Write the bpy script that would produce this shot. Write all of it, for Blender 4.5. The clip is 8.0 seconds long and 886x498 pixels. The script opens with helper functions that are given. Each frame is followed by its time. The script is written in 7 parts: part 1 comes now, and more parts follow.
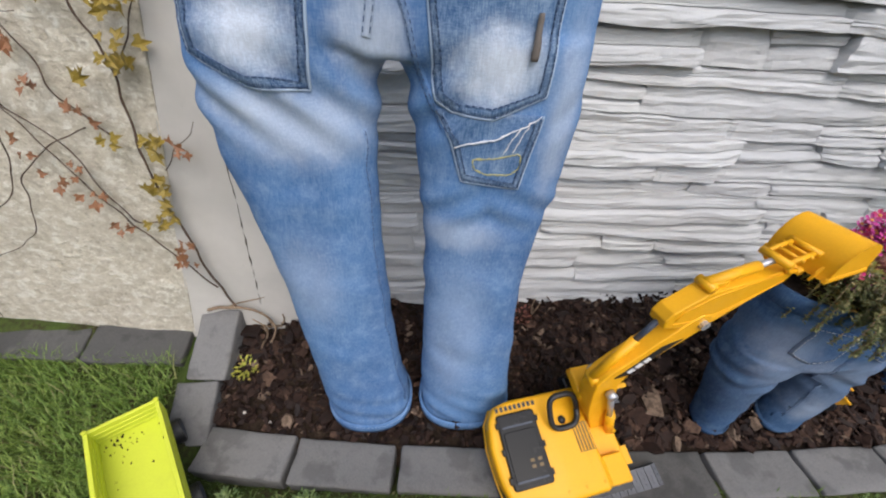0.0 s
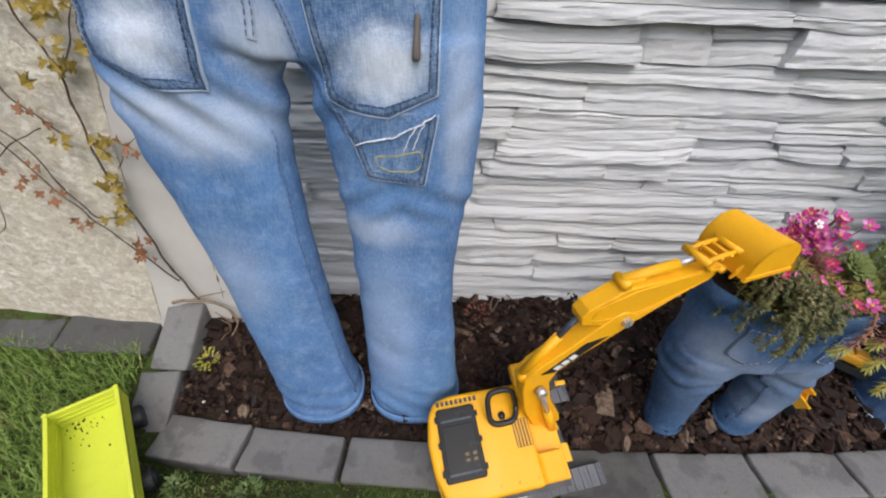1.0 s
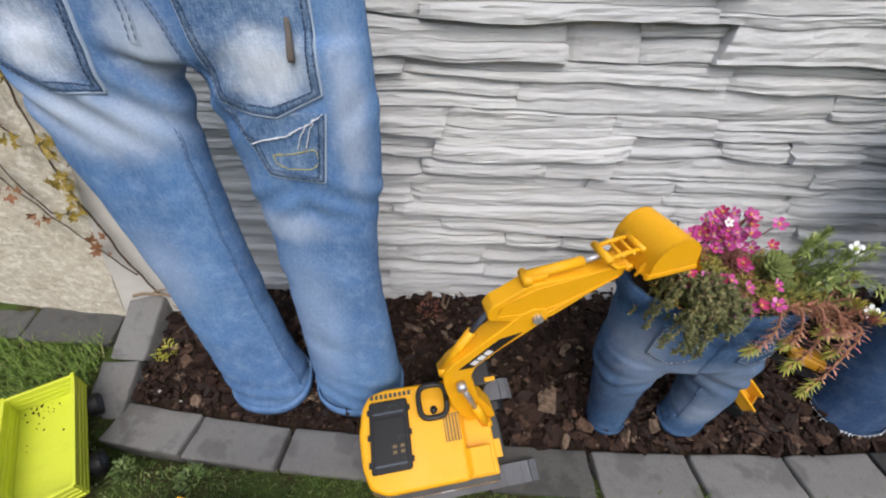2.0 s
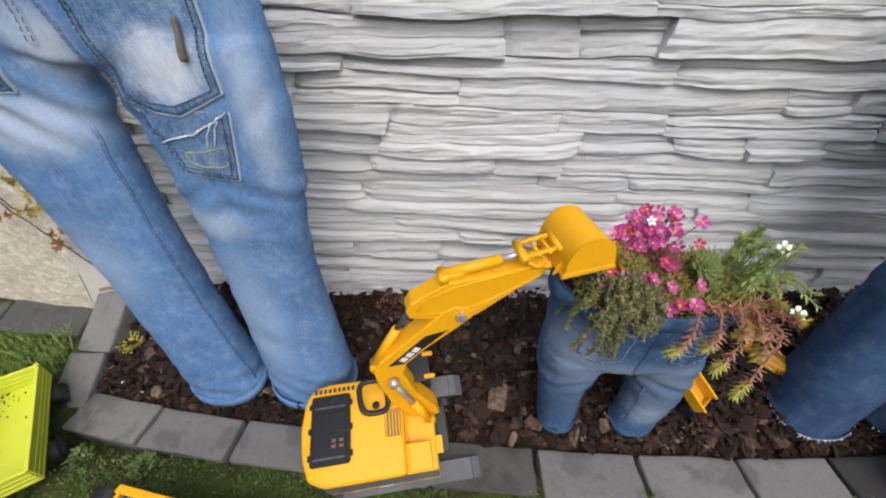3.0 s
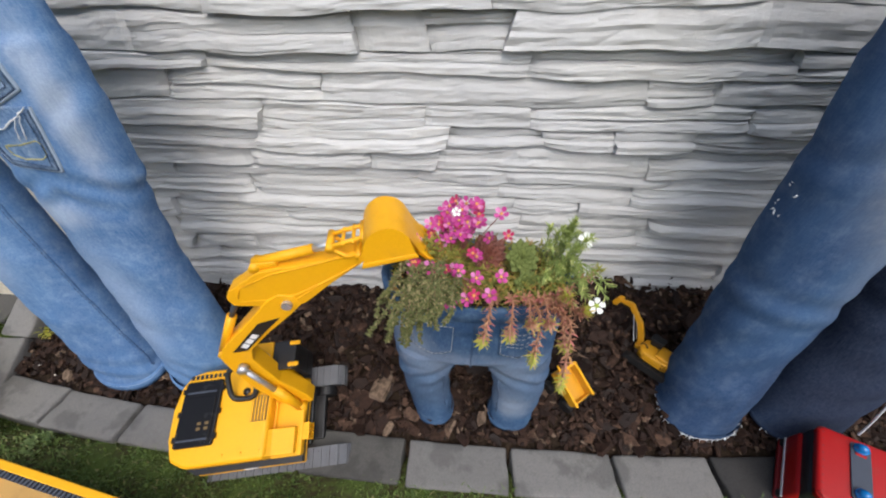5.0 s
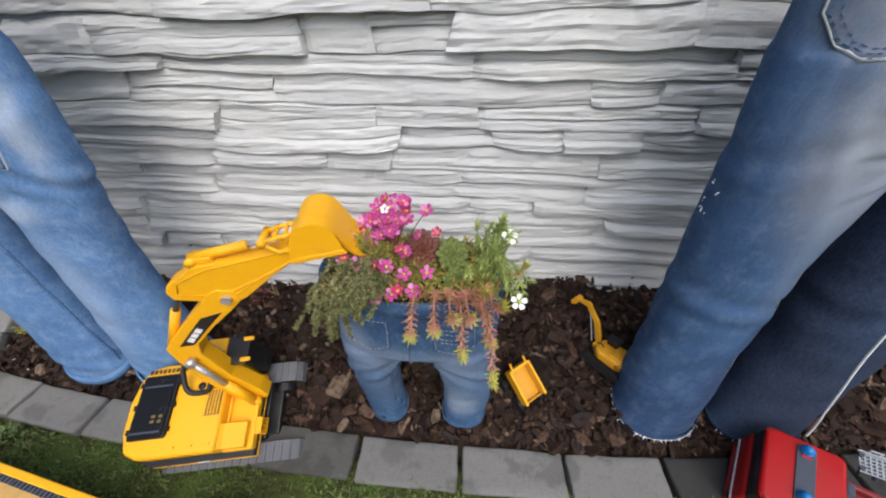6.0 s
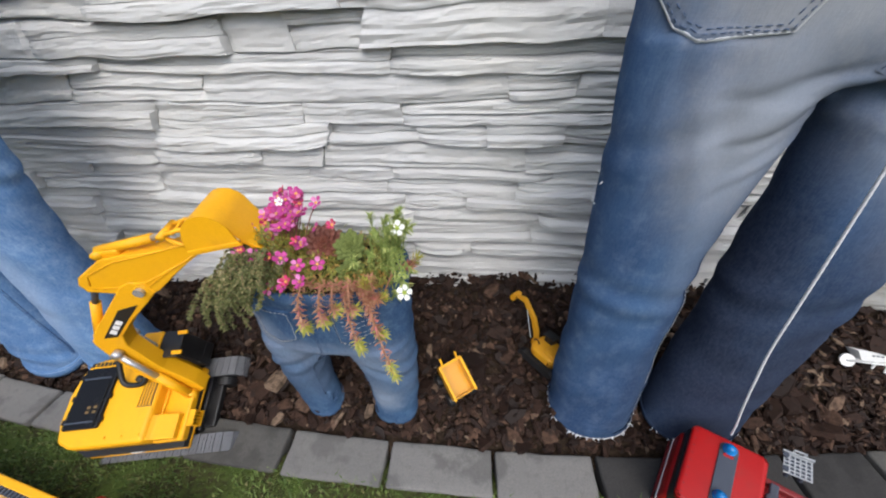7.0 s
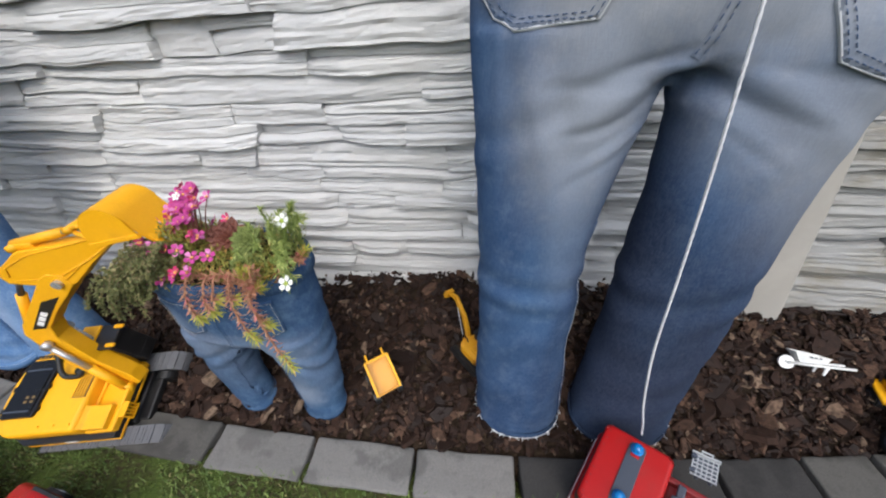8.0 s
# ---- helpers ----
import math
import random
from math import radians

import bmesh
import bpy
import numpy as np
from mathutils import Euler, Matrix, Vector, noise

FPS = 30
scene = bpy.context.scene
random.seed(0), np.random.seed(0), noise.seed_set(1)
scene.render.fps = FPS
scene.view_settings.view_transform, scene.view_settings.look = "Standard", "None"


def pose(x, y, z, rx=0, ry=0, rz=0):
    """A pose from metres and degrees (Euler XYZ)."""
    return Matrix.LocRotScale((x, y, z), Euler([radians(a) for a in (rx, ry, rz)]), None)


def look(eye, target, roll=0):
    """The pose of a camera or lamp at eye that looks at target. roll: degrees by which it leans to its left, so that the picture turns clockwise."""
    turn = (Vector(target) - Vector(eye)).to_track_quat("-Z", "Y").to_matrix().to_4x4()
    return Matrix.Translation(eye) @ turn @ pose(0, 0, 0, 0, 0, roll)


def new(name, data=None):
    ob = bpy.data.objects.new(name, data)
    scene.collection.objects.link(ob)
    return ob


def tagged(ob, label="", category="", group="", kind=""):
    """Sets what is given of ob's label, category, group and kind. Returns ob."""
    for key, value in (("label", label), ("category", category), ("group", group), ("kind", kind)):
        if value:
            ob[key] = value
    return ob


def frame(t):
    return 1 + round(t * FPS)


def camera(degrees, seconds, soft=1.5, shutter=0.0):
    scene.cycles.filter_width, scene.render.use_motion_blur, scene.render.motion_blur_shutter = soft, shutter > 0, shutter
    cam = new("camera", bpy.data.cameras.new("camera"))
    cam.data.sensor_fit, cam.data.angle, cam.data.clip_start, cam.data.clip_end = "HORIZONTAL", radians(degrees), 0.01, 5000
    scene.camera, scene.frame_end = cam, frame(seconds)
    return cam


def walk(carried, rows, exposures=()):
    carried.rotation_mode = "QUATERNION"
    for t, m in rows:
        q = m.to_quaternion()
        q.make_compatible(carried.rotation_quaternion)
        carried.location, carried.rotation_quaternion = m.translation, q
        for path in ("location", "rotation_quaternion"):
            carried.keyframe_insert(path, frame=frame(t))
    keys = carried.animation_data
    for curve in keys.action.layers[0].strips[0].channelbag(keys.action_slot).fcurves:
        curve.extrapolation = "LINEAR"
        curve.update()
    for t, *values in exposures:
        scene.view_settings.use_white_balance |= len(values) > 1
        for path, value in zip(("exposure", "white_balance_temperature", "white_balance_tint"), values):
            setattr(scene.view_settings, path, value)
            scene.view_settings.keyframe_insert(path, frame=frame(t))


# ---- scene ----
# camera: seconds, place in metres, Euler degrees
cam = camera(105.0, 8.0, soft=2.1)
ROWS = [
    (0.0, -0.1286, 0.2664, 0.7656, 49.85, -3.40, -2.69),
    (0.5, -0.0529, 0.2574, 0.7719, 49.64, -2.77, -1.59),
    (1.0, 0.0054, 0.2497, 0.7750, 49.72, -2.36, -0.77),
    (1.5, 0.0767, 0.2428, 0.7798, 49.71, -1.90, 0.12),
    (2.0, 0.1543, 0.2379, 0.7835, 49.58, -1.48, 0.92),
    (3.5, 0.3511, 0.2454, 0.7889, 48.64, -0.29, 2.98),
    (4.0, 0.4294, 0.2450, 0.7858, 48.81, 0.02, 3.48),
    (4.5, 0.5140, 0.2443, 0.7869, 48.57, 0.29, 3.95),
    (6.0, 0.6890, 0.2413, 0.7841, 49.04, 0.99, 5.32),
    (6.5, 0.7739, 0.2395, 0.7757, 49.56, 1.55, 5.89),
    (7.0, 0.8607, 0.2463, 0.7684, 49.60, 2.32, 6.62),
    (7.5, 0.9467, 0.2494, 0.7595, 50.09, 2.82, 7.33),
    (8.0, 1.0443, 0.2516, 0.7479, 50.81, 3.50, 8.21),
]
walk(cam, [(t, pose(x, y, z, rx, ry, rz)) for t, x, y, z, rx, ry, rz in ROWS],
     exposures=[(0.0, 0.05, 5960, 9), (2.0, 0.06, 6030, 8.5), (4.0, 0.10, 6070, 8), (8.0, 0.21, 5970, 7)])

# overcast daylight
world = bpy.data.worlds.new("world")
scene.world = world
world.use_nodes = True
wn = world.node_tree
sky = wn.nodes.new("ShaderNodeTexSky")
sky.sky_type, sky.sun_disc = "NISHITA", False
sky.sun_elevation, sky.sun_rotation = radians(56), radians(163)
sky.air_density, sky.dust_density, sky.ozone_density = 1.0, 6.0, 0.6
wn.links.new(sky.outputs[0], wn.nodes["Background"].inputs[0])
wn.nodes["Background"].inputs[1].default_value = 0.15
sun = new("sun", bpy.data.lights.new("sun", "SUN"))
sun.data.energy, sun.data.angle, sun.data.color = 1.25, radians(75), (1.0, 0.985, 0.96)
sun.matrix_basis = look((0.45, -1.5, 2.5), (0.0, 0.0, 0.0))

# ---- tools ----
def part(name, bm, material, parent=None, label="", smooth=True):
    me = bpy.data.meshes.new(name)
    bm.to_mesh(me)
    bm.free()
    return part_of(name, me, material, parent, label, smooth)


def part_of(name, me, material, parent=None, label="", smooth=True):
    if not me.materials:
        me.materials.append(material)
    if smooth:
        me.polygons.foreach_set("use_smooth", [True] * len(me.polygons))
    ob = new(name, me)
    ob.parent = parent
    if label:
        ob["label"] = label
    return ob


def thing(name, m, label, category, group="", kind=""):
    ob = new(name)
    ob.empty_display_size = 0.05
    ob.matrix_basis = m
    return tagged(ob, label, category, group, kind)


def box(bm, c, s, bevel=0.0, seg=2, m=Matrix()):
    g = bmesh.ops.create_cube(bm, size=1.0, matrix=m @ Matrix.Translation(c) @ Matrix.Diagonal((*s, 1)))
    if bevel:
        es = {e for v in g["verts"] for e in v.link_edges}
        bmesh.ops.bevel(bm, geom=list(es), offset=bevel, segments=seg, affect="EDGES", profile=0.5)


def rod(bm, p, q, r, r2=None, n=14):
    p, q = Vector(p), Vector(q)
    d = q - p
    m = Matrix.Translation((p + q) / 2) @ d.to_track_quat("Z", "Y").to_matrix().to_4x4()
    bmesh.ops.create_cone(bm, cap_ends=True, segments=n, radius1=r, radius2=r if r2 is None else r2, depth=d.length, matrix=m)


def ball(bm, c, r, s=(1, 1, 1), u=14, v=9):
    bmesh.ops.create_uvsphere(bm, u_segments=u, v_segments=v, radius=r, matrix=Matrix.Translation(c) @ Matrix.Diagonal((*s, 1)))


def loft(bm, rings, cap=True):
    loops = [[bm.verts.new(p) for p in ring] for ring in rings]
    n = len(loops[0])
    for a, b in zip(loops, loops[1:]):
        for i in range(n):
            bm.faces.new((a[i], a[(i + 1) % n], b[(i + 1) % n], b[i]))
    if cap:
        bm.faces.new(loops[0][::-1])
        bm.faces.new(loops[-1])


def tube(bm, pts, r, n=8):
    pts = [Vector(p) for p in pts]
    rs = r if isinstance(r, (list, tuple)) else [r] * len(pts)
    rings, side = [], None
    for i, p in enumerate(pts):
        d = (pts[min(i + 1, len(pts) - 1)] - pts[max(i - 1, 0)]).normalized()
        if side is None:
            side = d.orthogonal().normalized()
        side = (side - d * side.dot(d)).normalized()
        up = d.cross(side)
        rings.append([p + (side * math.cos(a) + up * math.sin(a)) * rs[i] for a in (2 * math.pi * k / n for k in range(n))])
    loft(bm, rings)


def smooth_line(pts, k=6):
    """Catmull-Rom points through pts."""
    pts = [Vector(p) for p in pts]
    out = []
    for i in range(len(pts) - 1):
        a, b, c, d = pts[max(i - 1, 0)], pts[i], pts[i + 1], pts[min(i + 2, len(pts) - 1)]
        for j in range(k):
            t = j / k
            out.append(0.5 * (2 * b + (c - a) * t + (2 * a - 5 * b + 4 * c - d) * t * t + (3 * b - a - 3 * c + d) * t ** 3))
    return out + [pts[-1]]


def prism(bm, outline, v0, v1, bevel=0.0, seg=2):
    """An outline in (u, z), extruded along v."""
    a = [bm.verts.new((u, v0, z)) for u, z in outline]
    b = [bm.verts.new((u, v1, z)) for u, z in outline]
    n = len(a)
    fs = [bm.faces.new(a), bm.faces.new(b[::-1])]
    fs += [bm.faces.new((a[i], b[i], b[(i + 1) % n], a[(i + 1) % n])) for i in range(n)]
    bmesh.ops.recalc_face_normals(bm, faces=fs)
    if bevel:
        es = {e for f in fs for e in f.edges}
        bmesh.ops.bevel(bm, geom=list(es), offset=bevel, segments=seg, affect="EDGES", profile=0.5)


def mesh_from(name, verts, faces):
    me = bpy.data.meshes.new(name)
    me.from_pydata(verts, [], faces)
    me.update()
    return me


# ---- materials ----
class Nodes:
    def __init__(self, name):
        self.mat = bpy.data.materials.new(name)
        self.mat.use_nodes = True
        self.t = self.mat.node_tree
        self.bsdf = self.t.nodes["Principled BSDF"]

    def add(self, kind, **inputs):
        n = self.t.nodes.new("ShaderNode" + kind)
        for key, value in inputs.items():
            self.put(n.inputs[key.replace("_", " ")], value)
        return n

    def put(self, socket, value):
        if isinstance(value, bpy.types.NodeSocket):
            self.t.links.new(value, socket)
        else:
            socket.default_value = value

    def place(self, stretch=(1, 1, 1)):
        g = self.add("NewGeometry")
        return self.vmath("MULTIPLY", g.outputs["Position"], stretch)

    def vmath(self, op, a, b):
        n = self.add("VectorMath")
        n.operation = op
        self.put(n.inputs[0], a)
        self.put(n.inputs[1], b)
        return n.outputs[1] if op in ("LENGTH", "DISTANCE", "DOT_PRODUCT") else n.outputs[0]

    def math(self, op, a, b=0.0, clamp=False):
        n = self.add("Math")
        n.operation, n.use_clamp = op, clamp
        self.put(n.inputs[0], a)
        self.put(n.inputs[1], b)
        return n.outputs[0]

    def noise(self, scale, detail=4.0, rough=0.55, stretch=(1, 1, 1), at=None):
        n = self.add("TexNoise", Scale=scale, Detail=detail, Roughness=rough)
        self.put(n.inputs["Vector"], at or self.place(stretch))
        return n.outputs["Fac"]

    def span(self, x, lo, hi, a=0.0, b=1.0):
        n = self.add("MapRange")
        n.interpolation_type = "SMOOTHSTEP"
        for i, v in enumerate((x, lo, hi, a, b)):
            self.put(n.inputs[i], v)
        return n.outputs[0]

    def mix(self, fac, a, b, blend="MIX"):
        n = self.add("Mix")
        n.data_type, n.blend_type = "RGBA", blend
        self.put(n.inputs[0], fac)
        for i, v in ((6, a), (7, b)):
            self.put(n.inputs[i], (*v, 1) if isinstance(v, tuple) and len(v) == 3 else v)
        return n.outputs[2]

    def rand(self):
        return self.add("ObjectInfo").outputs["Random"]

    def island(self):
        return self.add("NewGeometry").outputs["Random Per Island"]

    def bump(self, height, strength=0.4, distance=0.002, normal=None):
        n = self.add("Bump", Strength=strength, Distance=distance)
        self.put(n.inputs["Height"], height)
        if normal:
            self.put(n.inputs["Normal"], normal)
        return n.outputs[0]

    def done(self, color, rough=0.6, metal=0.0, normal=None, spec=0.5):
        self.put(self.bsdf.inputs["Base Color"], (*color, 1) if isinstance(color, tuple) and len(color) == 3 else color)
        self.put(self.bsdf.inputs["Roughness"], rough)
        self.put(self.bsdf.inputs["Metallic"], metal)
        self.put(self.bsdf.inputs["Specular IOR Level"], spec)
        if normal:
            self.put(self.bsdf.inputs["Normal"], normal)
        return self.mat


def tint(c, k):
    return tuple(min(1.0, v * k) for v in c)


def plain(name, color, rough=0.5, metal=0.0, dirt_shade=0.25, dirt_color=(0.09, 0.07, 0.05), grain=300.0, relief=0.04, spec=0.5):
    """Paint, plastic or metal with faint mottling, dust and fine relief."""
    n = Nodes(name)
    big = n.noise(28, 5)
    fine = n.noise(grain, 3)
    c = n.mix(n.span(fine, 0.3, 0.7, 0, 0.5), tint(color, 0.95), tint(color, 1.04))
    c = n.mix(n.span(big, 0.56, 0.8, 0, dirt_shade), c, dirt_color)
    r = n.span(big, 0.3, 0.75, rough * 0.85, min(1, rough * 1.35))
    return n.done(c, r, metal, n.bump(fine, relief, 0.0006), spec)


def two_tone(name, dark, light, scale, rough=0.8, stretch=(1, 1, 1), fine=250.0, relief=0.5, depth=0.002, spread=0.0, spec=0.3):
    n = Nodes(name)
    big = n.noise(scale, 6, 0.6, stretch)
    small = n.noise(fine, 4, 0.6, stretch)
    f = n.math("ADD", n.math("MULTIPLY", big, 0.65), n.math("MULTIPLY", small, 0.35))
    c = n.mix(n.span(f, 0.32, 0.68), dark, light)
    if spread:
        c = n.mix(n.math("MULTIPLY", n.rand(), spread), c, tint(dark, 0.7))
    return n.done(c, rough, 0, n.bump(f, relief, depth), spec)


# ---- the bed, the lawn and the fence ----
def swell(x):
    """The lawn and the kerb rise a little before the excavator and fall off to both sides."""
    return 0.03 * math.exp(-((x - 0.35) / 0.5) ** 2) - 0.022


def kerb_back(x):
    """The back edge of the kerb, gently bowed towards the lawn."""
    return 0.514 + 0.068 * (x - 0.55) ** 2


def clamp(k, lo=0.0, hi=1.0):
    return max(lo, min(hi, k))


def bed_height(x, y):
    """The mulch lies level with the kerb and climbs to the fence foot."""
    front = swell(x) - 0.006
    foot = 0.085 + 0.055 * clamp(x / 0.95) - 0.02 * clamp((x - 1.2) / 0.5)
    k = (y - kerb_back(min(x, 2.2))) / (0.85 - kerb_back(min(x, 2.2)))
    return front + (foot - front) * clamp(k, 0.0, 1.15) ** (1 + 0.45 * clamp((x - 1.2) / 0.4)) + 0.010 * clamp((y - 0.82) / 0.03) + 0.005 * noise.noise(Vector((x * 6, y * 6, 3)))


def lawn_height(x, y):
    far = clamp((-0.55 - x) / 0.12) * clamp((y - 0.44) / 0.34)
    near = clamp((4 - abs(x)) / 2) * clamp((3 - abs(y)) / 2)
    hid = clamp((x + 0.60) / 0.05) * clamp((y - 0.46) / 0.04)
    return -0.024 + near * (swell(x) + 0.016) * (1 - far) + far * (0.085 + 0.05 * clamp((-0.70 - x) / 0.35)) * clamp((y - 0.44) / 0.34) ** 0.6 - 0.05 * hid + near * 0.005 * noise.noise(Vector((x * 5, y * 5, 9)))


def lean(z):
    """How far the old fence and the walls lean back at the height z."""
    return 0.13 * z - 0.077


def grass_ground():
    n = Nodes("lawn_soil")
    big, fine = n.noise(9, 5), n.noise(120, 4)
    c = n.mix(n.span(fine, 0.35, 0.65), (0.035, 0.028, 0.016), (0.06, 0.075, 0.02))
    c = n.mix(n.span(big, 0.4, 0.65, 0, 0.7), c, (0.06, 0.095, 0.02))
    return n.done(c, 0.95, 0, n.bump(fine, 0.8, 0.006), 0.1)


SOIL = two_tone("dark_soil", (0.012, 0.008, 0.005), (0.045, 0.03, 0.02), 40, 0.95, fine=160, relief=0.9, depth=0.006, spec=0.15)


def chip_material():
    n = Nodes("bark")
    k = n.island()
    grain = n.noise(90, 5, 0.65, (1, 1, 1))
    c = n.mix(k, (0.010, 0.005, 0.004), (0.047, 0.0245, 0.0165))
    c = n.mix(n.span(k, 0.76, 0.92, 0, 0.8), c, (0.115, 0.068, 0.046))
    c = n.mix(n.span(k, 0.93, 0.98, 0, 0.9), c, (0.21, 0.15, 0.105))
    c = n.mix(n.span(grain, 0.35, 0.7, 0, 0.75), c, (0.012, 0.007, 0.005))
    return n.done(c, n.span(k, 0, 1, 0.6, 0.95), 0, n.bump(grain, 0.7, 0.003), 0.22)


def concrete_stone(name, dark, light):
    n = Nodes(name)
    r = n.rand()
    fine, big = n.noise(420, 4, 0.7), n.noise(13, 4, 0.55)
    mid = n.noise(55, 5, 0.65)
    c = n.mix(n.span(fine, 0.25, 0.75), dark, light)
    c = n.mix(n.math("MULTIPLY", r, 0.35), c, tint(dark, 0.7))
    c = n.mix(n.span(mid, 0.5, 0.75, 0, 0.35), c, tint(dark, 0.6))
    c = n.mix(n.span(big, 0.52, 0.62, 0, 0.5), c, tint(dark, 0.5))
    return n.done(c, n.span(big, 0.4, 0.7, 0.9, 0.72), 0, n.bump(fine, 0.5, 0.0014), 0.25)


def ledge_stone(name, tone, moss):
    n = Nodes(name)
    r = n.rand()
    strata = n.noise(34, 6, 0.62, (0.35, 1, 2.6))
    fine = n.noise(300, 4, 0.6)
    big = n.noise(2.2, 3)
    c = n.mix(n.span(big, 0.35, 0.65), tint((0.545, 0.548, 0.55), tone), tint((0.62, 0.618, 0.60), tone))
    c = n.mix(n.math("MULTIPLY", r, 0.5), c, tint((0.45, 0.455, 0.462), tone))
    c = n.mix(n.span(strata, 0.55, 0.72, 0, 0.32), c, tint((0.46, 0.46, 0.465), tone))
    c = n.mix(n.span(n.noise(7, 5, 0.65, (0.6, 1, 1.5)), 0.42, 0.68, 0, moss), c, (0.20, 0.18, 0.135))
    c = n.mix(n.span(fine, 0.62, 0.8, 0, 0.3), c, (0.28, 0.275, 0.26))
    wrinkle = n.noise(150, 6, 0.68, (0.3, 1, 1.6))
    nb = n.bump(wrinkle, 0.55, 0.003, n.bump(strata, 0.6, 0.006))
    return n.done(c, 0.85, 0, nb, 0.25)


def cast_concrete(name, tone):
    n = Nodes(name)
    big, fine, wide = n.noise(7, 6, 0.6), n.noise(160, 5, 0.7), n.noise(2.0, 3)
    c = n.mix(n.span(big, 0.35, 0.7), tint((0.46, 0.44, 0.405), tone), tint((0.54, 0.515, 0.475), tone))
    c = n.mix(n.span(wide, 0.45, 0.7, 0, 0.4), c, tint((0.47, 0.435, 0.37), tone))
    c = n.mix(n.span(fine, 0.66, 0.8, 0, 0.5), c, (0.2, 0.18, 0.15))
    return n.done(c, 0.85, 0, n.bump(fine, 0.25, 0.001), 0.25)


def rough_block():
    n = Nodes("split_face_block")
    big, fine, mid = n.noise(5, 4), n.noise(260, 5, 0.7), n.noise(60, 5, 0.7)
    flake = n.noise(62, 6, 0.72, (0.85, 1, 1.15))
    c = n.mix(n.span(mid, 0.3, 0.7), (0.54, 0.48, 0.37), (0.70, 0.64, 0.52))
    c = n.mix(n.span(flake, 0.5, 0.62, 0, 0.8), c, (0.84, 0.80, 0.70))
    c = n.mix(n.span(flake, 0.44, 0.34, 0, 0.5), c, (0.33, 0.28, 0.2))
    c = n.mix(n.span(fine, 0.55, 0.75, 0, 0.6), c, (0.70, 0.64, 0.52))
    c = n.mix(n.span(big, 0.5, 0.75, 0, 0.35), c, (0.33, 0.27, 0.18))
    return n.done(c, 0.9, 0, n.bump(flake, 1.0, 0.009, n.bump(mid, 0.7, 0.008)), 0.2)


KERB = concrete_stone("kerb_concrete", (0.145, 0.141, 0.136), (0.220, 0.213, 0.204))
# stones 8 to 10 are a much darker grey
DARK_KERB = concrete_stone("darkened_kerb_concrete", (0.032, 0.031, 0.031), (0.056, 0.054, 0.053))
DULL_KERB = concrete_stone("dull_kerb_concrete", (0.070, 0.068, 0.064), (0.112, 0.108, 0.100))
# east panel: lower tone and more brown staining
LEDGE, DARK_LEDGE = ledge_stone("cast_ledge_stone", 1.0, 0.08), ledge_stone("stained_ledge_stone", 0.58, 0.75)
# the east post's shade is put into a darker tone of the same concrete
CAST, SHADED_CAST = cast_concrete("smooth_cast_concrete", 1.0), cast_concrete("shaded_cast_concrete", 0.74)
BLOCK, CHIP, TURF = rough_block(), chip_material(), grass_ground()


def ground():
    xs = sorted({*[round(-1.6 + 0.05 * i, 3) for i in range(86)], *[-3000, -600, -120, -40, -15, -6, -3, 4, 6, 15, 40, 120, 600, 3000]})
    ys = sorted({*[round(-0.3 + 0.04 * i, 3) for i in range(34)], *[-3000, -600, -120, -40, -15, -6, -3, -1.2, 1.4, 3, 15, 120, 600, 3000]})
    v = [(x, y, lawn_height(x, y)) for y in ys for x in xs]
    w = len(xs)
    f = [(j * w + i, j * w + i + 1, (j + 1) * w + i + 1, (j + 1) * w + i) for j in range(len(ys) - 1) for i in range(w - 1)]
    tagged(part_of("ground", mesh_from("ground", v, f), TURF), "short green lawn over bare brown soil", "lawn", kind="structure")


def bed():
    xs = [-0.58 + 0.02 * i for i in range(181)]
    ys = [0.46 + 0.02 * i for i in range(25)]
    v = [(x, y, bed_height(x, y) - 0.012 + 0.006 * noise.noise(Vector((x * 30, y * 30, 0))) - (0.05 if y < kerb_back(x) - 0.02 else 0)) for y in ys for x in xs]
    w = len(xs)
    f = [(j * w + i, j * w + i + 1, (j + 1) * w + i + 1, (j + 1) * w + i) for j in range(len(ys) - 1) for i in range(w - 1)]
    return tagged(part_of("planting_bed", mesh_from("planting_bed", v, f), SOIL), "dark soil of a narrow planting bed", "flower bed", kind="structure")


def kerb_piece(l, w, h, seed):
    bm = bmesh.new()
    box(bm, (0, 0, -h / 2), (l, w, h), 0.004, 2)
    bmesh.ops.subdivide_edges(bm, edges=[e for e in bm.edges if e.calc_length() > 0.04], cuts=5, use_grid_fill=True)
    for v in bm.verts:
        v.co += 0.0022 * noise.noise_vector(v.co * 45 + Vector((seed * 3.1, 0, 0)))
    return bm


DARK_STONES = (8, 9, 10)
JOINTS = [-0.572, -0.378, -0.166, 0.047, 0.260, 0.474, 0.690, 0.904, 1.108, 1.297, 1.484, 1.650, 1.785, 1.93, 2.09, 2.26, 2.44]


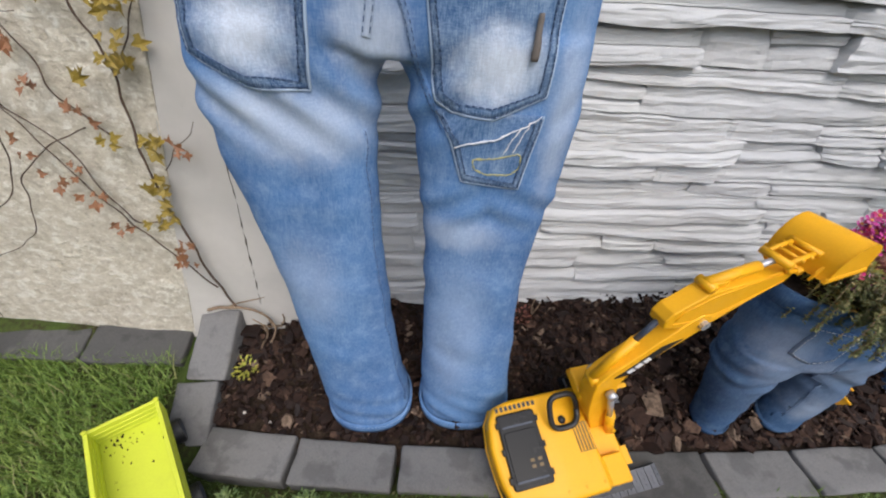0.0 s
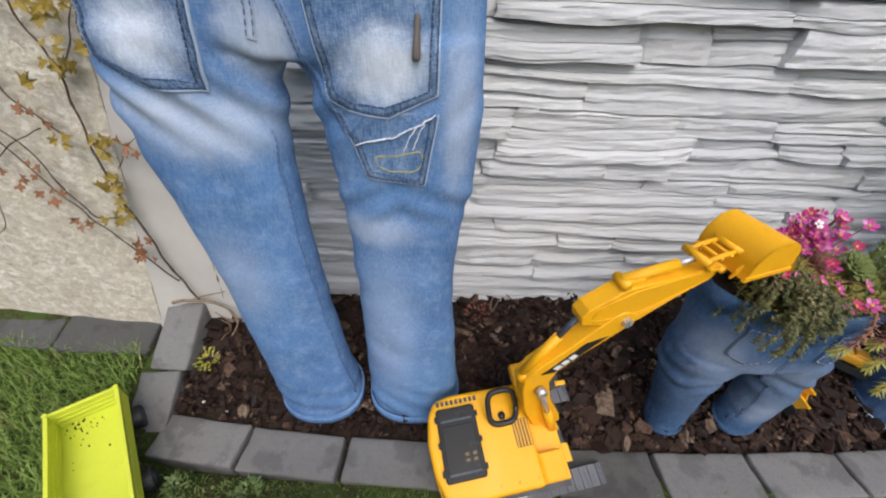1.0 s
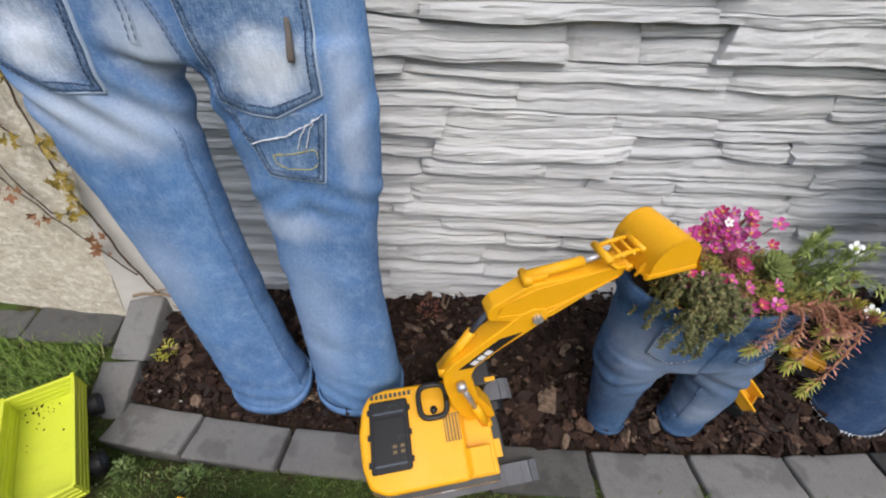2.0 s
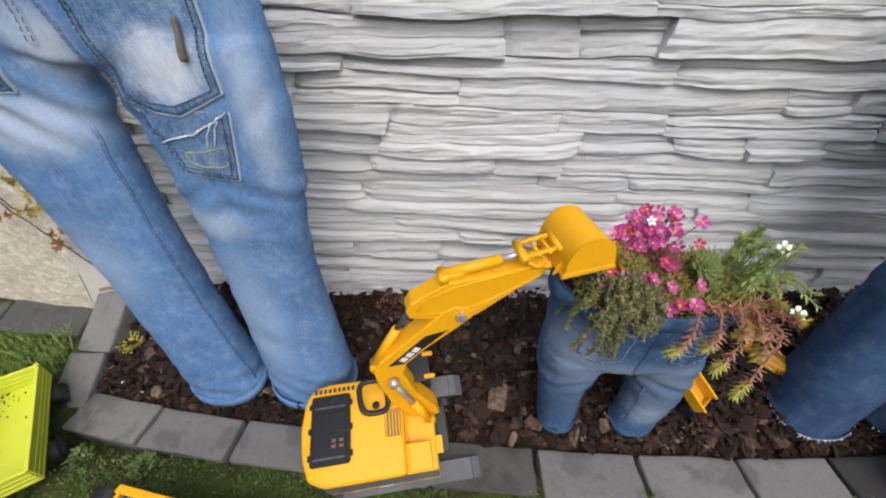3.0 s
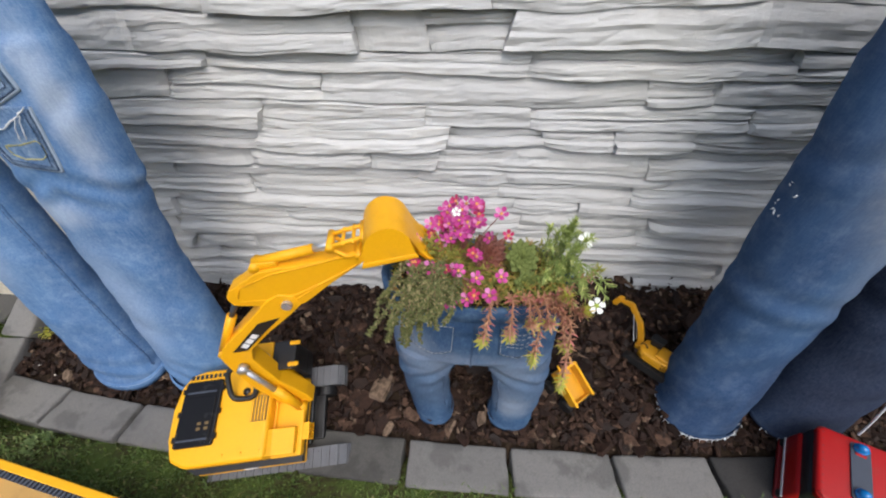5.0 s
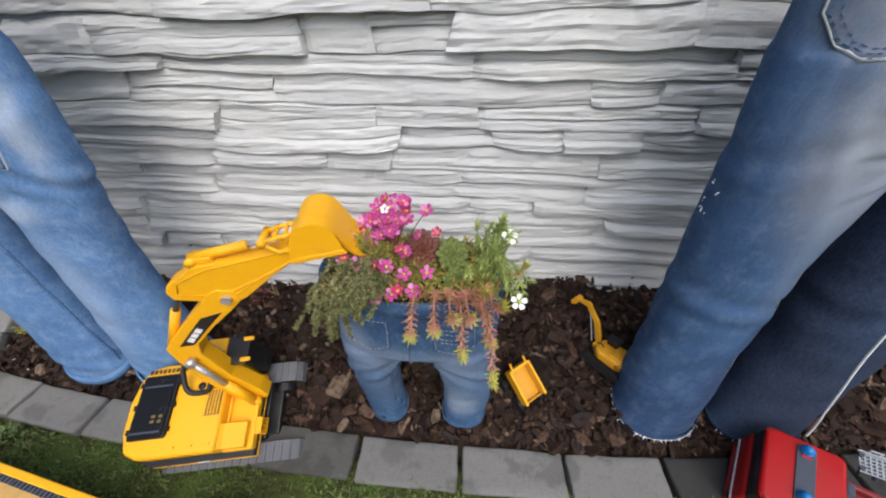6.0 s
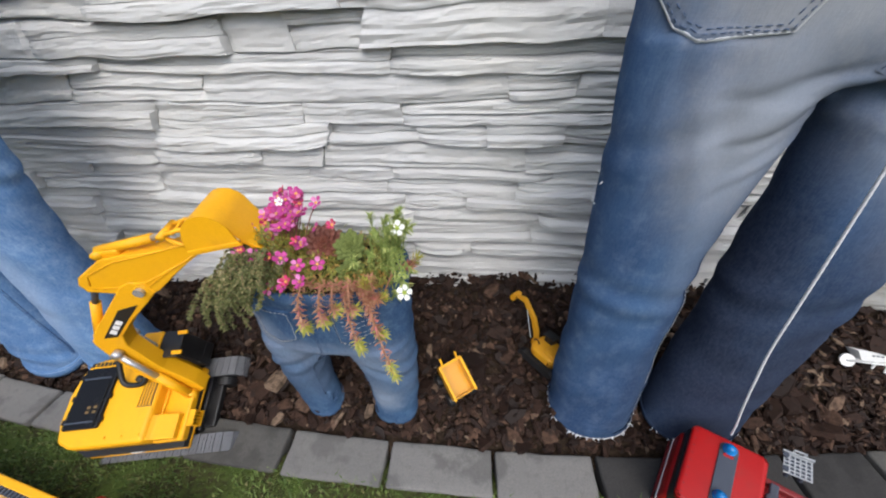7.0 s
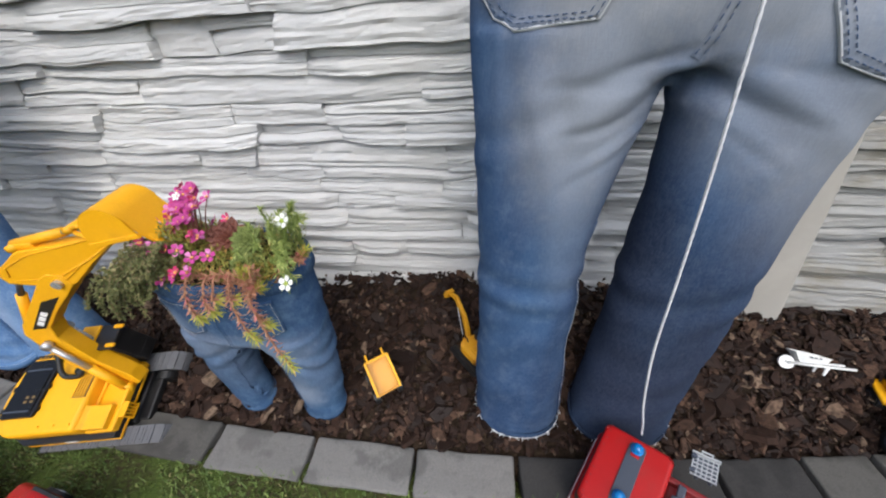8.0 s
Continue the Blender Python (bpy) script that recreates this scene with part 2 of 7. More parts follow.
def kerb():
    k = thing("kerb", Matrix(), "row of grey concrete paving blocks edging the bed", "kerb", kind="structure")
    for i, (x0, x1) in enumerate(zip(JOINTS, JOINTS[1:])):
        xc = (x0 + x1) / 2
        turn = math.degrees(math.atan2(kerb_back(x1) - kerb_back(x0), x1 - x0))
        tip = -math.degrees(math.atan2(swell(x1) - swell(x0), x1 - x0))
        ob = part("stone", kerb_piece(x1 - x0 - 0.007 - 0.003 * (i % 3), 0.084, 0.07, i), DARK_KERB if i in DARK_STONES else DULL_KERB if i == 4 or i > 10 else KERB, k)
        ob.matrix_basis = pose(xc, kerb_back(xc) - 0.042 + random.uniform(-0.002, 0.002), swell(xc) + random.uniform(-0.002, 0.002), random.uniform(-1, 1), tip + random.uniform(-0.6, 0.6), turn + random.uniform(-0.5, 0.5))
    for xc, yc, zc, l, tilt, turn in ((-0.603, 0.615, 0.004, 0.125, 26.0, 3.0), (-0.585, 0.737, 0.079, 0.155, 32.0, -3.0)):
        ob = part("stone", kerb_piece(0.084, l, 0.06, yc * 9), KERB, k)
        ob.matrix_basis = pose(xc, yc, zc, tilt, 0, turn)
    for i in range(4):
        ob = part("stone", kerb_piece(0.2, 0.09, 0.06, 40 + i), DULL_KERB, k)
        ob.matrix_basis = pose(-0.755 - 0.206 * i, 0.748, 0.066 + 0.02 * i, 14, 6, random.uniform(-1.5, 1.5))


def ledge_mesh(x0, x1, lo, hi, front, seed, skew, zc):
    """One cast stone: a broken upright face, a sloping ledge on top of uneven width, a skirt to the panel behind."""
    nx = max(6, min(26, int((x1 - x0) / 0.014)))
    rows = (0.0, 0.04, 0.14, 0.26, 0.38, 0.5, 0.62, 0.74, 0.86, 1.0)
    turn, back = random.uniform(-0.007, 0.007), random.choice((0.004, 0.009, 0.014, 0.018))
    share, ends = random.uniform(0.5, 0.92), (random.uniform(0.0, 0.004), random.uniform(0.0, 0.004))
    fade = (random.choice((0.0, 0.003, 0.007)), random.choice((0.0, 0.003, 0.007)))
    verts, faces = [], []
    nz = len(rows) - 1
    for j, w in enumerate(rows):
        for i in range(nx + 1):
            u = i / nx
            x = x0 + (x1 - x0) * u
            crease = share + 0.3 * noise.noise(Vector((x * 11, seed, 3)))
            k = max(0.0, (w - crease) / max(0.08, 1.0 - crease)) if w > crease else 0.0
            z = lo(x) + (hi(x) - lo(x)) * w
            y = front + back * min(1.0, k) + turn * (u - 0.5)
            y += 0.005 * round(2.6 * noise.noise(Vector((x * 2.6, z * 70, seed)))) / 2.6 + 0.0022 * noise.noise(Vector((x * 22, z * 140, seed))) + 0.002 * abs(noise.noise(Vector((x * 26, z * 75, seed)))) + 0.0012 * noise.noise(Vector((x * 80, z * 90, seed)))
            if j == 0:
                y += 0.007
            for q, far in ((0, u), (1, 1 - u)):
                y += ends[q] * 1.6 * max(0.0, 1 - far * (x1 - x0) / 0.02) ** 2
                d = far * (x1 - x0) / 0.06
                if d < 1:
                    y += fade[q] * (1 - d) ** 2
                    x += skew[q] * (1 - d) * (z - zc)
            if i in (0, nx):
                x += 0.003 * noise.noise(Vector((z * 90, seed, i)))
            verts.append((x, y + lean(z), z))
    w = nx + 1
    for j in range(nz):
        for i in range(nx):
            faces.append((j * w + i, j * w + i + 1, (j + 1) * w + i + 1, (j + 1) * w + i))
    rim = [i for i in range(w)] + [j * w + nx for j in range(1, nz + 1)] + [nz * w + i for i in range(nx - 1, -1, -1)] + [j * w for j in range(nz - 1, 0, -1)]
    b = len(verts)
    for r in rim:
        verts.append((verts[r][0], 0.945 + lean(verts[r][2]), verts[r][2]))
    for k in range(len(rim)):
        a, c = rim[k], rim[(k + 1) % len(rim)]
        faces.append((c, a, b + k, b + (k + 1) % len(rim)))
    return verts, faces


COURSES = [0.0, 0.05, 0.097, 0.126, 0.181, 0.223, 0.264, 0.302, 0.338, 0.373, 0.410, 0.437, 0.479, 0.520, 0.566, 0.613, 0.652, 0.713, 0.757, 0.800,
           0.86, 0.90, 0.95, 1.0, 1.06, 1.11, 1.15, 1.21, 1.26, 1.30, 1.36, 1.42, 1.46, 1.52, 1.6]


def line(i, wave):
    return lambda x: COURSES[i] + wave * noise.noise(Vector((x * 2.4, i * 7.7, 1))) + 0.4 * wave * noise.noise(Vector((x * 9, i * 3.3, 5)))


def between(a, b, k, seed):
    return lambda x: a(x) + (b(x) - a(x)) * (k + 0.16 * noise.noise(Vector((x * 6, seed, 2))))


def panel(name, x0, x1, label, stone):
    wall = thing(name, Matrix(), label, "wall", kind="structure")
    bm = bmesh.new()
    box(bm, ((x0 + x1) / 2, 0.965, 0.79), (x1 - x0, 0.05, 1.66))
    for v in bm.verts:
        v.co.y += lean(v.co.z)
    part("panel_back", bm, CAST, wall, smooth=False)
    rest_v, rest_f = [], []
    seed = 0
    for c in range(len(COURSES) - 1):
        lo, hi = line(c, 0.015), line(c + 1, 0.015)
        tall = COURSES[c + 1] - COURSES[c]
        x = x0 + 0.001
        slope = 0.0
        while x < x1 - 0.002:
            l = random.choice((0.14, 0.22, 0.3, 0.38, 0.46, 0.56)) * random.uniform(0.85, 1.15)
            e = x + l if x1 - x - l > 0.08 else x1 - 0.001
            front = 0.912 + random.choice((-0.008, -0.005, -0.002, 0.0, 0.003, 0.006))
            turn = (slope, random.uniform(-0.35, 0.35) if e < x1 - 0.01 else 0.0)
            slope = turn[1]
            cuts = [(lo, hi, front)]
            if tall > 0.036 and random.random() < 0.62:
                m = between(lo, hi, random.uniform(0.32, 0.68), seed)
                cuts = [(lo, m, front + random.choice((-0.005, 0.0))), (m, hi, front + random.choice((0.003, 0.008, 0.013)))]
            for a, b, f in cuts:
                seed += 1
                v, q = ledge_mesh(x, e, a, b, f, seed * 1.7, turn, (COURSES[c] + COURSES[c + 1]) / 2)
                if COURSES[c] < 0.93 and c > 0 and x < 2.7:
                    part_of("stone", mesh_from("stone", v, q), stone, wall, smooth=False)
                else:
                    k = len(rest_v)
                    rest_v += v
                    rest_f += [tuple(i + k for i in t) for t in q]
            x = e
    ob = part_of("upper_stones", mesh_from("upper_stones", rest_v, rest_f), stone, wall, smooth=False)
    tagged(ob, kind="stuff")


def post(name, x0, x1, y0, label, concrete, slant=0.0):
    bm = bmesh.new()
    box(bm, ((x0 + x1) / 2, y0 + 0.07, 0.8), (x1 - x0, 0.14, 1.7), 0.006, 2)
    bmesh.ops.subdivide_edges(bm, edges=[e for e in bm.edges if abs(e.verts[0].co.z - e.verts[1].co.z) > 0.5], cuts=20)
    for v in bm.verts:
        v.co += 0.0015 * noise.noise_vector(v.co * 14) + Vector((slant * (v.co.z - 0.15), lean(v.co.z), 0))
    tagged(part(name, bm, concrete, None), label, "fence post", kind="structure")


def side_wall():
    """The neighbour's rough block wall, whose end leans away."""
    wall = thing("wall_west", Matrix(), "rough sandy split-face concrete block wall", "wall", kind="structure")

    def edge(z):
        return -0.665 + 0.21 * z if z < 0.75 else -0.5075 + 0.05 * (z - 0.75)

    def course(z0, z1, xs, k):
        for a, b in zip(xs, xs[1:]):
            nx, nz = 30, 12
            v, f = [], []
            for j in range(nz + 1):
                for i in range(nx + 1):
                    u, w = i / nx, j / nz
                    z = z0 + 0.0001 + (z1 - z0 - 0.0002) * w
                    r = edge(z) if b is None else b
                    x = a + 0.0004 + (r - a - 0.0008) * u
                    rim = i in (0, nx) or j in (0, nz)
                    y = 0.80 + (0.0003 if rim else 0.0) + 0.004 * noise.noise(Vector((x * 9, z * 9, 2))) + 0.003 * noise.noise(Vector((x * 50, z * 50, 4)))
                    v.append((x, y + lean(z) + 0.049, z))
            n = nx + 1
            for j in range(nz):
                for i in range(nx):
                    f.append((j * n + i, j * n + i + 1, (j + 1) * n + i + 1, (j + 1) * n + i))
            rim = list(range(n)) + [j * n + nx for j in range(1, nz + 1)] + [nz * n + i for i in range(nx - 1, -1, -1)] + [j * n for j in range(nz - 1, 0, -1)]
            s = len(v)
            m = len(rim)
            v += [v[r] for r in rim] + [(v[r][0], 0.875 + lean(v[r][2]), v[r][2]) for r in rim]
            f += [(s + (q + 1) % m, s + q, s + m + q, s + m + (q + 1) % m) for q in range(m)]
            part_of("block", mesh_from("block", v, f), BLOCK, wall)

    zs = [-0.03, 0.225, 0.445, 0.665, 0.885, 1.105, 1.325, 1.545]
    for k, (z0, z1) in enumerate(zip(zs, zs[1:])):
        off = 0.0 if k % 2 else 0.22
        xs = [-2.98 - off, -2.54 - off, -2.10 - off, -1.66 - off, -1.22 - off] + [None]
        if k % 2 == 0:
            xs = [-2.98, -2.54, -2.10, -1.44, None]
        course(z0, z1, xs, k)
    bm = bmesh.new()
    last = None
    for z in np.linspace(-0.03, 1.545, 30):
        e, far = edge(z), -0.505 + 0.05 * z + 0.02 * clamp((z - 0.7) / 0.1)
        pts = []
        for k in range(9):
            u = k / 8
            pts.append((e - 0.004 + (far - e + 0.004) * u, lean(z) + 0.849 + 0.0185 * u + 0.003 * noise.noise(Vector((u * 3, 2, z * 7))) * (1 - u) + 0.004 * math.sin(math.pi * u), z))
        row = [bm.verts.new(p) for p in pts]
        if last:
            for k in range(8):
                bm.faces.new((last[k], last[k + 1], row[k + 1], row[k]))
        last = row
    part("mortar_fillet", bm, CAST, wall, "smooth mortar leading from the wall end to the pillar")
    bm = bmesh.new()
    box(bm, (-1.85, 0.95, 0.75), (2.27, 0.1, 1.57))
    for v in bm.verts:
        v.co.y += lean(v.co.z)
    part("wall_core", bm, CAST, wall, smooth=False)


def mulch():
    """Bark chips: flat broken pieces, many small and some large."""
    rnd = random.Random(5)
    v, f = [], []
    for i in range(21000):
        x = rnd.uniform(-0.56, 2.55) if i > 1200 else rnd.uniform(1.3, 2.1)
        y = rnd.uniform(0.51, 0.88)
        if y < kerb_back(x) + 0.006:
            continue
        big = rnd.random()
        s = 0.0025 + 0.006 * rnd.random() + (0.014 * rnd.random() if big > 0.80 else 0) + (0.014 if big > 0.988 else 0)
        l, w, h = s * rnd.uniform(1.0, 1.7), s * rnd.uniform(0.5, 0.95), s * rnd.uniform(0.08, 0.22)
        m = Matrix.Translation((x, y, bed_height(x, y) + rnd.uniform(-0.006, 0.008))) @ Matrix.Rotation(0.36, 4, "X") @ Euler((rnd.gauss(0, 0.45), rnd.gauss(0, 0.45), rnd.uniform(0, 6.3))).to_matrix().to_4x4()
        n = rnd.choice((5, 6, 7))
        ring = []
        for k in range(n):
            a = 2 * math.pi * k / n + rnd.uniform(-0.3, 0.3)
            q = rnd.uniform(0.7, 1.1)
            ring.append((math.cos(a) * l * q, math.sin(a) * w * q))
        b = len(v)
        v += [tuple(m @ Vector((px, py, -h))) for px, py in ring]
        v += [tuple(m @ Vector((px * 0.9, py * 0.9, h * rnd.uniform(0.4, 1.2)))) for px, py in ring]
        v.append(tuple(m @ Vector((0, 0, h * 1.1))))
        for k in range(n):
            j = (k + 1) % n
            f.append((b + k, b + j, b + n + j, b + n + k))
            f.append((b + n + k, b + n + j, b + 2 * n))
    tagged(part_of("bark_mulch", mesh_from("bark_mulch", v, f), CHIP, None, smooth=False), "dark brown bark mulch chips covering the bed", "mulch", kind="stuff")


def loose_chips(parent):
    """The larger bark pieces that lie singly on top, nearest the kerb."""
    rnd = random.Random(15)
    n = Nodes("loose_bark")
    k, grain = n.rand(), n.noise(90, 5, 0.65)
    c = n.mix(k, (0.018, 0.010, 0.007), (0.076, 0.044, 0.031))
    c = n.mix(n.span(k, 0.84, 0.97, 0, 0.8), c, (0.19, 0.128, 0.09))
    c = n.mix(n.span(grain, 0.35, 0.7, 0, 0.7), c, (0.015, 0.009, 0.006))
    bark = n.done(c, 0.85, 0, n.bump(grain, 0.8, 0.003), 0.2)
    shapes = []
    for q in range(9):
        m = rnd.choice((6, 7, 8))
        rim = [(math.cos(a) * rnd.uniform(0.7, 1.15), math.sin(a) * rnd.uniform(0.42, 0.75)) for a in (2 * math.pi * i / m + rnd.uniform(-0.25, 0.25) for i in range(m))]
        v = [(x, y, -0.08) for x, y in rim] + [(x * 0.9, y * 0.9, rnd.uniform(0.04, 0.16) + 0.18 * x * x) for x, y in rim] + [(0, 0, 0.10)]
        f = [(i, (i + 1) % m, m + (i + 1) % m, m + i) for i in range(m)] + [(m + i, m + (i + 1) % m, 2 * m) for i in range(m)]
        shapes.append(mesh_from("bark_chip", v, f))
    made = 0
    while made < 290:
        x, y = rnd.uniform(-0.5, 1.95), rnd.uniform(0.52, 0.84)
        if y < kerb_back(x) + 0.015:
            continue
        made += 1
        ob = part_of("bark_chip", rnd.choice(shapes), bark, parent, "", False)
        size = rnd.uniform(0.005, 0.011) + (0.006 if rnd.random() > 0.92 else 0.0)
        ob.matrix_basis = Matrix.Translation((x, y, bed_height(x, y) + 0.005)) @ Matrix.Rotation(0.36, 4, "X") @ Euler((rnd.gauss(0, 0.3), rnd.gauss(0, 0.3), rnd.uniform(0, 6.3))).to_matrix().to_4x4() @ Matrix.Scale(size, 4)


def blade_material(name, dark, light):
    n = Nodes(name)
    k = n.island()
    patch = n.noise(6, 3)
    c = n.mix(k, dark, light)
    c = n.mix(n.span(k, 0.88, 0.98, 0, 0.9), c, (0.26, 0.22, 0.11))
    c = n.mix(n.span(patch, 0.4, 0.65, 0, 0.5), c, tint(dark, 1.4))
    n.put(n.bsdf.inputs["Subsurface Weight"], 0.0)
    return n.done(c, 0.55, 0, None, 0.3)


def grass():
    rnd = random.Random(11)
    short, tall = ([], []), ([], [])

    def blade(v, f, x, y, h, w, lean):
        a = rnd.uniform(0, 6.283)
        d = Vector((math.cos(a), math.sin(a), 0))
        s = Vector((-d.y, d.x, 0)) * w
        z = lawn_height(x, y) - 0.002
        p = Vector((x, y, z))
        b = len(v)
        m, t = p + d * lean * 0.35 + Vector((0, 0, h * 0.6)), p + d * lean + Vector((0, 0, h))
        v.extend(tuple(q) for q in (p - s, p + s, m + s * 0.7, m - s * 0.7, t))
        f.append((b, b + 1, b + 2, b + 3))
        f.append((b + 3, b + 2, b + 4))

    for _ in range(120000):
        x, y = rnd.uniform(-1.75, 2.5), rnd.uniform(0.12, 0.8)
        front = kerb_back(x) - 0.078 if x > -0.66 else 0.715
        if y > front + rnd.uniform(-0.01, 0.008):
            continue
        if -0.66 < x < -0.54 and y > 0.55:
            continue
        lush = noise.noise(Vector((x * 5, y * 5, 20))) * 0.5 + 0.5
        left = max(0.0, min(1.0, (-0.60 - x) / 0.08))
        bare = noise.noise(Vector((x * 9, y * 9, 40)))
        if left < 0.5 and bare > 0.12 and rnd.random() < 0.75:
            continue
        h = (rnd.uniform(0.008, 0.02) if left > 0.5 else rnd.uniform(0.004, 0.014)) * (1 + 0.5 * lush) * (1 + 0.8 * left * (0.3 + lush))
        if left <= 0.5 and rnd.random() < 0.5:
            h = rnd.uniform(0.003, 0.010)
            blade(*short, x, y, h, rnd.uniform(0.0018, 0.0034), rnd.uniform(0.003, 0.007))
            continue
        blade(*(tall if left > 0.5 else short), x, y, h, rnd.uniform(0.0008, 0.0018), h * rnd.uniform(0.3, 1.3))
    tagged(part_of("grass", mesh_from("grass", *short), blade_material("grass", (0.055, 0.092, 0.020), (0.175, 0.235, 0.060)), None), "short uneven dull green lawn grass", "grass", kind="stuff")
    tagged(part_of("tall_grass", mesh_from("tall_grass", *tall), blade_material("lush_grass", (0.085, 0.145, 0.022), (0.25, 0.33, 0.065)), None), "longer lush bright green grass before the block wall", "grass", kind="stuff")


ground()
BED = bed()
post("pillar_west", -0.745, -0.385, 0.868, "smooth beige-grey concrete pillar with a cracked joint", CAST)
def joint():
    """Broken dark line of dirt along the joint of post and pillar."""
    bm = bmesh.new()
    zs = np.linspace(0.13, 1.4, 420)
    pts = [(-0.498 + 0.05 * s + 0.004 * noise.noise(Vector((0, 0, s * 12))) + 0.002 * noise.noise(Vector((3, 0, s * 70))), 0.8684 + lean(s), s) for s in zs]
    tube(bm, pts, [max(0.0004, 0.0010 + 0.0018 * noise.noise(Vector((7, 0, s * 45)))) for s in zs], 6)
    tagged(part("trim", bm, SOIL), "dirty open joint beside the fence post", "joint", kind="structure")


joint()
post("post_east", 1.578, 1.670, 0.896, "smooth grey concrete fence post in the bed, shade in its colour", SHADED_CAST, -0.11)


# ---- the stuffed trousers ----
def denim(name, dark, mid, light, fades, streak=0.32, dirt_shade=(), worn=(0.66, 0.70, 0.76), ragged=1.3, soil=None, mottle=0.35):
    """Washed cotton twill: indigo over white, with worn patches and soiled or shade-dark ones (centre, radii,
    strength).
    """
    n = Nodes(name)
    at = n.add("TexCoord").outputs["Object"]

    def patch(c, r, k, wob):
        d = n.vmath("DIVIDE", n.vmath("SUBTRACT", at, c), r)
        d = n.math("ADD", n.vmath("LENGTH", d, (0, 0, 0)), n.math("MULTIPLY", n.math("SUBTRACT", wob, 0.5), ragged))
        return n.span(d, 0.25, 1.35, k, 0.0)

    def tex(scale, detail=4.0, rough=0.6, stretch=(1, 1, 1)):
        return n.noise(scale, detail, rough, at=n.vmath("MULTIPLY", at, stretch))

    big, mott = tex(9, 5, 0.6, (1, 1, 0.4)), tex(38, 5, 0.65)
    warp, weft = tex(800, 3, 0.6, (1, 1, 0.10)), tex(800, 3, 0.6, (0.2, 0.2, 1))
    cloth = n.math("ADD", n.math("MULTIPLY", warp, 0.6), n.math("MULTIPLY", weft, 0.4))
    c = n.mix(n.span(big, 0.3, 0.7), dark, mid)
    c = n.mix(n.span(mott, 0.42, 0.75, 0, mottle), c, light)
    for ctr, r, k in fades:
        c = n.mix(patch(ctr, r, k, mott), c, worn)
    # darkening patches, which also put shade into the cloth colour
    for ctr, r, k in dirt_shade:
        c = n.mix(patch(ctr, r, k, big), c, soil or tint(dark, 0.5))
    c = n.mix(n.span(cloth, 0.36, 0.64, 0, streak), c, n.mix(0.55, c, light))
    c = n.mix(n.span(cloth, 0.62, 0.40, 0, streak), c, n.mix(0.45, c, dark))
    h = n.math("ADD", cloth, n.math("MULTIPLY", mott, 0.5))
    return n.done(c, 0.92, 0, n.bump(h, 0.4, 0.0014), 0.12)


def ring(z, x0, x1, yc, ry, n=40, power=2.3):
    cx, rx = (x0 + x1) / 2, (x1 - x0) / 2
    rise = 0.38 * max(0.0, 1 - z / 0.2)
    out = []
    for k in range(n):
        a = 2 * math.pi * k / n
        ca, sa = math.cos(a), math.sin(a)
        out.append((cx + rx * math.copysign(abs(ca) ** (2 / power), ca), yc + ry * math.copysign(abs(sa) ** (2 / power), sa), z + rise * ry * (1 + math.copysign(abs(sa) ** (2 / power), sa))))
    return out


def between_rows(rows, z):
    for a, b in zip(rows, rows[1:]):
        if a[0] <= z <= b[0]:
            t = (z - a[0]) / (b[0] - a[0])
            t = t * t * (3 - 2 * t)
            return [p + (q - p) * t for p, q in zip(a, b)]
    return rows[-1]


def stuffed(rows_list, voxel, folds, origin, passes=3):
    """One skin round the legs and the seat, with folds; the feet follow the sloping bed."""
    bm = bmesh.new()
    for rows in rows_list:
        zs = np.linspace(rows[0][0], rows[-1][0], 24)
        loft(bm, [ring(*between_rows(rows, z)) for z in zs])
    me = bpy.data.meshes.new("form")
    bm.to_mesh(me)
    bm.free()
    ob = new("form", me)
    mod = ob.modifiers.new("skin", "REMESH")
    mod.mode, mod.voxel_size = "VOXEL", voxel
    dg = bpy.context.evaluated_depsgraph_get()
    skin = bpy.data.meshes.new_from_object(ob.evaluated_get(dg))
    bpy.data.objects.remove(ob)
    bm = bmesh.new()
    bm.from_mesh(skin)
    for _ in range(passes):
        bmesh.ops.smooth_vert(bm, verts=bm.verts, factor=0.5, use_axis_x=True, use_axis_y=True, use_axis_z=True)
    bm.normal_update()
    moves = [(v, v.normal.copy() * folds(v.co)) for v in bm.verts]
    for v, d in moves:
        v.co += d
    bm.normal_update()
    tree = bvh_of(bm)
    bmesh.ops.translate(bm, verts=bm.verts, vec=-Vector(origin))
    return bm, tree


from mathutils.bvhtree import BVHTree


def bvh_of(bm):
    return BVHTree.FromBMesh(bm)


def on_cloth(tree, x, z, lift=0.0015, y0=0.2):
    """The point of the cloth that faces the lawn at (x, z), a little proud."""
    p, nrm, _, _ = tree.ray_cast(Vector((x, y0, z)), Vector((0, 1, 0)))
    if p is None:
        p, nrm, _, _ = tree.find_nearest(Vector((x, 0.55, z)))
        nrm = Vector((0, -1, 0))
    return p + nrm * lift, nrm


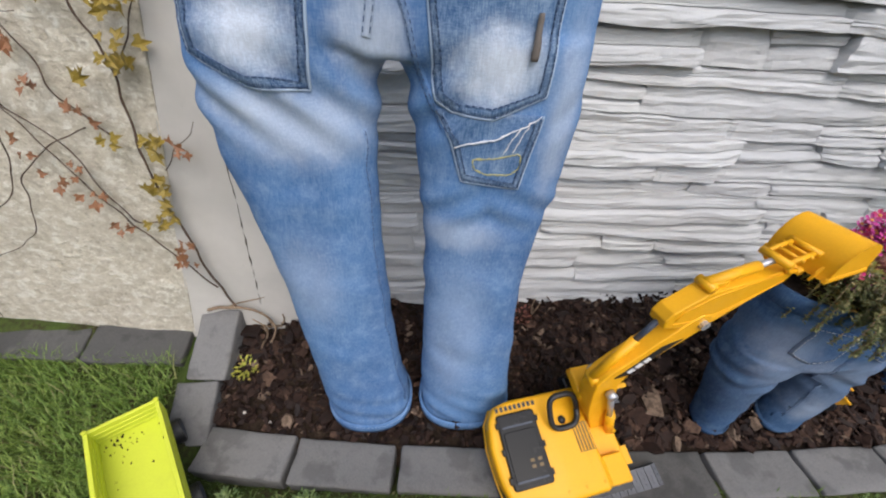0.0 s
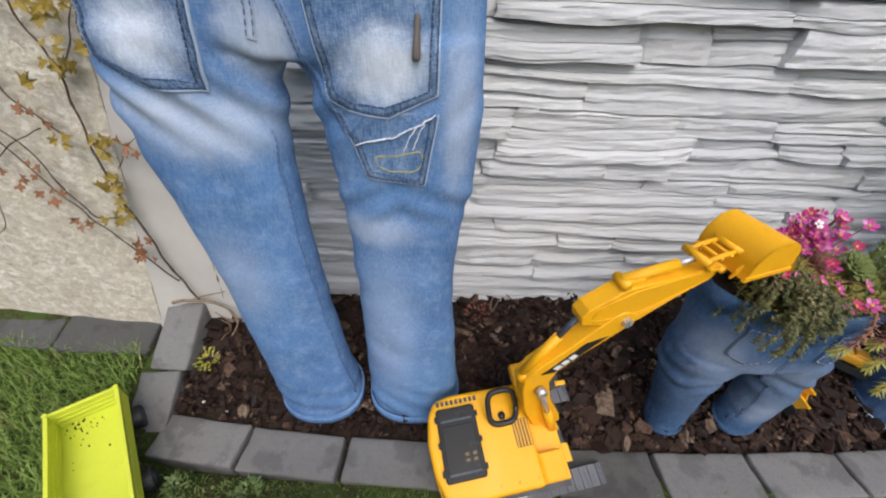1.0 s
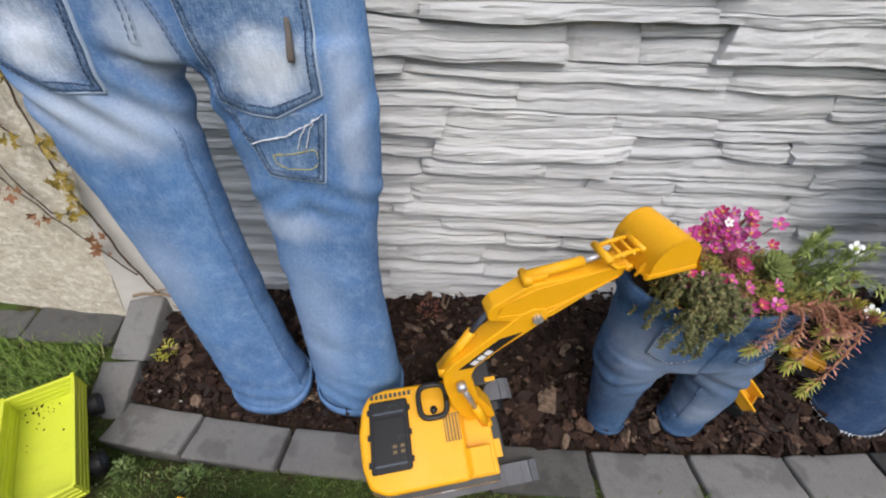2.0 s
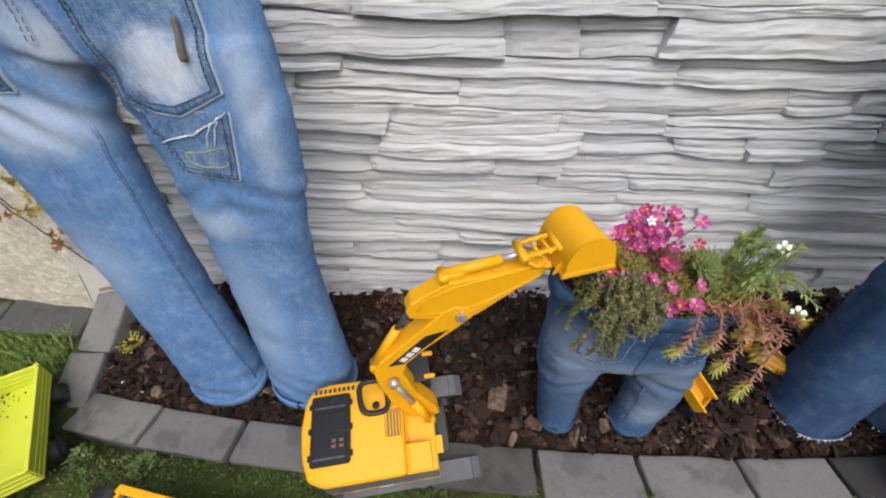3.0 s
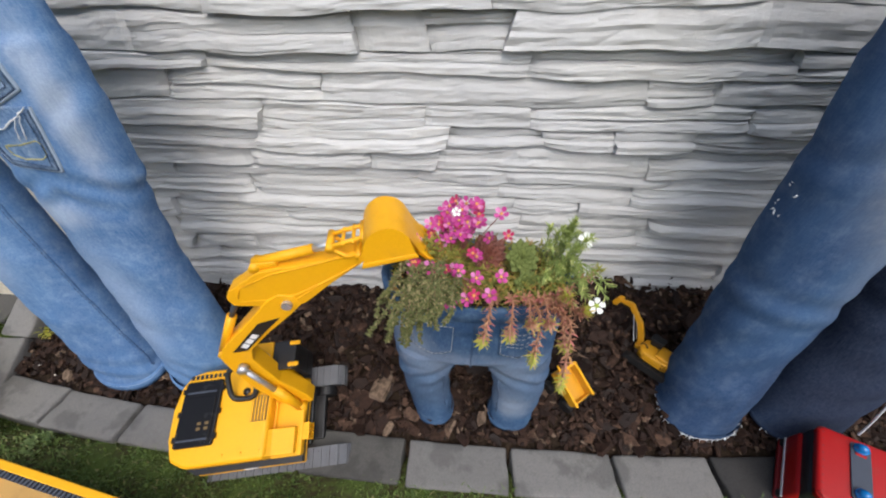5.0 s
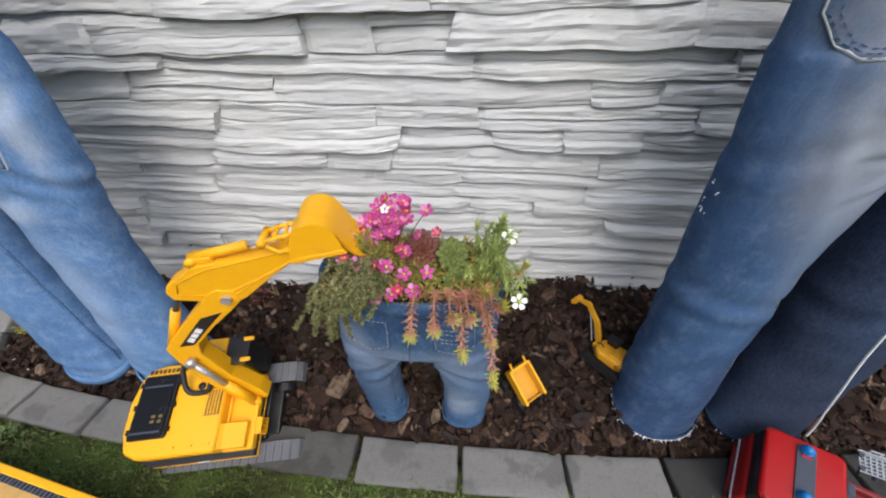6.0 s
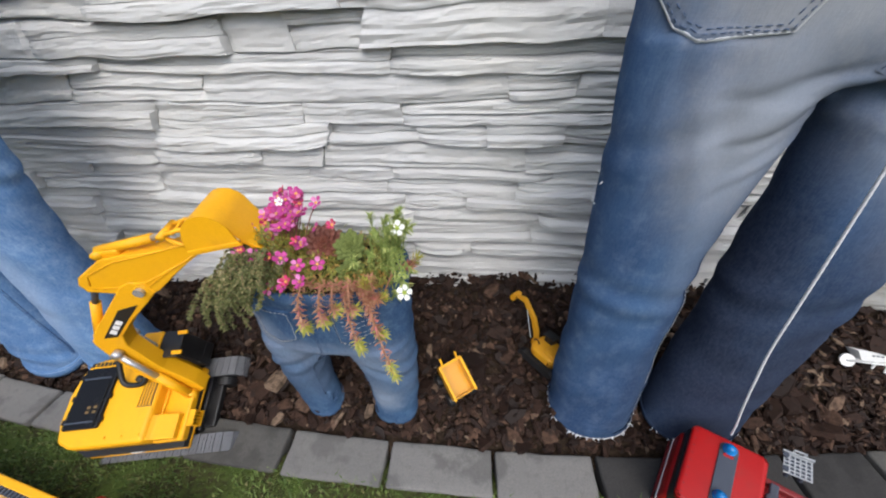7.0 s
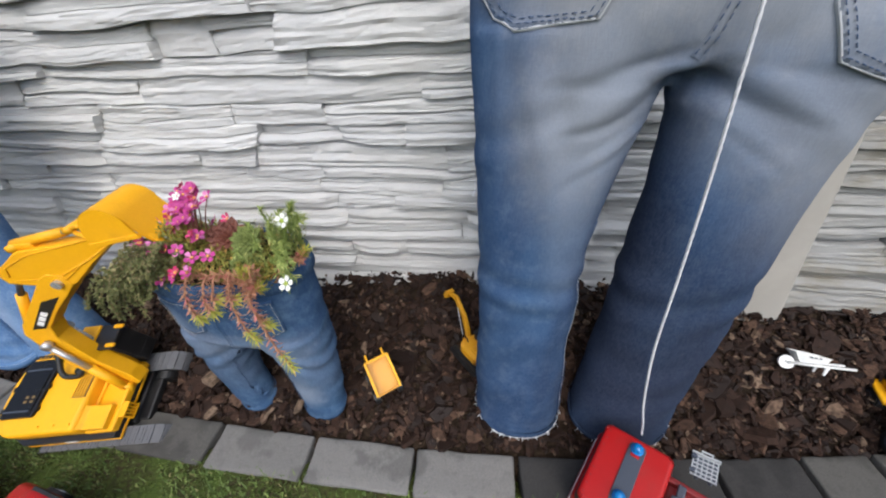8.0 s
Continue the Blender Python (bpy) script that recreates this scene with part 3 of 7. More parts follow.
def seam(bm, tree, pts, width, lift, origin, close=False, step=0.006):
    """A flat ribbon laid on the cloth along pts (x, z)."""
    line_pts = []
    ends = pts + [pts[0]] if close else pts
    for (xa, za), (xb, zb) in zip(ends, ends[1:]):
        k = max(2, int(math.hypot(xb - xa, zb - za) / step))
        line_pts += [(xa + (xb - xa) * i / k, za + (zb - za) * i / k) for i in range(k)]
    line_pts.append(ends[-1])
    prev = None
    o = Vector(origin)
    for i, (x, z) in enumerate(line_pts):
        a, b = line_pts[max(i - 1, 0)], line_pts[min(i + 1, len(line_pts) - 1)]
        d = Vector((b[0] - a[0], 0, b[1] - a[1])).normalized()
        s = Vector((-d.z, 0, d.x)) * width / 2
        c, nrm = on_cloth(tree, x, z, lift)
        l, _ = on_cloth(tree, x + s.x, z + s.z, lift * 0.35)
        r, _ = on_cloth(tree, x - s.x, z - s.z, lift * 0.35)
        if abs(l.y - c.y) > 0.02:
            l = c + s
        if abs(r.y - c.y) > 0.02:
            r = c - s
        row = [bm.verts.new(q - o) for q in (l - nrm * 0.003, l + (c - l) * 0.3 + nrm * lift * 0.3, r + (c - r) * 0.3 + nrm * lift * 0.3, r - nrm * 0.003)]
        if prev:
            for k in range(3):
                bm.faces.new((prev[k], prev[k + 1], row[k + 1], row[k]))
        prev = row


def stitches(bm, tree, pts, origin, lift=0.003, length=0.0040, gap=0.0028, r=0.0005):
    o = Vector(origin)
    for (xa, za), (xb, zb) in zip(pts, pts[1:]):
        d = math.hypot(xb - xa, zb - za)
        k = max(1, int(d / (length + gap)))
        for i in range(k):
            t0, t1 = i / k, (i + length / (length + gap)) / k
            p, n0 = on_cloth(tree, xa + (xb - xa) * t0, za + (zb - za) * t0, lift)
            q, n1 = on_cloth(tree, xa + (xb - xa) * t1, za + (zb - za) * t1, lift)
            if (q - p).length < 0.02:
                rod(bm, p - o, q - o, r, n=5)


def inset(pts, d):
    cx, cz = sum(p[0] for p in pts) / len(pts), sum(p[1] for p in pts) / len(pts)
    out = []
    for x, z in pts:
        l = math.hypot(x - cx, z - cz)
        out.append((x + (cx - x) / l * d, z + (cz - z) / l * d))
    return out


def patch_on(bm, tree, outline, lift, origin, step=0.006):
    """A cloth patch with thickness, cut to an outline in (x, z) and laid on the cloth."""
    o = Vector(origin)
    flat = bmesh.new()
    f = flat.faces.new([flat.verts.new((x, z, 0)) for x, z in outline])
    flat.normal_update()
    zmin, zmax = min(p[1] for p in outline), max(p[1] for p in outline)
    xmin, xmax = min(p[0] for p in outline), max(p[0] for p in outline)
    for axis, lo, hi in ((0, xmin, xmax), (1, zmin, zmax)):
        k = lo + step
        while k < hi:
            co, no = [0, 0, 0], [0, 0, 0]
            co[axis], no[axis] = k, 1
            bmesh.ops.bisect_plane(flat, geom=flat.verts[:] + flat.edges[:] + flat.faces[:], plane_co=co, plane_no=no)
            k += step
    made, side = {}, {}
    for v in flat.verts:
        p, nrm = on_cloth(tree, v.co.x, v.co.y, lift)
        made[v] = bm.verts.new(p - o)
        if v.is_boundary:
            side[v] = bm.verts.new(p - nrm * (lift + 0.002) - o)
    for f in flat.faces:
        bm.faces.new([made[v] for v in f.verts])
    for e in flat.edges:
        if e.is_boundary:
            a, b = e.verts
            bm.faces.new((made[a], made[b], side[b], side[a]))
    bmesh.ops.recalc_face_normals(bm, faces=bm.faces[:])
    flat.free()


def hem_band(bm, rows, origin, height, out):
    """The turned-up hem: a short sleeve a little wider than the leg, open below."""
    o = Vector(origin)
    rings = []
    for z, k in ((0.0, 1.0), (0.0, 1.0), (height * 0.5, 1.15), (height, 1.0), (height + 0.002, 0.2)):
        r = between_rows(rows, min(max(rows[0][0] + z, rows[0][0]), rows[-1][0]))
        g = out * k
        inner = -0.006 if not rings else g
        rings.append([Vector(p) - o for p in ring(rows[0][0] + z - 0.001 * (1 if not rings else 0), r[1] - inner, r[2] + inner, r[3], r[4] + inner, 48)])
    loft(bm, rings, cap=False)


def fringe(bm, rows, origin, count, rnd):
    o = Vector(origin)
    loop = ring(rows[0][0] + 0.003, *rows[0][1:], n=60)
    for _ in range(count):
        p = Vector(rnd.choice([q for q in loop if q[1] < rows[0][3] + 0.02]))
        d = Vector((rnd.uniform(-0.5, 0.5), -0.35, -0.6)) * rnd.uniform(0.006, 0.017)
        tube(bm, [p - o, p - o + d * 0.5 + Vector((rnd.uniform(-0.003, 0.003), -0.001, 0)), p - o + d], [0.0007, 0.0006, 0.0003], 5)


THREAD = plain("pale_thread", (0.36, 0.45, 0.58), 0.8, dirt_shade=0.05)
DARK_THREAD = plain("navy_seam", (0.05, 0.085, 0.17), 0.9, dirt_shade=0.0)
YELLOW_THREAD = plain("yellow_thread", (0.42, 0.40, 0.16), 0.9, dirt_shade=0.5, dirt_color=(0.25, 0.3, 0.36))
WHITE_THREAD = plain("white_thread", (0.68, 0.71, 0.75), 0.8, dirt_shade=0.05)
GREY_THREAD = plain("grey_thread", (0.40, 0.42, 0.45), 0.85, dirt_shade=0.3)
LEATHER = plain("brown_leather", (0.13, 0.11, 0.095), 0.7)

BLUE = ((0.052, 0.124, 0.285), (0.090, 0.194, 0.395), (0.44, 0.56, 0.72))
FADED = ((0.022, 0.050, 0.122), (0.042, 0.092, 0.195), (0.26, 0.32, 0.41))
NAVY = ((0.02, 0.05, 0.125), (0.042, 0.095, 0.20), (0.24, 0.35, 0.48))


BAND = denim("hem_denim", tint(BLUE[0], 0.45), tint(BLUE[1], 0.55), BLUE[2], [], 0.6)


def side_seam(tree, x, slant, way, y, z0, z1, cloth, parent, origin, thread):
    """A felled seam along the inner side of a leg, with two rows of thread."""
    o = Vector(origin)
    pts = []
    for z in np.linspace(z0, z1, 60):
        p, nrm, _, _ = tree.ray_cast(Vector((x + slant * z, y + 0.09 * z, z)), Vector((way, 0, 0)))
        if p is not None and abs(p.x - x - slant * z) < 0.08:
            pts.append((p, nrm))
    bm = bmesh.new()
    tube(bm, [p - o - n * 0.0006 for p, n in pts], 0.0026, 8)
    ob = part("inner_seam", bm, cloth, parent)
    bm = bmesh.new()
    for off in (-0.0022, 0.0022):
        for (p, n), (q, m) in zip(pts, pts[1:]):
            a, b = p - o + n * 0.0016 + Vector((0, off, 0)), q - o + m * 0.0016 + Vector((0, off, 0))
            rod(bm, a, a.lerp(b, 0.7), 0.0005, n=5)
    tagged(part("stitching", bm, thread, ob), kind="stuff")


def big_jeans_light():
    base = (-0.13, 0.64, 0.0)

    def depth(z, r):
        return 0.635 + 0.09 * z, r

    left = [(0.002, -0.308, -0.140, *depth(0, 0.062)), (0.18, -0.326, -0.163, *depth(0.18, 0.052)), (0.34, -0.336, -0.176, *depth(0.34, 0.046)), (0.46, -0.353, -0.183, *depth(0.46, 0.043)),
            (0.55, -0.372, -0.184, *depth(0.55, 0.043)), (0.64, -0.382, -0.176, *depth(0.64, 0.044)), (0.71, -0.377, -0.165, *depth(0.71, 0.045))]
    right = [(0.002, -0.116, 0.072, *depth(0, 0.062)), (0.22, -0.118, 0.057, *depth(0.22, 0.052)), (0.36, -0.118, 0.044, *depth(0.36, 0.046)), (0.45, -0.119, 0.050, *depth(0.45, 0.043)),
             (0.55, -0.128, 0.066, *depth(0.55, 0.043)), (0.64, -0.142, 0.068, *depth(0.64, 0.044)), (0.71, -0.155, 0.064, *depth(0.71, 0.045))]
    seat = [(0.684, -0.374, 0.061, *depth(0.684, 0.040)), (0.71, -0.376, 0.064, *depth(0.71, 0.046)), (0.78, -0.370, 0.060, *depth(0.78, 0.048)), (0.87, -0.352, 0.046, *depth(0.87, 0.048)), (0.94, -0.340, 0.036, *depth(0.94, 0.045))]

    def worn(pts):
        """From the flat pattern to the stretched cloth."""
        return [(-0.076 + 1.13 * x, 0.915 * z) for x, z in pts]

    def spot(c, r, k):
        x, z = worn([(c[0] - 0.09, c[2])])[0]
        return (x - base[0], 0.588 + 0.09 * z - base[1], z), (r[0] * 1.13, 0.09, r[2] * 0.915), k

    def folds(p):
        w = noise.noise(Vector((p.x * 5, p.y * 5, p.z * 4)))
        front = p.y < 0.635 + 0.09 * p.z
        d = 0.0022 * noise.noise(Vector((p.x * 8, p.y * 8, p.z * 6)))
        d += 0.0022 * noise.noise(Vector((p.x * 20 + p.z * 9, p.y * 18, p.z * 22)))
        d += 0.0026 * math.exp(-((p.z - 0.517) / 0.03) ** 2) * math.sin((p.z + 0.7 * abs(p.x + 0.036)) * 120 + 3 * w) * (1 if p.x > -0.15 else 0.15)
        d += 0.0045 * math.exp(-((p.z - 0.64) / 0.04) ** 2) * math.sin((p.z - 0.8 * abs(p.x + 0.16)) * 115 + 2 * w) * (1 if p.x < -0.08 else 0.3)
        d += 0.0025 * math.exp(-((p.z - 0.05) / 0.05) ** 2) * math.sin(p.z * 120 + p.x * 60 + 4 * w)
        d += 0.0010 * math.exp(-((p.z - 0.30) / 0.16) ** 2) * math.sin((p.z + 0.5 * p.x) * 60 + 5 * w)
        s = (p.x + 0.228) / 0.057
        if 0 < s < 1.15 and front:
            d -= 0.007 * math.exp(-((p.z - (0.694 - 0.028 * s + 0.006 * math.sin(3 * s))) / 0.005) ** 2) * math.sin(math.pi * min(1, s))
        return d

    fades = [((-0.105, -0.07, 0.770), (0.042, 0.09, 0.044), 0.9), ((0.119, -0.07, 0.748), (0.046, 0.09, 0.044), 0.9), ((-0.075, -0.07, 0.672), (0.085, 0.09, 0.05), 0.5), ((-0.13, -0.06, 0.70), (0.05, 0.09, 0.03), 0.35),
             ((0.19, -0.04, 0.70), (0.02, 0.09, 0.12), 0.4), ((-0.10, -0.05, 0.42), (0.05, 0.09, 0.10), 0.22), ((0.10, -0.05, 0.30), (0.05, 0.09, 0.2), 0.2),
             ((0.00, -0.07, 0.77), (0.035, 0.09, 0.05), 0.6), ((0.09, -0.05, 0.52), (0.06, 0.09, 0.03), 0.35)]
    fades = [spot(*f) for f in fades]
    cloth = denim("washed_blue_denim", *BLUE, fades, mottle=0.22)
    dark = denim("pocket_denim", tint(BLUE[0], 0.65), tint(BLUE[1], 0.7), BLUE[2], fades[:2], 0.5)
    t = thing("jeans", Matrix.Translation(base), "pale washed blue jeans stuffed upright, with torn patched pockets", "jeans", "stuffed jeans in the bed")
    bm, tree = stuffed([left, right, seat], 0.0055, folds, base)
    part("trousers", bm, cloth, t)
    pockets = [[(-0.249, 0.80), (-0.136, 0.80), (-0.149, 0.715), (-0.203, 0.717), (-0.252, 0.745)],
               [(-0.046, 0.80), (-0.032, 0.712), (-0.014, 0.697), (0.026, 0.693), (0.076, 0.72), (0.076, 0.80)]]
    pockets = [worn([(x, z + (0.055 if z > 0.79 else 0)) for x, z in p]) for p in pockets]
    for pk in pockets:
        bm = bmesh.new()
        patch_on(bm, tree, pk, 0.0028, base)
        ob = part("pocket", bm, dark, t, "worn denim back pocket with pale bleached middle")
        bm = bmesh.new()
        seam(bm, tree, inset(pk, 0.0065), 0.0105, 0.0042, base, True)
        part("hem_band", bm, BAND, ob, "dark folded hem with ladder stitching")
        bm = bmesh.new()
        stitches(bm, tree, inset(pk, 0.0025) + inset(pk, 0.0025)[:1], base, 0.0052, 0.0050, 0.0014, 0.0006)
        stitches(bm, tree, inset(pk, 0.0115) + inset(pk, 0.0115)[:1], base, 0.0048, 0.0050, 0.0014, 0.0008)
        tagged(part("stitching", bm, DARK_THREAD, ob), kind="stuff")
        bm = bmesh.new()
        seam(bm, tree, pk, 0.0030, 0.0040, base, True)
        part("edge", bm, THREAD, ob)
    low = worn([(-0.031, 0.70), (-0.015, 0.666), (0.0, 0.61), (0.064, 0.603), (0.077, 0.699)])
    bm = bmesh.new()
    patch_on(bm, tree, low, 0.0022, base)
    ob = part("lower_pocket", bm, dark, t, "slanted lower pocket with frayed white edge")
    bm = bmesh.new()
    seam(bm, tree, inset(low, 0.006), 0.009, 0.0036, base)
    part("hem_band", bm, BAND, ob, "dark folded hem with ladder stitching")
    bm = bmesh.new()
    stitches(bm, tree, inset(low, 0.0025), base, 0.0046, 0.0050, 0.0014, 0.0006)
    stitches(bm, tree, inset(low, 0.0105), base, 0.0042, 0.0050, 0.0014, 0.0008)
    tagged(part("stitching", bm, DARK_THREAD, ob), kind="stuff")
    bm = bmesh.new()
    seam(bm, tree, low, 0.0026, 0.0036, base)
    part("edge", bm, THREAD, ob)
    bm = bmesh.new()
    o = Vector(base)
    for pts, r in (([(-0.011, 0.657), (0.017, 0.666), (0.03, 0.668), (0.042, 0.676), (0.059, 0.686), (0.074, 0.698)], 0.0014), ([(0.056, 0.685), (0.047, 0.668), (0.041, 0.651)], 0.0008), ([(0.063, 0.687), (0.055, 0.67), (0.051, 0.654)], 0.0008)):
        fine = smooth_line([(x, 0, z) for x, z in worn(pts)], 7)
        fine = [(q.x + 0.0016 * noise.noise(q * 160), q.z + 0.0016 * noise.noise(q * 160 + Vector((5, 0, 0)))) for q in fine]
        tube(bm, [on_cloth(tree, x, z, 0.0048)[0] - o for x, z in fine], [r * (0.75 + 0.9 * noise.noise(Vector((x * 230, 0, z * 230)))) for x, z in fine], 6)
    part("frayed_edge", bm, WHITE_THREAD, ob, "frayed white thread")
    bm = bmesh.new()
    mark = [(0.011, 0.642), (0.035, 0.645), (0.059, 0.650), (0.057, 0.627), (0.029, 0.622), (0.012, 0.630), (0.011, 0.642)]
    loops = smooth_line([(x, 0, z) for x, z in worn(mark)], 10)
    for k in range(3):
        ring_pts = [(q.x + 0.0018 * noise.noise(q * 120 + Vector((k * 3, 0, 0))), q.z + 0.0018 * noise.noise(q * 120 + Vector((0, 0, k * 5)))) for q in loops]
        tube(bm, [on_cloth(tree, x, z, 0.0026)[0] - o for x, z in ring_pts], [max(0.0001, 0.0004 + 0.0010 * noise.noise(Vector((x * 150, k * 4, z * 150)))) for x, z in ring_pts], 6)
    part("embroidery", bm, YELLOW_THREAD, ob, "faded yellow stitched outline")
    bm = bmesh.new()
    tube(bm, [on_cloth(tree, -0.014, 0.915 * z, 0.008)[0] - o for z in (0.802, 0.797, 0.783, 0.770, 0.762, 0.758)], [0.0028, 0.0032, 0.0034, 0.0042, 0.0044, 0.0036], 8)
    part("tab", bm, LEATHER, t, "small worn leather tab")
    for name, pts, w in (("seat_seam", [(-0.089, 0.86), (-0.089, 0.80), (-0.094, 0.772)], 0.012), ("yoke_seam", [(-0.067, 0.82), (-0.058, 0.79), (-0.050, 0.746), (-0.036, 0.709), (-0.02, 0.672)], 0.008)):
        pts = worn(pts)
        bm = bmesh.new()
        seam(bm, tree, pts, w, 0.0022, base)
        ob = part(name, bm, cloth, t)
        bm = bmesh.new()
        for off in (-w * 0.3, w * 0.3):
            stitches(bm, tree, [(x + off, z) for x, z in pts], base, 0.0035)
        tagged(part("stitching", bm, DARK_THREAD, ob), kind="stuff")
    side_seam(tree, -0.128, -0.04, -1, 0.612, 0.61, 0.05, cloth, t, base, DARK_THREAD)
    for rows in (left, right):
        bm = bmesh.new()
        hem_band(bm, rows, base, 0.022, 0.004)
        ob = part("hem", bm, cloth, t)
        bm = bmesh.new()
        loop = ring(rows[0][0] + 0.018, rows[0][1] - 0.003, rows[0][2] + 0.003, rows[0][3], rows[0][4] + 0.003, 90)
        for i in range(0, 90):
            rod(bm, Vector(loop[i]) - o, Vector(loop[i]) * 0.35 + Vector(loop[(i + 1) % 90]) * 0.65 - o, 0.0007, n=5)
        tagged(part("stitching", bm, THREAD, ob), kind="stuff")
    bm = bmesh.new()
    seat_top = seat[-1]
    loft(bm, [[Vector(p) - o for p in ring(z, seat_top[1] - g, seat_top[2] + g, seat_top[3], seat_top[4] + g, 48)] for z, g in ((0.90, 0.004), (0.905, 0.008), (0.94, 0.008), (0.945, 0.002), (0.94, -0.004), (0.90, -0.006))], cap=False)
    part("waistband", bm, dark, t)


def big_jeans_grey():
    base = (1.21, 0.63, 0.0)

    def depth(z, r):
        return 0.63 + 0.09 * z, r

    left = [(0.002, 1.020, 1.192, *depth(0, 0.070)), (0.16, 1.020, 1.183, *depth(0.16, 0.062)), (0.30, 1.022, 1.177, *depth(0.3, 0.060)), (0.44, 1.020, 1.178, *depth(0.44, 0.062)),
            (0.53, 1.016, 1.192, *depth(0.53, 0.060)), (0.61, 1.012, 1.212, *depth(0.61, 0.058)), (0.70, 1.006, 1.236, *depth(0.7, 0.058))]
    right = [(0.002, 1.212, 1.402, *depth(0, 0.066)), (0.16, 1.221, 1.399, *depth(0.16, 0.062)), (0.30, 1.232, 1.408, *depth(0.3, 0.062)), (0.44, 1.234, 1.412, *depth(0.44, 0.064)),
             (0.53, 1.236, 1.414, *depth(0.53, 0.060)), (0.61, 1.233, 1.430, *depth(0.61, 0.058)), (0.70, 1.222, 1.442, *depth(0.7, 0.058))]
    seat = [(0.655, 1.010, 1.436, *depth(0.655, 0.050)), (0.70, 1.006, 1.442, *depth(0.7, 0.059)), (0.77, 1.005, 1.440, *depth(0.77, 0.061)), (0.86, 1.015, 1.405, *depth(0.86, 0.060)), (0.94, 1.022, 1.392, *depth(0.94, 0.056))]

    def worn(pts):
        """From the flat pattern to the stretched cloth."""
        return [(1.055 + 1.19 * (x - 1.026), 0.93 * z) for x, z in pts]

    def spot(c, r, k):
        x, z = worn([(c[0] + 1.18, c[2])])[0]
        return (x - base[0], 0.57 + 0.09 * z - base[1], z), (r[0] * 1.19, r[1], r[2] * 0.93), k

    def folds(p):
        w = noise.noise(Vector((p.x * 5 + 4, p.y * 5, p.z * 4)))
        front = p.y < 0.63 + 0.09 * p.z
        d = 0.0035 * noise.noise(Vector((p.x * 8 + 5, p.y * 8, p.z * 8)))
        d += 0.002 * noise.noise(Vector((p.x * 20 - p.z * 10, p.y * 18, p.z * 20)))
        k = abs(p.x - 1.236)
        d += 0.006 * math.exp(-((p.z - 0.65 + 0.3 * k) / 0.035) ** 2) * math.sin((p.z + 0.55 * k) * 95 + 2 * w) * math.exp(-k / 0.14)
        d += 0.003 * math.exp(-((p.z - 0.37) / 0.04) ** 2) * math.sin((p.z - 0.4 * k) * 90 + 4 * w)
        d += 0.0014 * math.exp(-((p.z - 0.22) / 0.14) ** 2) * math.sin((p.z - 0.6 * (p.x - 1.2)) * 48 + 5 * w)
        if front:
            d += 0.0016 * math.exp(-((p.x - 1.038 - 0.02 * (0.75 - p.z)) / 0.005) ** 2) * math.exp(-((p.z - 0.67) / 0.2) ** 2)
        if p.x < 1.20 and front:
            q = p.x - 1.066 - 0.24 * (0.69 - p.z)
            d += 0.0035 * math.exp(-((p.z - 0.615) / 0.09) ** 2) * (math.exp(-(q / 0.012) ** 2) - 1.2 * math.exp(-((q - 0.028) / 0.016) ** 2))
        if front and p.z > 0.45:
            for zc, run, drop, deep in ((0.668, 0.15, 0.030, 0.0035), (0.645, 0.13, 0.062, 0.0040), (0.622, 0.11, 0.095, 0.0030)):
                q = (1.222 - p.x) / run
                if 0 < q < 1:
                    d -= deep * math.exp(-((p.z - zc + drop * q + 0.008 * math.sin(5 * q)) / 0.0055) ** 2) * math.sin(math.pi * q) ** 0.7
                q = (p.x - 1.240) / run
                if 0 < q < 1:
                    d -= 0.8 * deep * math.exp(-((p.z - zc + 0.7 * drop * q) / 0.006) ** 2) * math.sin(math.pi * q) ** 0.7
        s = (1.25 - p.x) / 0.13
        if 0 < s < 1 and front:
            d -= 0.006 * math.exp(-((p.z - (0.684 - 0.033 * s)) / 0.007) ** 2) * math.sin(math.pi * s)
            d -= 0.005 * math.exp(-((p.z - (0.642 - 0.075 * s)) / 0.008) ** 2) * math.sin(math.pi * s)
        return d

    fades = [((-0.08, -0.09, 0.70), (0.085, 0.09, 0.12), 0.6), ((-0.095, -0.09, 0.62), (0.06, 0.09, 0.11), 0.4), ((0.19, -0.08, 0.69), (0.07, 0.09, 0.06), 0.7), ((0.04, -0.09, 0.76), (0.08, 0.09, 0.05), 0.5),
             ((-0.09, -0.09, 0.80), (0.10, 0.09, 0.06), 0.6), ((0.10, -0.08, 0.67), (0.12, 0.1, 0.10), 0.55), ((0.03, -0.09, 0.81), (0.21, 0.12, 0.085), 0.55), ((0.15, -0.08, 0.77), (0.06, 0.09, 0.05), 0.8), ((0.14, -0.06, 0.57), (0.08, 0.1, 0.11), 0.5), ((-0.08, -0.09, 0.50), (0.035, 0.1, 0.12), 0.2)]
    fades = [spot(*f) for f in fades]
    # first darkens the lower right leg, second paints shade on the inner thigh
    dirt_shade = [((0.10, -0.03, 0.10), (0.17, 0.18, 0.42), 0.95), ((0.02, 0.03, 0.36), (0.06, 0.16, 0.28), 0.8)]
    cloth = denim("grey_blue_denim", *FADED, fades, 0.17, dirt_shade, (0.300, 0.312, 0.335), 0.7, (0.016, 0.020, 0.042), 0.18)
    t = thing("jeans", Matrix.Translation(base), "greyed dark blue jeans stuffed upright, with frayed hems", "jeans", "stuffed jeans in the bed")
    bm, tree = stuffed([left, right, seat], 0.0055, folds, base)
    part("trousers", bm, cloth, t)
    o = Vector(base)
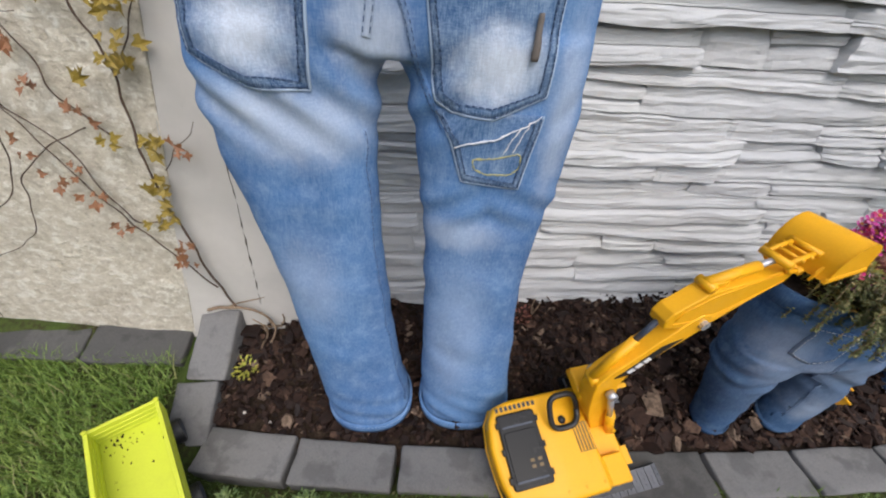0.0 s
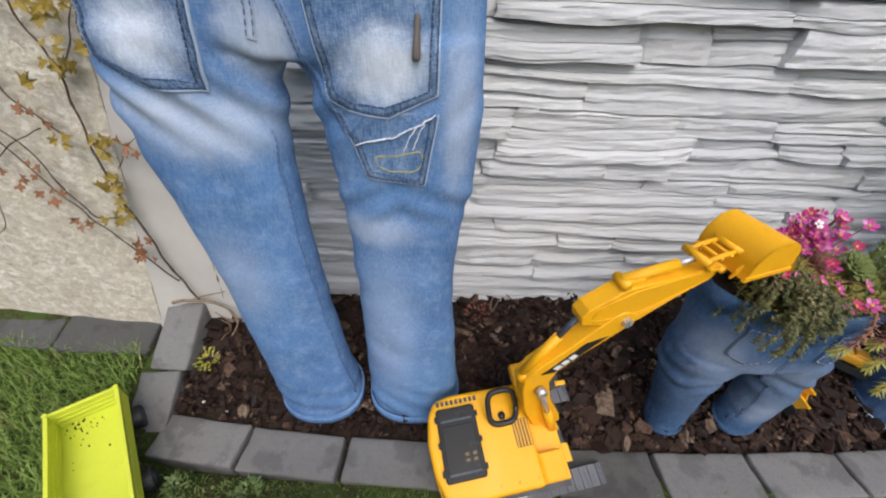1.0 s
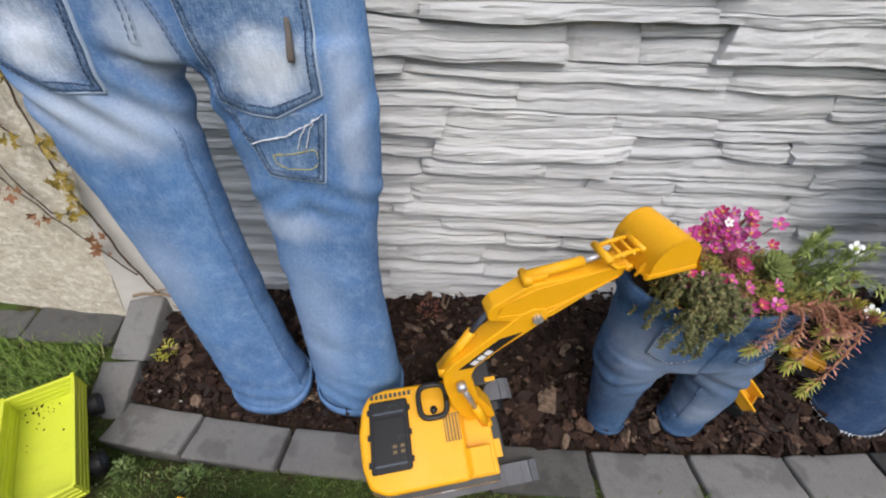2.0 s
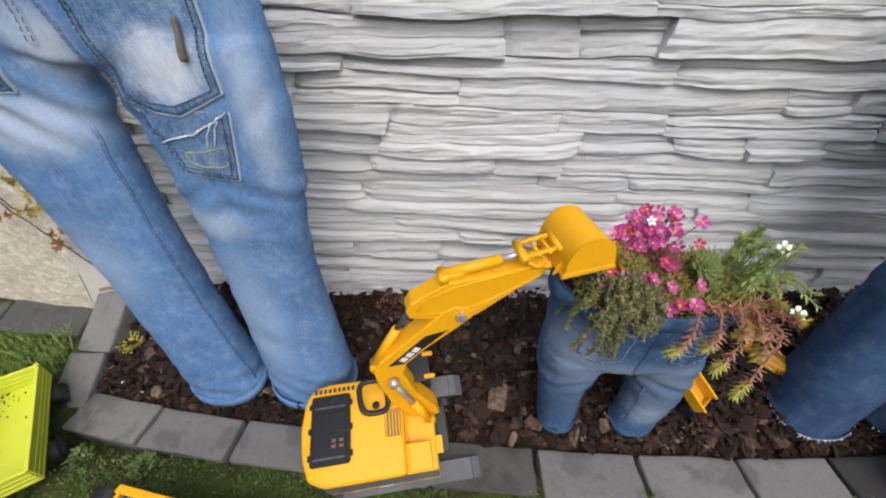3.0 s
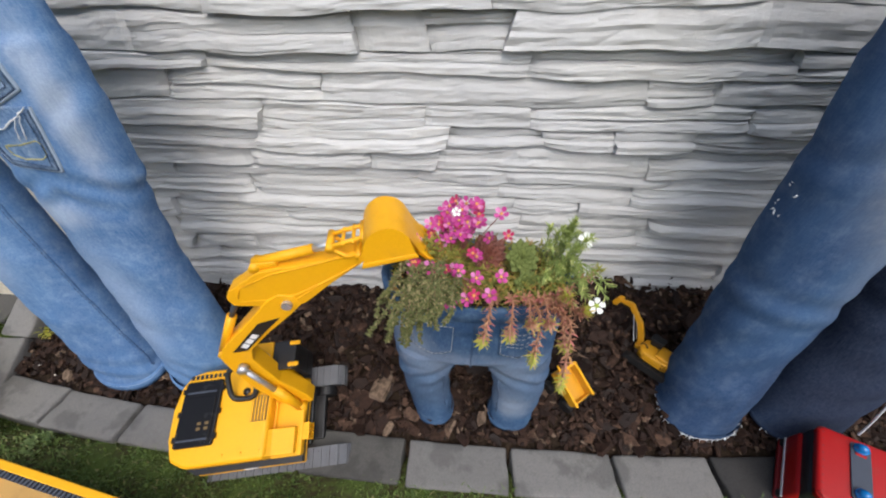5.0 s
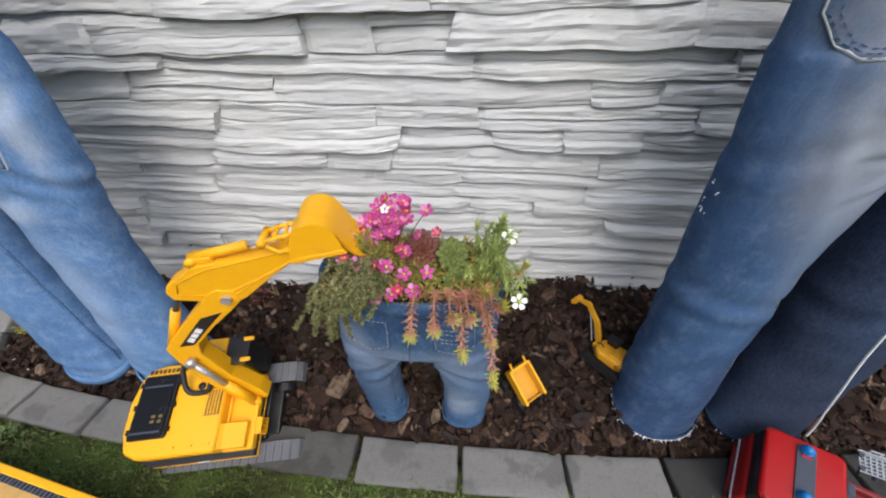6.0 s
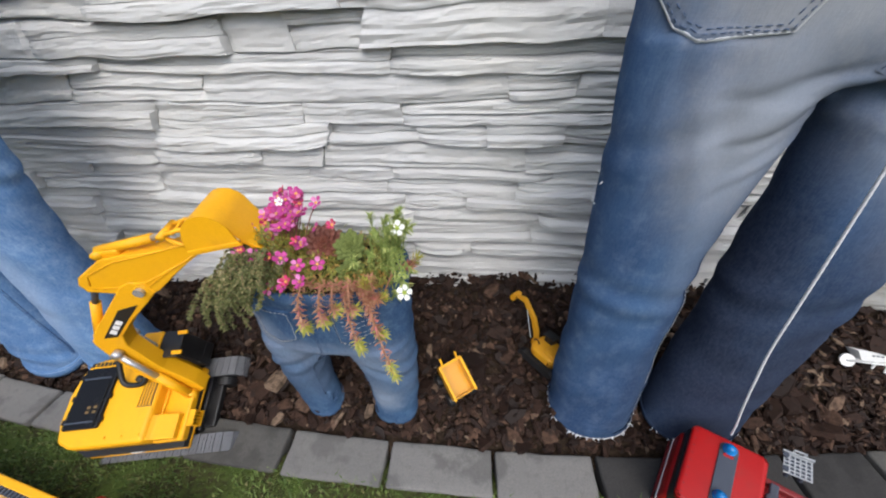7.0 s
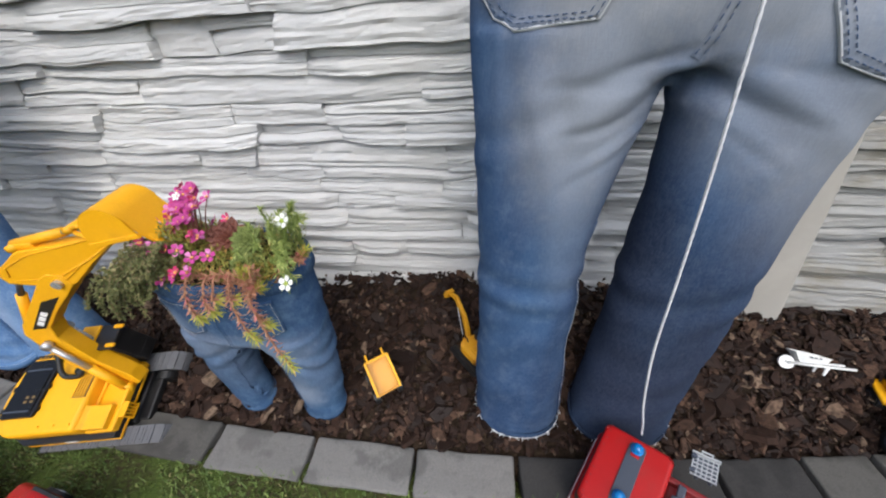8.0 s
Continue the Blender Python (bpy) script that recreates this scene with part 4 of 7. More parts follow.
    pockets = [[(0.995, 0.79), (1.010, 0.762), (1.026, 0.752), (1.088, 0.760), (1.10, 0.79), (1.10, 0.86), (0.99, 0.86)], [(1.238, 0.86), (1.243, 0.763), (1.262, 0.716), (1.310, 0.694), (1.345, 0.73), (1.355, 0.86)]]
    for pk in [worn(p) for p in pockets]:
        bm = bmesh.new()
        patch_on(bm, tree, pk, 0.003, base)
        ob = part("pocket", bm, cloth, t, "faded grey back pocket")
        bm = bmesh.new()
        stitches(bm, tree, inset(pk, 0.004) + inset(pk, 0.004)[:1], base, 0.0042)
        stitches(bm, tree, inset(pk, 0.010) + inset(pk, 0.010)[:1], base, 0.0042)
        tagged(part("stitching", bm, DARK_THREAD, ob), kind="stuff")
        bm = bmesh.new()
        seam(bm, tree, pk, 0.0024, 0.0036, base, True)
        part("edge", bm, GREY_THREAD, ob)
    for name, pts, w in (("seat_seam", [(1.181, 0.87), (1.180, 0.80), (1.176, 0.768), (1.172, 0.742), (1.166, 0.722)], 0.012), ("inner_seam", [(1.128, 0.2), (1.131, 0.1), (1.135, 0.05)], 0.006),
                         ):
        pts = worn(pts)
        bm = bmesh.new()
        seam(bm, tree, pts, w, 0.0022, base)
        ob = part(name, bm, cloth, t)
        bm = bmesh.new()
        for off in (-w * 0.3, w * 0.3):
            stitches(bm, tree, [(x + off, z) for x, z in pts], base, 0.0035)
        tagged(part("stitching", bm, DARK_THREAD, ob), kind="stuff")
    side_seam(tree, 1.200, 0.012, -1, 0.604, 0.48, 0.03, cloth, t, base, GREY_THREAD)
    rnd = random.Random(3)
    for rows in (left, right):
        bm = bmesh.new()
        hem_band(bm, rows, base, 0.012, 0.001)
        ob = part("hem", bm, cloth, t, "worn hem with pale frayed edge")
        bm = bmesh.new()
        fringe(bm, rows, base, 64 if rows is left else 14, rnd)
        loop = [Vector(p) - o for p in ring(rows[0][0] + 0.001, rows[0][1] - 0.002, rows[0][2] + 0.002, rows[0][3], rows[0][4] + 0.002, 60)]
        if rows is left:
            tube(bm, loop[28:60], 0.0005, 5)
        tagged(part("fringe", bm, WHITE_THREAD, ob, "white frayed threads"), kind="stuff")
    bm = bmesh.new()
    for _ in range(8):
        p = Vector((1.014, 0.675 + rnd.uniform(-0.012, 0.015), rnd.uniform(0.50, 0.55)))
        tube(bm, [p - o, p - o + Vector((-rnd.uniform(0.001, 0.004), rnd.uniform(-0.005, 0.003), rnd.uniform(-0.006, 0.006)))], 0.0008, 5)
    tagged(part("torn_threads", bm, WHITE_THREAD, t, "white threads of a torn patch"), kind="stuff")
    bm = bmesh.new()
    top = seat[-1]
    loft(bm, [[Vector(p) - o for p in ring(z, top[1] - g, top[2] + g, top[3], top[4] + g, 48)] for z, g in ((0.90, 0.004), (0.905, 0.008), (0.94, 0.008), (0.945, 0.002), (0.94, -0.004), (0.90, -0.006))], cap=False)
    part("waistband", bm, cloth, t)


def small_jeans():
    base = (0.60, 0.63, 0.0)
    left = [(0.010, 0.488, 0.566, 0.578, 0.034), (0.08, 0.476, 0.558, 0.584, 0.037), (0.15, 0.466, 0.556, 0.592, 0.043), (0.20, 0.459, 0.566, 0.604, 0.052), (0.26, 0.456, 0.592, 0.61, 0.060)]
    right = [(0.010, 0.644, 0.734, 0.578, 0.034), (0.08, 0.648, 0.740, 0.584, 0.037), (0.15, 0.642, 0.744, 0.592, 0.043), (0.20, 0.630, 0.744, 0.604, 0.052), (0.26, 0.604, 0.742, 0.61, 0.060)]
    seat = [(0.243, 0.458, 0.742, 0.608, 0.052), (0.26, 0.455, 0.743, 0.612, 0.066), (0.33, 0.453, 0.742, 0.62, 0.071), (0.40, 0.452, 0.741, 0.626, 0.074)]

    def worn(pts):
        """From the flat pattern to the stretched cloth."""
        return [(0.455 + 1.11 * (x - 0.47), 0.40 - 1.25 * (0.40 - z)) for x, z in pts]

    def folds(p):
        d = 0.003 * noise.noise(Vector((p.x * 12, p.y * 12, p.z * 26))) + 0.0016 * noise.noise(Vector((p.x * 34, p.y * 34, p.z * 50)))
        return d + 0.003 * math.exp(-((p.z - 0.20) / 0.03) ** 2) * math.sin((p.z + 0.5 * abs(p.x - 0.6)) * 150)

    fades = [((-0.07, -0.08, 0.255), (0.08, 0.09, 0.05), 0.14), ((0.06, -0.08, 0.245), (0.09, 0.09, 0.05), 0.12), ((-0.11, -0.06, 0.31), (0.04, 0.09, 0.05), 0.2), ((0.08, -0.09, 0.11), (0.04, 0.09, 0.05), 0.25), ((0.02, -0.08, 0.17), (0.16, 0.09, 0.10), 0.12)]
    cloth = denim("small_blue_denim", *NAVY, fades, 0.24, [((-0.08, -0.07, 0.14), (0.07, 0.1, 0.07), 0.4), ((0.09, -0.07, 0.15), (0.07, 0.1, 0.06), 0.3)], mottle=0.24)
    t = thing("planter_jeans", Matrix.Translation(base), "small blue jeans filled as a planter, waist open", "jeans", "stuffed jeans in the bed")
    bm, tree = stuffed([left, right, seat], 0.004, folds, base, 2)
    part("trousers", bm, cloth, t)
    o = Vector(base)
    bm = bmesh.new()
    top = seat[-1]
    loft(bm, [[Vector(p) - o for p in ring(z, top[1] - g, top[2] + g, top[3], top[4] + g, 48)] for z, g in ((0.375, 0.003), (0.378, 0.006), (0.405, 0.006), (0.408, 0.002), (0.404, -0.004), (0.395, -0.006))], cap=False)
    part("waistband", bm, cloth, t)
    for pk in map(worn, ([(0.632, 0.372), (0.692, 0.372), (0.695, 0.318), (0.664, 0.306), (0.634, 0.318)], [(0.51, 0.372), (0.572, 0.372), (0.57, 0.318), (0.54, 0.306), (0.508, 0.318)])):
        bm = bmesh.new()
        patch_on(bm, tree, pk, 0.0025, base)
        ob = part("pocket", bm, cloth, t)
        bm = bmesh.new()
        stitches(bm, tree, inset(pk, 0.004) + inset(pk, 0.004)[:1], base, 0.0038, r=0.0006)
        for z in (0.335, 0.342, 0.352, 0.36):
            if pk[0][0] > 0.6:
                stitches(bm, tree, worn([(0.644, z), (0.664, z - 0.006), (0.686, z)]), base, 0.0038, r=0.0006)
        tagged(part("stitching", bm, GREY_THREAD, ob), kind="stuff")
    for name, pts in (("seat_seam", [(0.598, 0.372), (0.597, 0.3), (0.596, 0.27)]), ("inner_seam", [(0.57, 0.25), (0.566, 0.18), (0.564, 0.12)]), ("inner_seam", [(0.63, 0.25), (0.638, 0.18), (0.644, 0.12)])):
        pts = worn(pts)
        bm = bmesh.new()
        seam(bm, tree, pts, 0.006, 0.002, base)
        ob = part(name, bm, cloth, t)
        bm = bmesh.new()
        stitches(bm, tree, pts, base, 0.0032, r=0.0006)
        tagged(part("stitching", bm, DARK_THREAD, ob), kind="stuff")
    for rows in (left, right):
        bm = bmesh.new()
        hem_band(bm, rows, base, 0.012, 0.0015)
        part("hem", bm, cloth, t)
    bm = bmesh.new()
    rings = [[Vector(p) - o for p in ring(z, 0.458 + g, 0.735 - g, 0.626, 0.068 - g * 0.5, 40)] for z, g in ((0.385, 0.0), (0.402, 0.006), (0.412, 0.04), (0.416, 0.1))]
    loft(bm, rings)
    for v in bm.verts:
        v.co += 0.004 * noise.noise_vector(v.co * 60)
    part("soil", bm, SOIL, t, "dark potting soil at the waist")


big_jeans_light()
big_jeans_grey()
small_jeans()


# ---- toys ----
YELLOW = plain("yellow_plastic", (0.81, 0.40, 0.004), 0.42, dirt_shade=0.10, spec=0.35)
LIME = plain("lime_plastic", (0.60, 0.65, 0.04), 0.38, dirt_shade=0.06)
BLACK = plain("black_plastic", (0.012, 0.012, 0.013), 0.42, dirt_shade=0.2, dirt_color=(0.06, 0.055, 0.05))
GLOSS_BLACK = plain("glossy_black_plastic", (0.008, 0.008, 0.009), 0.22, dirt_shade=0.05, dirt_color=(0.06, 0.055, 0.05), spec=0.22)
GREY = plain("grey_rubber", (0.115, 0.118, 0.130), 0.6, dirt_shade=0.3)
SILVER = plain("silver_plastic", (0.5, 0.5, 0.52), 0.3, 0.6, dirt_shade=0.1)
RED = plain("red_plastic", (0.38, 0.008, 0.008), 0.36, dirt_shade=0.15, spec=0.35)
DEEP_RED = plain("dark_red_plastic", (0.2, 0.012, 0.014), 0.4, dirt_shade=0.2)
BLUE_LAMP = plain("blue_clear_plastic", (0.01, 0.16, 0.45), 0.12, dirt_shade=0.0)
SLATE = plain("slate_blue_plastic", (0.05, 0.06, 0.085), 0.45, dirt_shade=0.15)
WHITE = plain("white_paint", (0.78, 0.78, 0.77), 0.45, dirt_shade=0.12)
LIGHT_GREY = plain("light_grey_plastic", (0.42, 0.44, 0.46), 0.45, dirt_shade=0.15)
AMBER = plain("amber_plastic", (0.62, 0.30, 0.012), 0.35, dirt_shade=0.2)
DULL = plain("dull_amber_plastic", (0.16, 0.10, 0.03), 0.5)
TAN = plain("tan_plastic", (0.55, 0.33, 0.1), 0.5, dirt_shade=0.3)


def plate(bm, outline, z0, z1, bevel=0.0, seg=2):
    """An outline in plan, extruded upwards."""
    a = [bm.verts.new((x, y, z0)) for x, y in outline]
    b = [bm.verts.new((x, y, z1)) for x, y in outline]
    n = len(a)
    fs = [bm.faces.new(a[::-1]), bm.faces.new(b)] + [bm.faces.new((a[i], a[(i + 1) % n], b[(i + 1) % n], b[i])) for i in range(n)]
    bmesh.ops.recalc_face_normals(bm, faces=fs)
    if bevel:
        bmesh.ops.bevel(bm, geom=list({e for f in fs for e in f.edges}), offset=bevel, segments=seg, affect="EDGES", profile=0.5)


def rounded(x0, x1, y0, y1, r, n=5):
    out = []
    for cx, cy, a0 in ((x1 - r, y1 - r, 0), (x0 + r, y1 - r, 90), (x0 + r, y0 + r, 180), (x1 - r, y0 + r, 270)):
        for k in range(n + 1):
            a = radians(a0 + 90 * k / n)
            out.append((cx + r * math.cos(a), cy + r * math.sin(a)))
    return out


def simple(name, material, parent, draw, label="", smooth=False):
    bm = bmesh.new()
    draw(bm)
    return part(name, bm, material, parent, label, smooth)


def track(parent, v, length, height, width):
    """An endless belt with raised pads, round a dark frame with rollers."""
    r = height / 2
    half = length / 2 - r
    outer = [(half * sgn + r * math.cos(radians(a)), r + r * math.sin(radians(a))) for sgn, a0 in ((1, -90), (-1, 90)) for a in range(a0, a0 + 181, 20)]
    inner = [(half * sgn + (r - 0.006) * math.cos(radians(a)), r + (r - 0.006) * math.sin(radians(a))) for sgn, a0 in ((1, -90), (-1, 90)) for a in range(a0, a0 + 181, 20)]
    bm = bmesh.new()
    rows = []
    for side in (v - width / 2, v + width / 2):
        rows.append([bm.verts.new((x, side, z)) for x, z in outer])
        rows.append([bm.verts.new((x, side, z)) for x, z in inner])
    n = len(outer)
    for i in range(n):
        j = (i + 1) % n
        for a, b in ((rows[0], rows[2]), (rows[3], rows[1]), (rows[1], rows[0]), (rows[2], rows[3])):
            bm.faces.new((a[i], a[j], b[j], b[i]))
    bmesh.ops.recalc_face_normals(bm, faces=bm.faces[:])
    belt = part("track", bm, GREY, parent, "grey rubber track with raised pads", False)
    count = 38
    total = 2 * (2 * half) + 2 * math.pi * r
    pad = bmesh.new()
    box(pad, (0, 0, 0.0006), (total / count - 0.0012, width + 0.001, 0.003))
    for e in (-0.28, 0.0, 0.28):
        box(pad, (0.001, e * width, 0.0026), (0.002, width * 0.16, 0.0016))
    pad_mesh = bpy.data.meshes.new("track_pad")
    pad.to_mesh(pad_mesh)
    pad.free()
    for k in range(count):
        s = total * k / count
        if s < 2 * half:
            x, z, a = -half + s, 2 * r, 0
        elif s < 2 * half + math.pi * r:
            q = (s - 2 * half) / r
            x, z, a = half + r * math.sin(q), r + r * math.cos(q), q
        elif s < 4 * half + math.pi * r:
            x, z, a = half - (s - 2 * half - math.pi * r), 0, math.pi
        else:
            q = (s - 4 * half - math.pi * r) / r
            x, z, a = -half - r * math.sin(q), r - r * math.cos(q), math.pi + q
        ob = part_of("track_pad", pad_mesh, GREY, belt, "", False)
        ob.matrix_basis = Matrix.Translation((x, v, z)) @ Matrix.Rotation(a, 4, "Y")
    simple("roller_frame", BLACK, belt, lambda b: (prism(b, [(x * 0.9, z) for x, z in inner], v - width * 0.42, v + width * 0.42),
           [rod(b, (x, v - width * 0.49, r), (x, v + width * 0.49, r), r * 0.62, n=16) for x in (-half, half)],
           [rod(b, (x, v - width * 0.47, r * 0.6), (x, v + width * 0.47, r * 0.6), r * 0.38, n=12) for x in np.linspace(-half * 0.65, half * 0.65, 5)]))


def excavator():
    """The machine stands across the kerb, so its tracks and house lean towards the lawn; the arm hangs upright."""
    stand = pose(0.206, 0.525, -0.016, 17.5, -4, 10) @ Matrix.Scale(1.017, 4)
    t = thing("toy_excavator", stand, "large yellow plastic toy excavator on grey tracks, arm raised", "toy excavator", "toys along the bed")
    upright = stand.inverted() @ pose(0.206, 0.523, -0.013, -2.3, -0.8, 13.6) @ Matrix.Scale(1.017, 4)
    for v, length, width in ((-0.066, 0.282, 0.034), (0.088, 0.252, 0.040)):
        track(t, v, length, 0.052, width)
    simple("undercarriage", BLACK, t, lambda b: (box(b, (0, 0.016, 0.035), (0.13, 0.115, 0.022), 0.004), rod(b, (0, 0.016, 0.03), (0, 0.016, 0.062), 0.05, n=28), box(b, (0.072, 0.016, 0.03), (0.03, 0.1, 0.016), 0.003), rod(b, (0.085, 0.050, 0.026), (0.085, 0.066, 0.026), 0.021, n=20)))
    # turning house: rounded counterweight behind, a lower shoulder in front
    plan = [(0.006, -0.060), (0.006, 0.112), (-0.135, 0.114), (-0.166, 0.108), (-0.181, 0.085), (-0.188, 0.042), (-0.184, -0.01), (-0.172, -0.046), (-0.142, -0.060)]
    low = [(0.062, -0.060), (0.062, 0.070), (0.0, 0.070), (0.0, -0.060)]
    body = simple("house", YELLOW, t, lambda b: plate(b, plan, 0.076, 0.119, 0.009, 4), "", True)
    simple("shoulder", YELLOW, body, lambda b: (plate(b, low, 0.070, 0.088, 0.004, 2), box(b, (0.0, 0.0, 0.084), (0.02, 0.11, 0.02), 0.003)))
    base = [(0.062, -0.072), (0.062, 0.070), (0.006, 0.070), (0.006, 0.113)] + plan[2:-2] + [(-0.176, -0.054), (-0.142, -0.072)]
    simple("skirt", BLACK, body, lambda b: plate(b, [(x * 0.985, y * 0.985 + 0.0004) for x, y in base], 0.062, 0.0765), "black lower band of the house")
    simple("lower_rim", YELLOW, body, lambda b: plate(b, base, 0.057, 0.0625, 0.001))
    for k in range(3):
        simple("side_mark", WHITE, body, lambda b, k=k: box(b, (-0.046 + 0.0085 * k, -0.0712, 0.0695), (0.0062, 0.0016, 0.0075)))
    hood = simple("hood", GLOSS_BLACK, t, lambda b: (plate(b, rounded(-0.166, -0.093, -0.026, 0.092, 0.006), 0.114, 0.1255, 0.0025), plate(b, rounded(-0.160, -0.100, -0.020, 0.062, 0.004), 0.125, 0.1275, 0.001),
                  [box(b, (s, y, 0.121), (0.006, 0.01, 0.009), 0.001) for s in (-0.167, -0.092) for y in (-0.01, 0.033, 0.075)]), "black engine hood with a vent")
    for y, z in ((0.070, 0.1262), (-0.014, 0.128)):
        simple("hood_bar", SLATE, hood, lambda b, y=y, z=z: box(b, (-0.13, y, z), (0.057, 0.003, 0.003)))
    for i in range(2):
        for j in range(2):
            simple("engine_detail", DULL, hood, lambda b, i=i, j=j: box(b, (-0.122 + 0.014 * i, 0.004 + 0.009 * j, 0.1276), (0.007, 0.005, 0.0014)))
    for k in range(9):
        simple("vent_slot", BLACK, body, lambda b, k=k: box(b, (-0.160 + 0.009 * k, 0.101, 0.119), (0.006, 0.008, 0.002)))
    simple("deck_box", YELLOW, t, lambda b: (prism(b, [(0.003, 0.08), (0.003, 0.114), (0.012, 0.106), (0.052, 0.1), (0.052, 0.08)], -0.056, -0.010, 0.002)), "low yellow box on the shoulder")
    for k in range(3):
        simple("deck_bolt", YELLOW, body, lambda b, k=k: rod(b, (-0.005 - 0.034 * k, -0.045, 0.118), (-0.005 - 0.034 * k, -0.045, 0.1212), 0.0025))
    simple("step_grille", YELLOW, t, lambda b: ([box(b, (0.067, -0.032 + 0.0065 * k, 0.072), (0.012, 0.002, 0.022)) for k in range(5)], box(b, (0.067, -0.019, 0.084), (0.013, 0.03, 0.003)), box(b, (0.067, -0.019, 0.061), (0.013, 0.03, 0.003))))
    recess = simple("recess_floor", DULL, t, lambda b: box(b, (-0.014, 0.028, 0.1185), (0.030, 0.046, 0.003)), "dark recess behind the boom")
    for k in range(5):
        simple("recess_rib", YELLOW, recess, lambda b, k=k: box(b, (-0.026 + 0.006 * k, 0.028, 0.1205), (0.0022, 0.044, 0.0030)))
    # cab
    cab = simple("cab", BLACK, t, lambda b: (box(b, (0.03, 0.112, 0.085), (0.07, 0.05, 0.03), 0.003), [rod(b, (x, y, 0.09), (x, y, 0.163), 0.0035) for x in (-0.002, 0.058) for y in (0.089, 0.135)], box(b, (0.025, 0.112, 0.11), (0.03, 0.03, 0.04), 0.006), box(b, (0.063, 0.112, 0.12), (0.003, 0.046, 0.08)), box(b, (0.03, 0.136, 0.12), (0.06, 0.003, 0.07))), "black cab frame")
    simple("cab_roof", BLACK, cab, lambda b: plate(b, rounded(0.022, 0.068, 0.084, 0.139, 0.006), 0.162, 0.169, 0.002))
    simple("cab_roof_panel", YELLOW, cab, lambda b: (plate(b, rounded(-0.016, 0.024, 0.084, 0.139, 0.004), 0.150, 0.173, 0.003)), "yellow rear roof panel")
    for y in (0.091, 0.132):
        simple("mirror", YELLOW, cab, lambda b, y=y: box(b, (0.066, y, 0.171), (0.02, 0.008, 0.006), 0.002), "yellow mirror arm")
    ring_pts = [(-0.044 + 0.026 * math.copysign(abs(math.cos(a)) ** 0.6, math.cos(a)), 0.074 + 0.026 * math.copysign(abs(math.sin(a)) ** 0.6, math.sin(a)), 0.142 + 0.018 * math.copysign(abs(math.sin(a)) ** 0.6, math.sin(a))) for a in np.linspace(0, 2 * math.pi, 25)]
    simple("crank_handle", BLACK, t, lambda b: (tube(b, ring_pts, 0.0052, 8), rod(b, (-0.044, 0.062, 0.11), (-0.044, 0.062, 0.122), 0.007)), "black loop handle", True)

    def arm_part(name, material, parent, draw, label="", smooth=False):
        bm = bmesh.new()
        draw(bm)
        bm.transform(upright)
        return part(name, bm, material, parent, label, smooth)

    # arm
    boom_line = [(0.072, 0.088), (0.045, 0.072), (0.015, 0.088), (-0.018, 0.165), (-0.033, 0.235), (-0.036, 0.268), (-0.022, 0.292), (0.03, 0.34), (0.082, 0.389), (0.1, 0.398), (0.122, 0.39), (0.127, 0.37), (0.104, 0.350), (0.058, 0.314), (0.020, 0.278), (0.012, 0.25), (0.032, 0.175), (0.064, 0.115)]
    boom = arm_part("boom", YELLOW, t, lambda b: prism(b, boom_line, 0.004, 0.036, 0.0022, 2), "bent yellow boom")
    arm_part("boom_pin", SILVER, boom, lambda b: rod(b, (0.108, -0.002, 0.377), (0.108, 0.042, 0.377), 0.008, n=20))
    arm_part("boom_decal", BLACK, boom, lambda b: prism(b, [(-0.010, 0.280), (0.052, 0.342), (0.088, 0.349), (0.054, 0.318), (0.014, 0.280)], 0.003, 0.0046), "black decal with a white mark")
    for k in range(3):
        arm_part("decal_mark", WHITE, boom, lambda b, k=k: prism(b, [(0.008 + 0.0105 * k, 0.2925 + 0.0103 * k), (0.0155 + 0.0105 * k, 0.3000 + 0.0103 * k), (0.0235 + 0.0105 * k, 0.2945 + 0.0103 * k), (0.016 + 0.0105 * k, 0.287 + 0.0103 * k)], 0.0018, 0.0034))
    for v in (-0.005, 0.045):
        cyl = arm_part("boom_cylinder", YELLOW, boom, lambda b, v=v: (rod(b, (0.05, v, 0.086), (0.022, v, 0.165), 0.0085, n=16), rod(b, (0.05, v - 0.007, 0.088), (0.05, v + 0.007, 0.088), 0.011, n=16)), "", True)
        arm_part("piston", SILVER, cyl, lambda b, v=v: (rod(b, (0.023, v, 0.16), (-0.006, v, 0.242), 0.005, n=14), rod(b, (-0.006, v - 0.006, 0.242), (-0.006, v + 0.006, 0.242), 0.0085, n=16)), "", True)
    arm_part("stick_cylinder", YELLOW, boom, lambda b: (rod(b, (-0.034, 0.020, 0.270), (0.012, 0.020, 0.352), 0.0075, n=16), rod(b, (-0.032, 0.010, 0.266), (-0.032, 0.03, 0.266), 0.0095, n=16)), "", True)
    arm_part("stick_piston", SLATE, boom, lambda b: rod(b, (0.012, 0.020, 0.352), (0.036, 0.020, 0.392), 0.0045, n=12), "", True)
    stick_line = [(0.032, 0.386), (0.028, 0.402), (0.036, 0.416), (0.056, 0.427), (0.085, 0.445), (0.105, 0.446), (0.18, 0.450), (0.226, 0.462), (0.236, 0.455), (0.231, 0.437), (0.185, 0.408), (0.135, 0.372), (0.11, 0.364), (0.09, 0.370)]
    stick = arm_part("stick", YELLOW, t, lambda b: prism(b, stick_line, 0.006, 0.034, 0.002, 2), "yellow dipper arm")
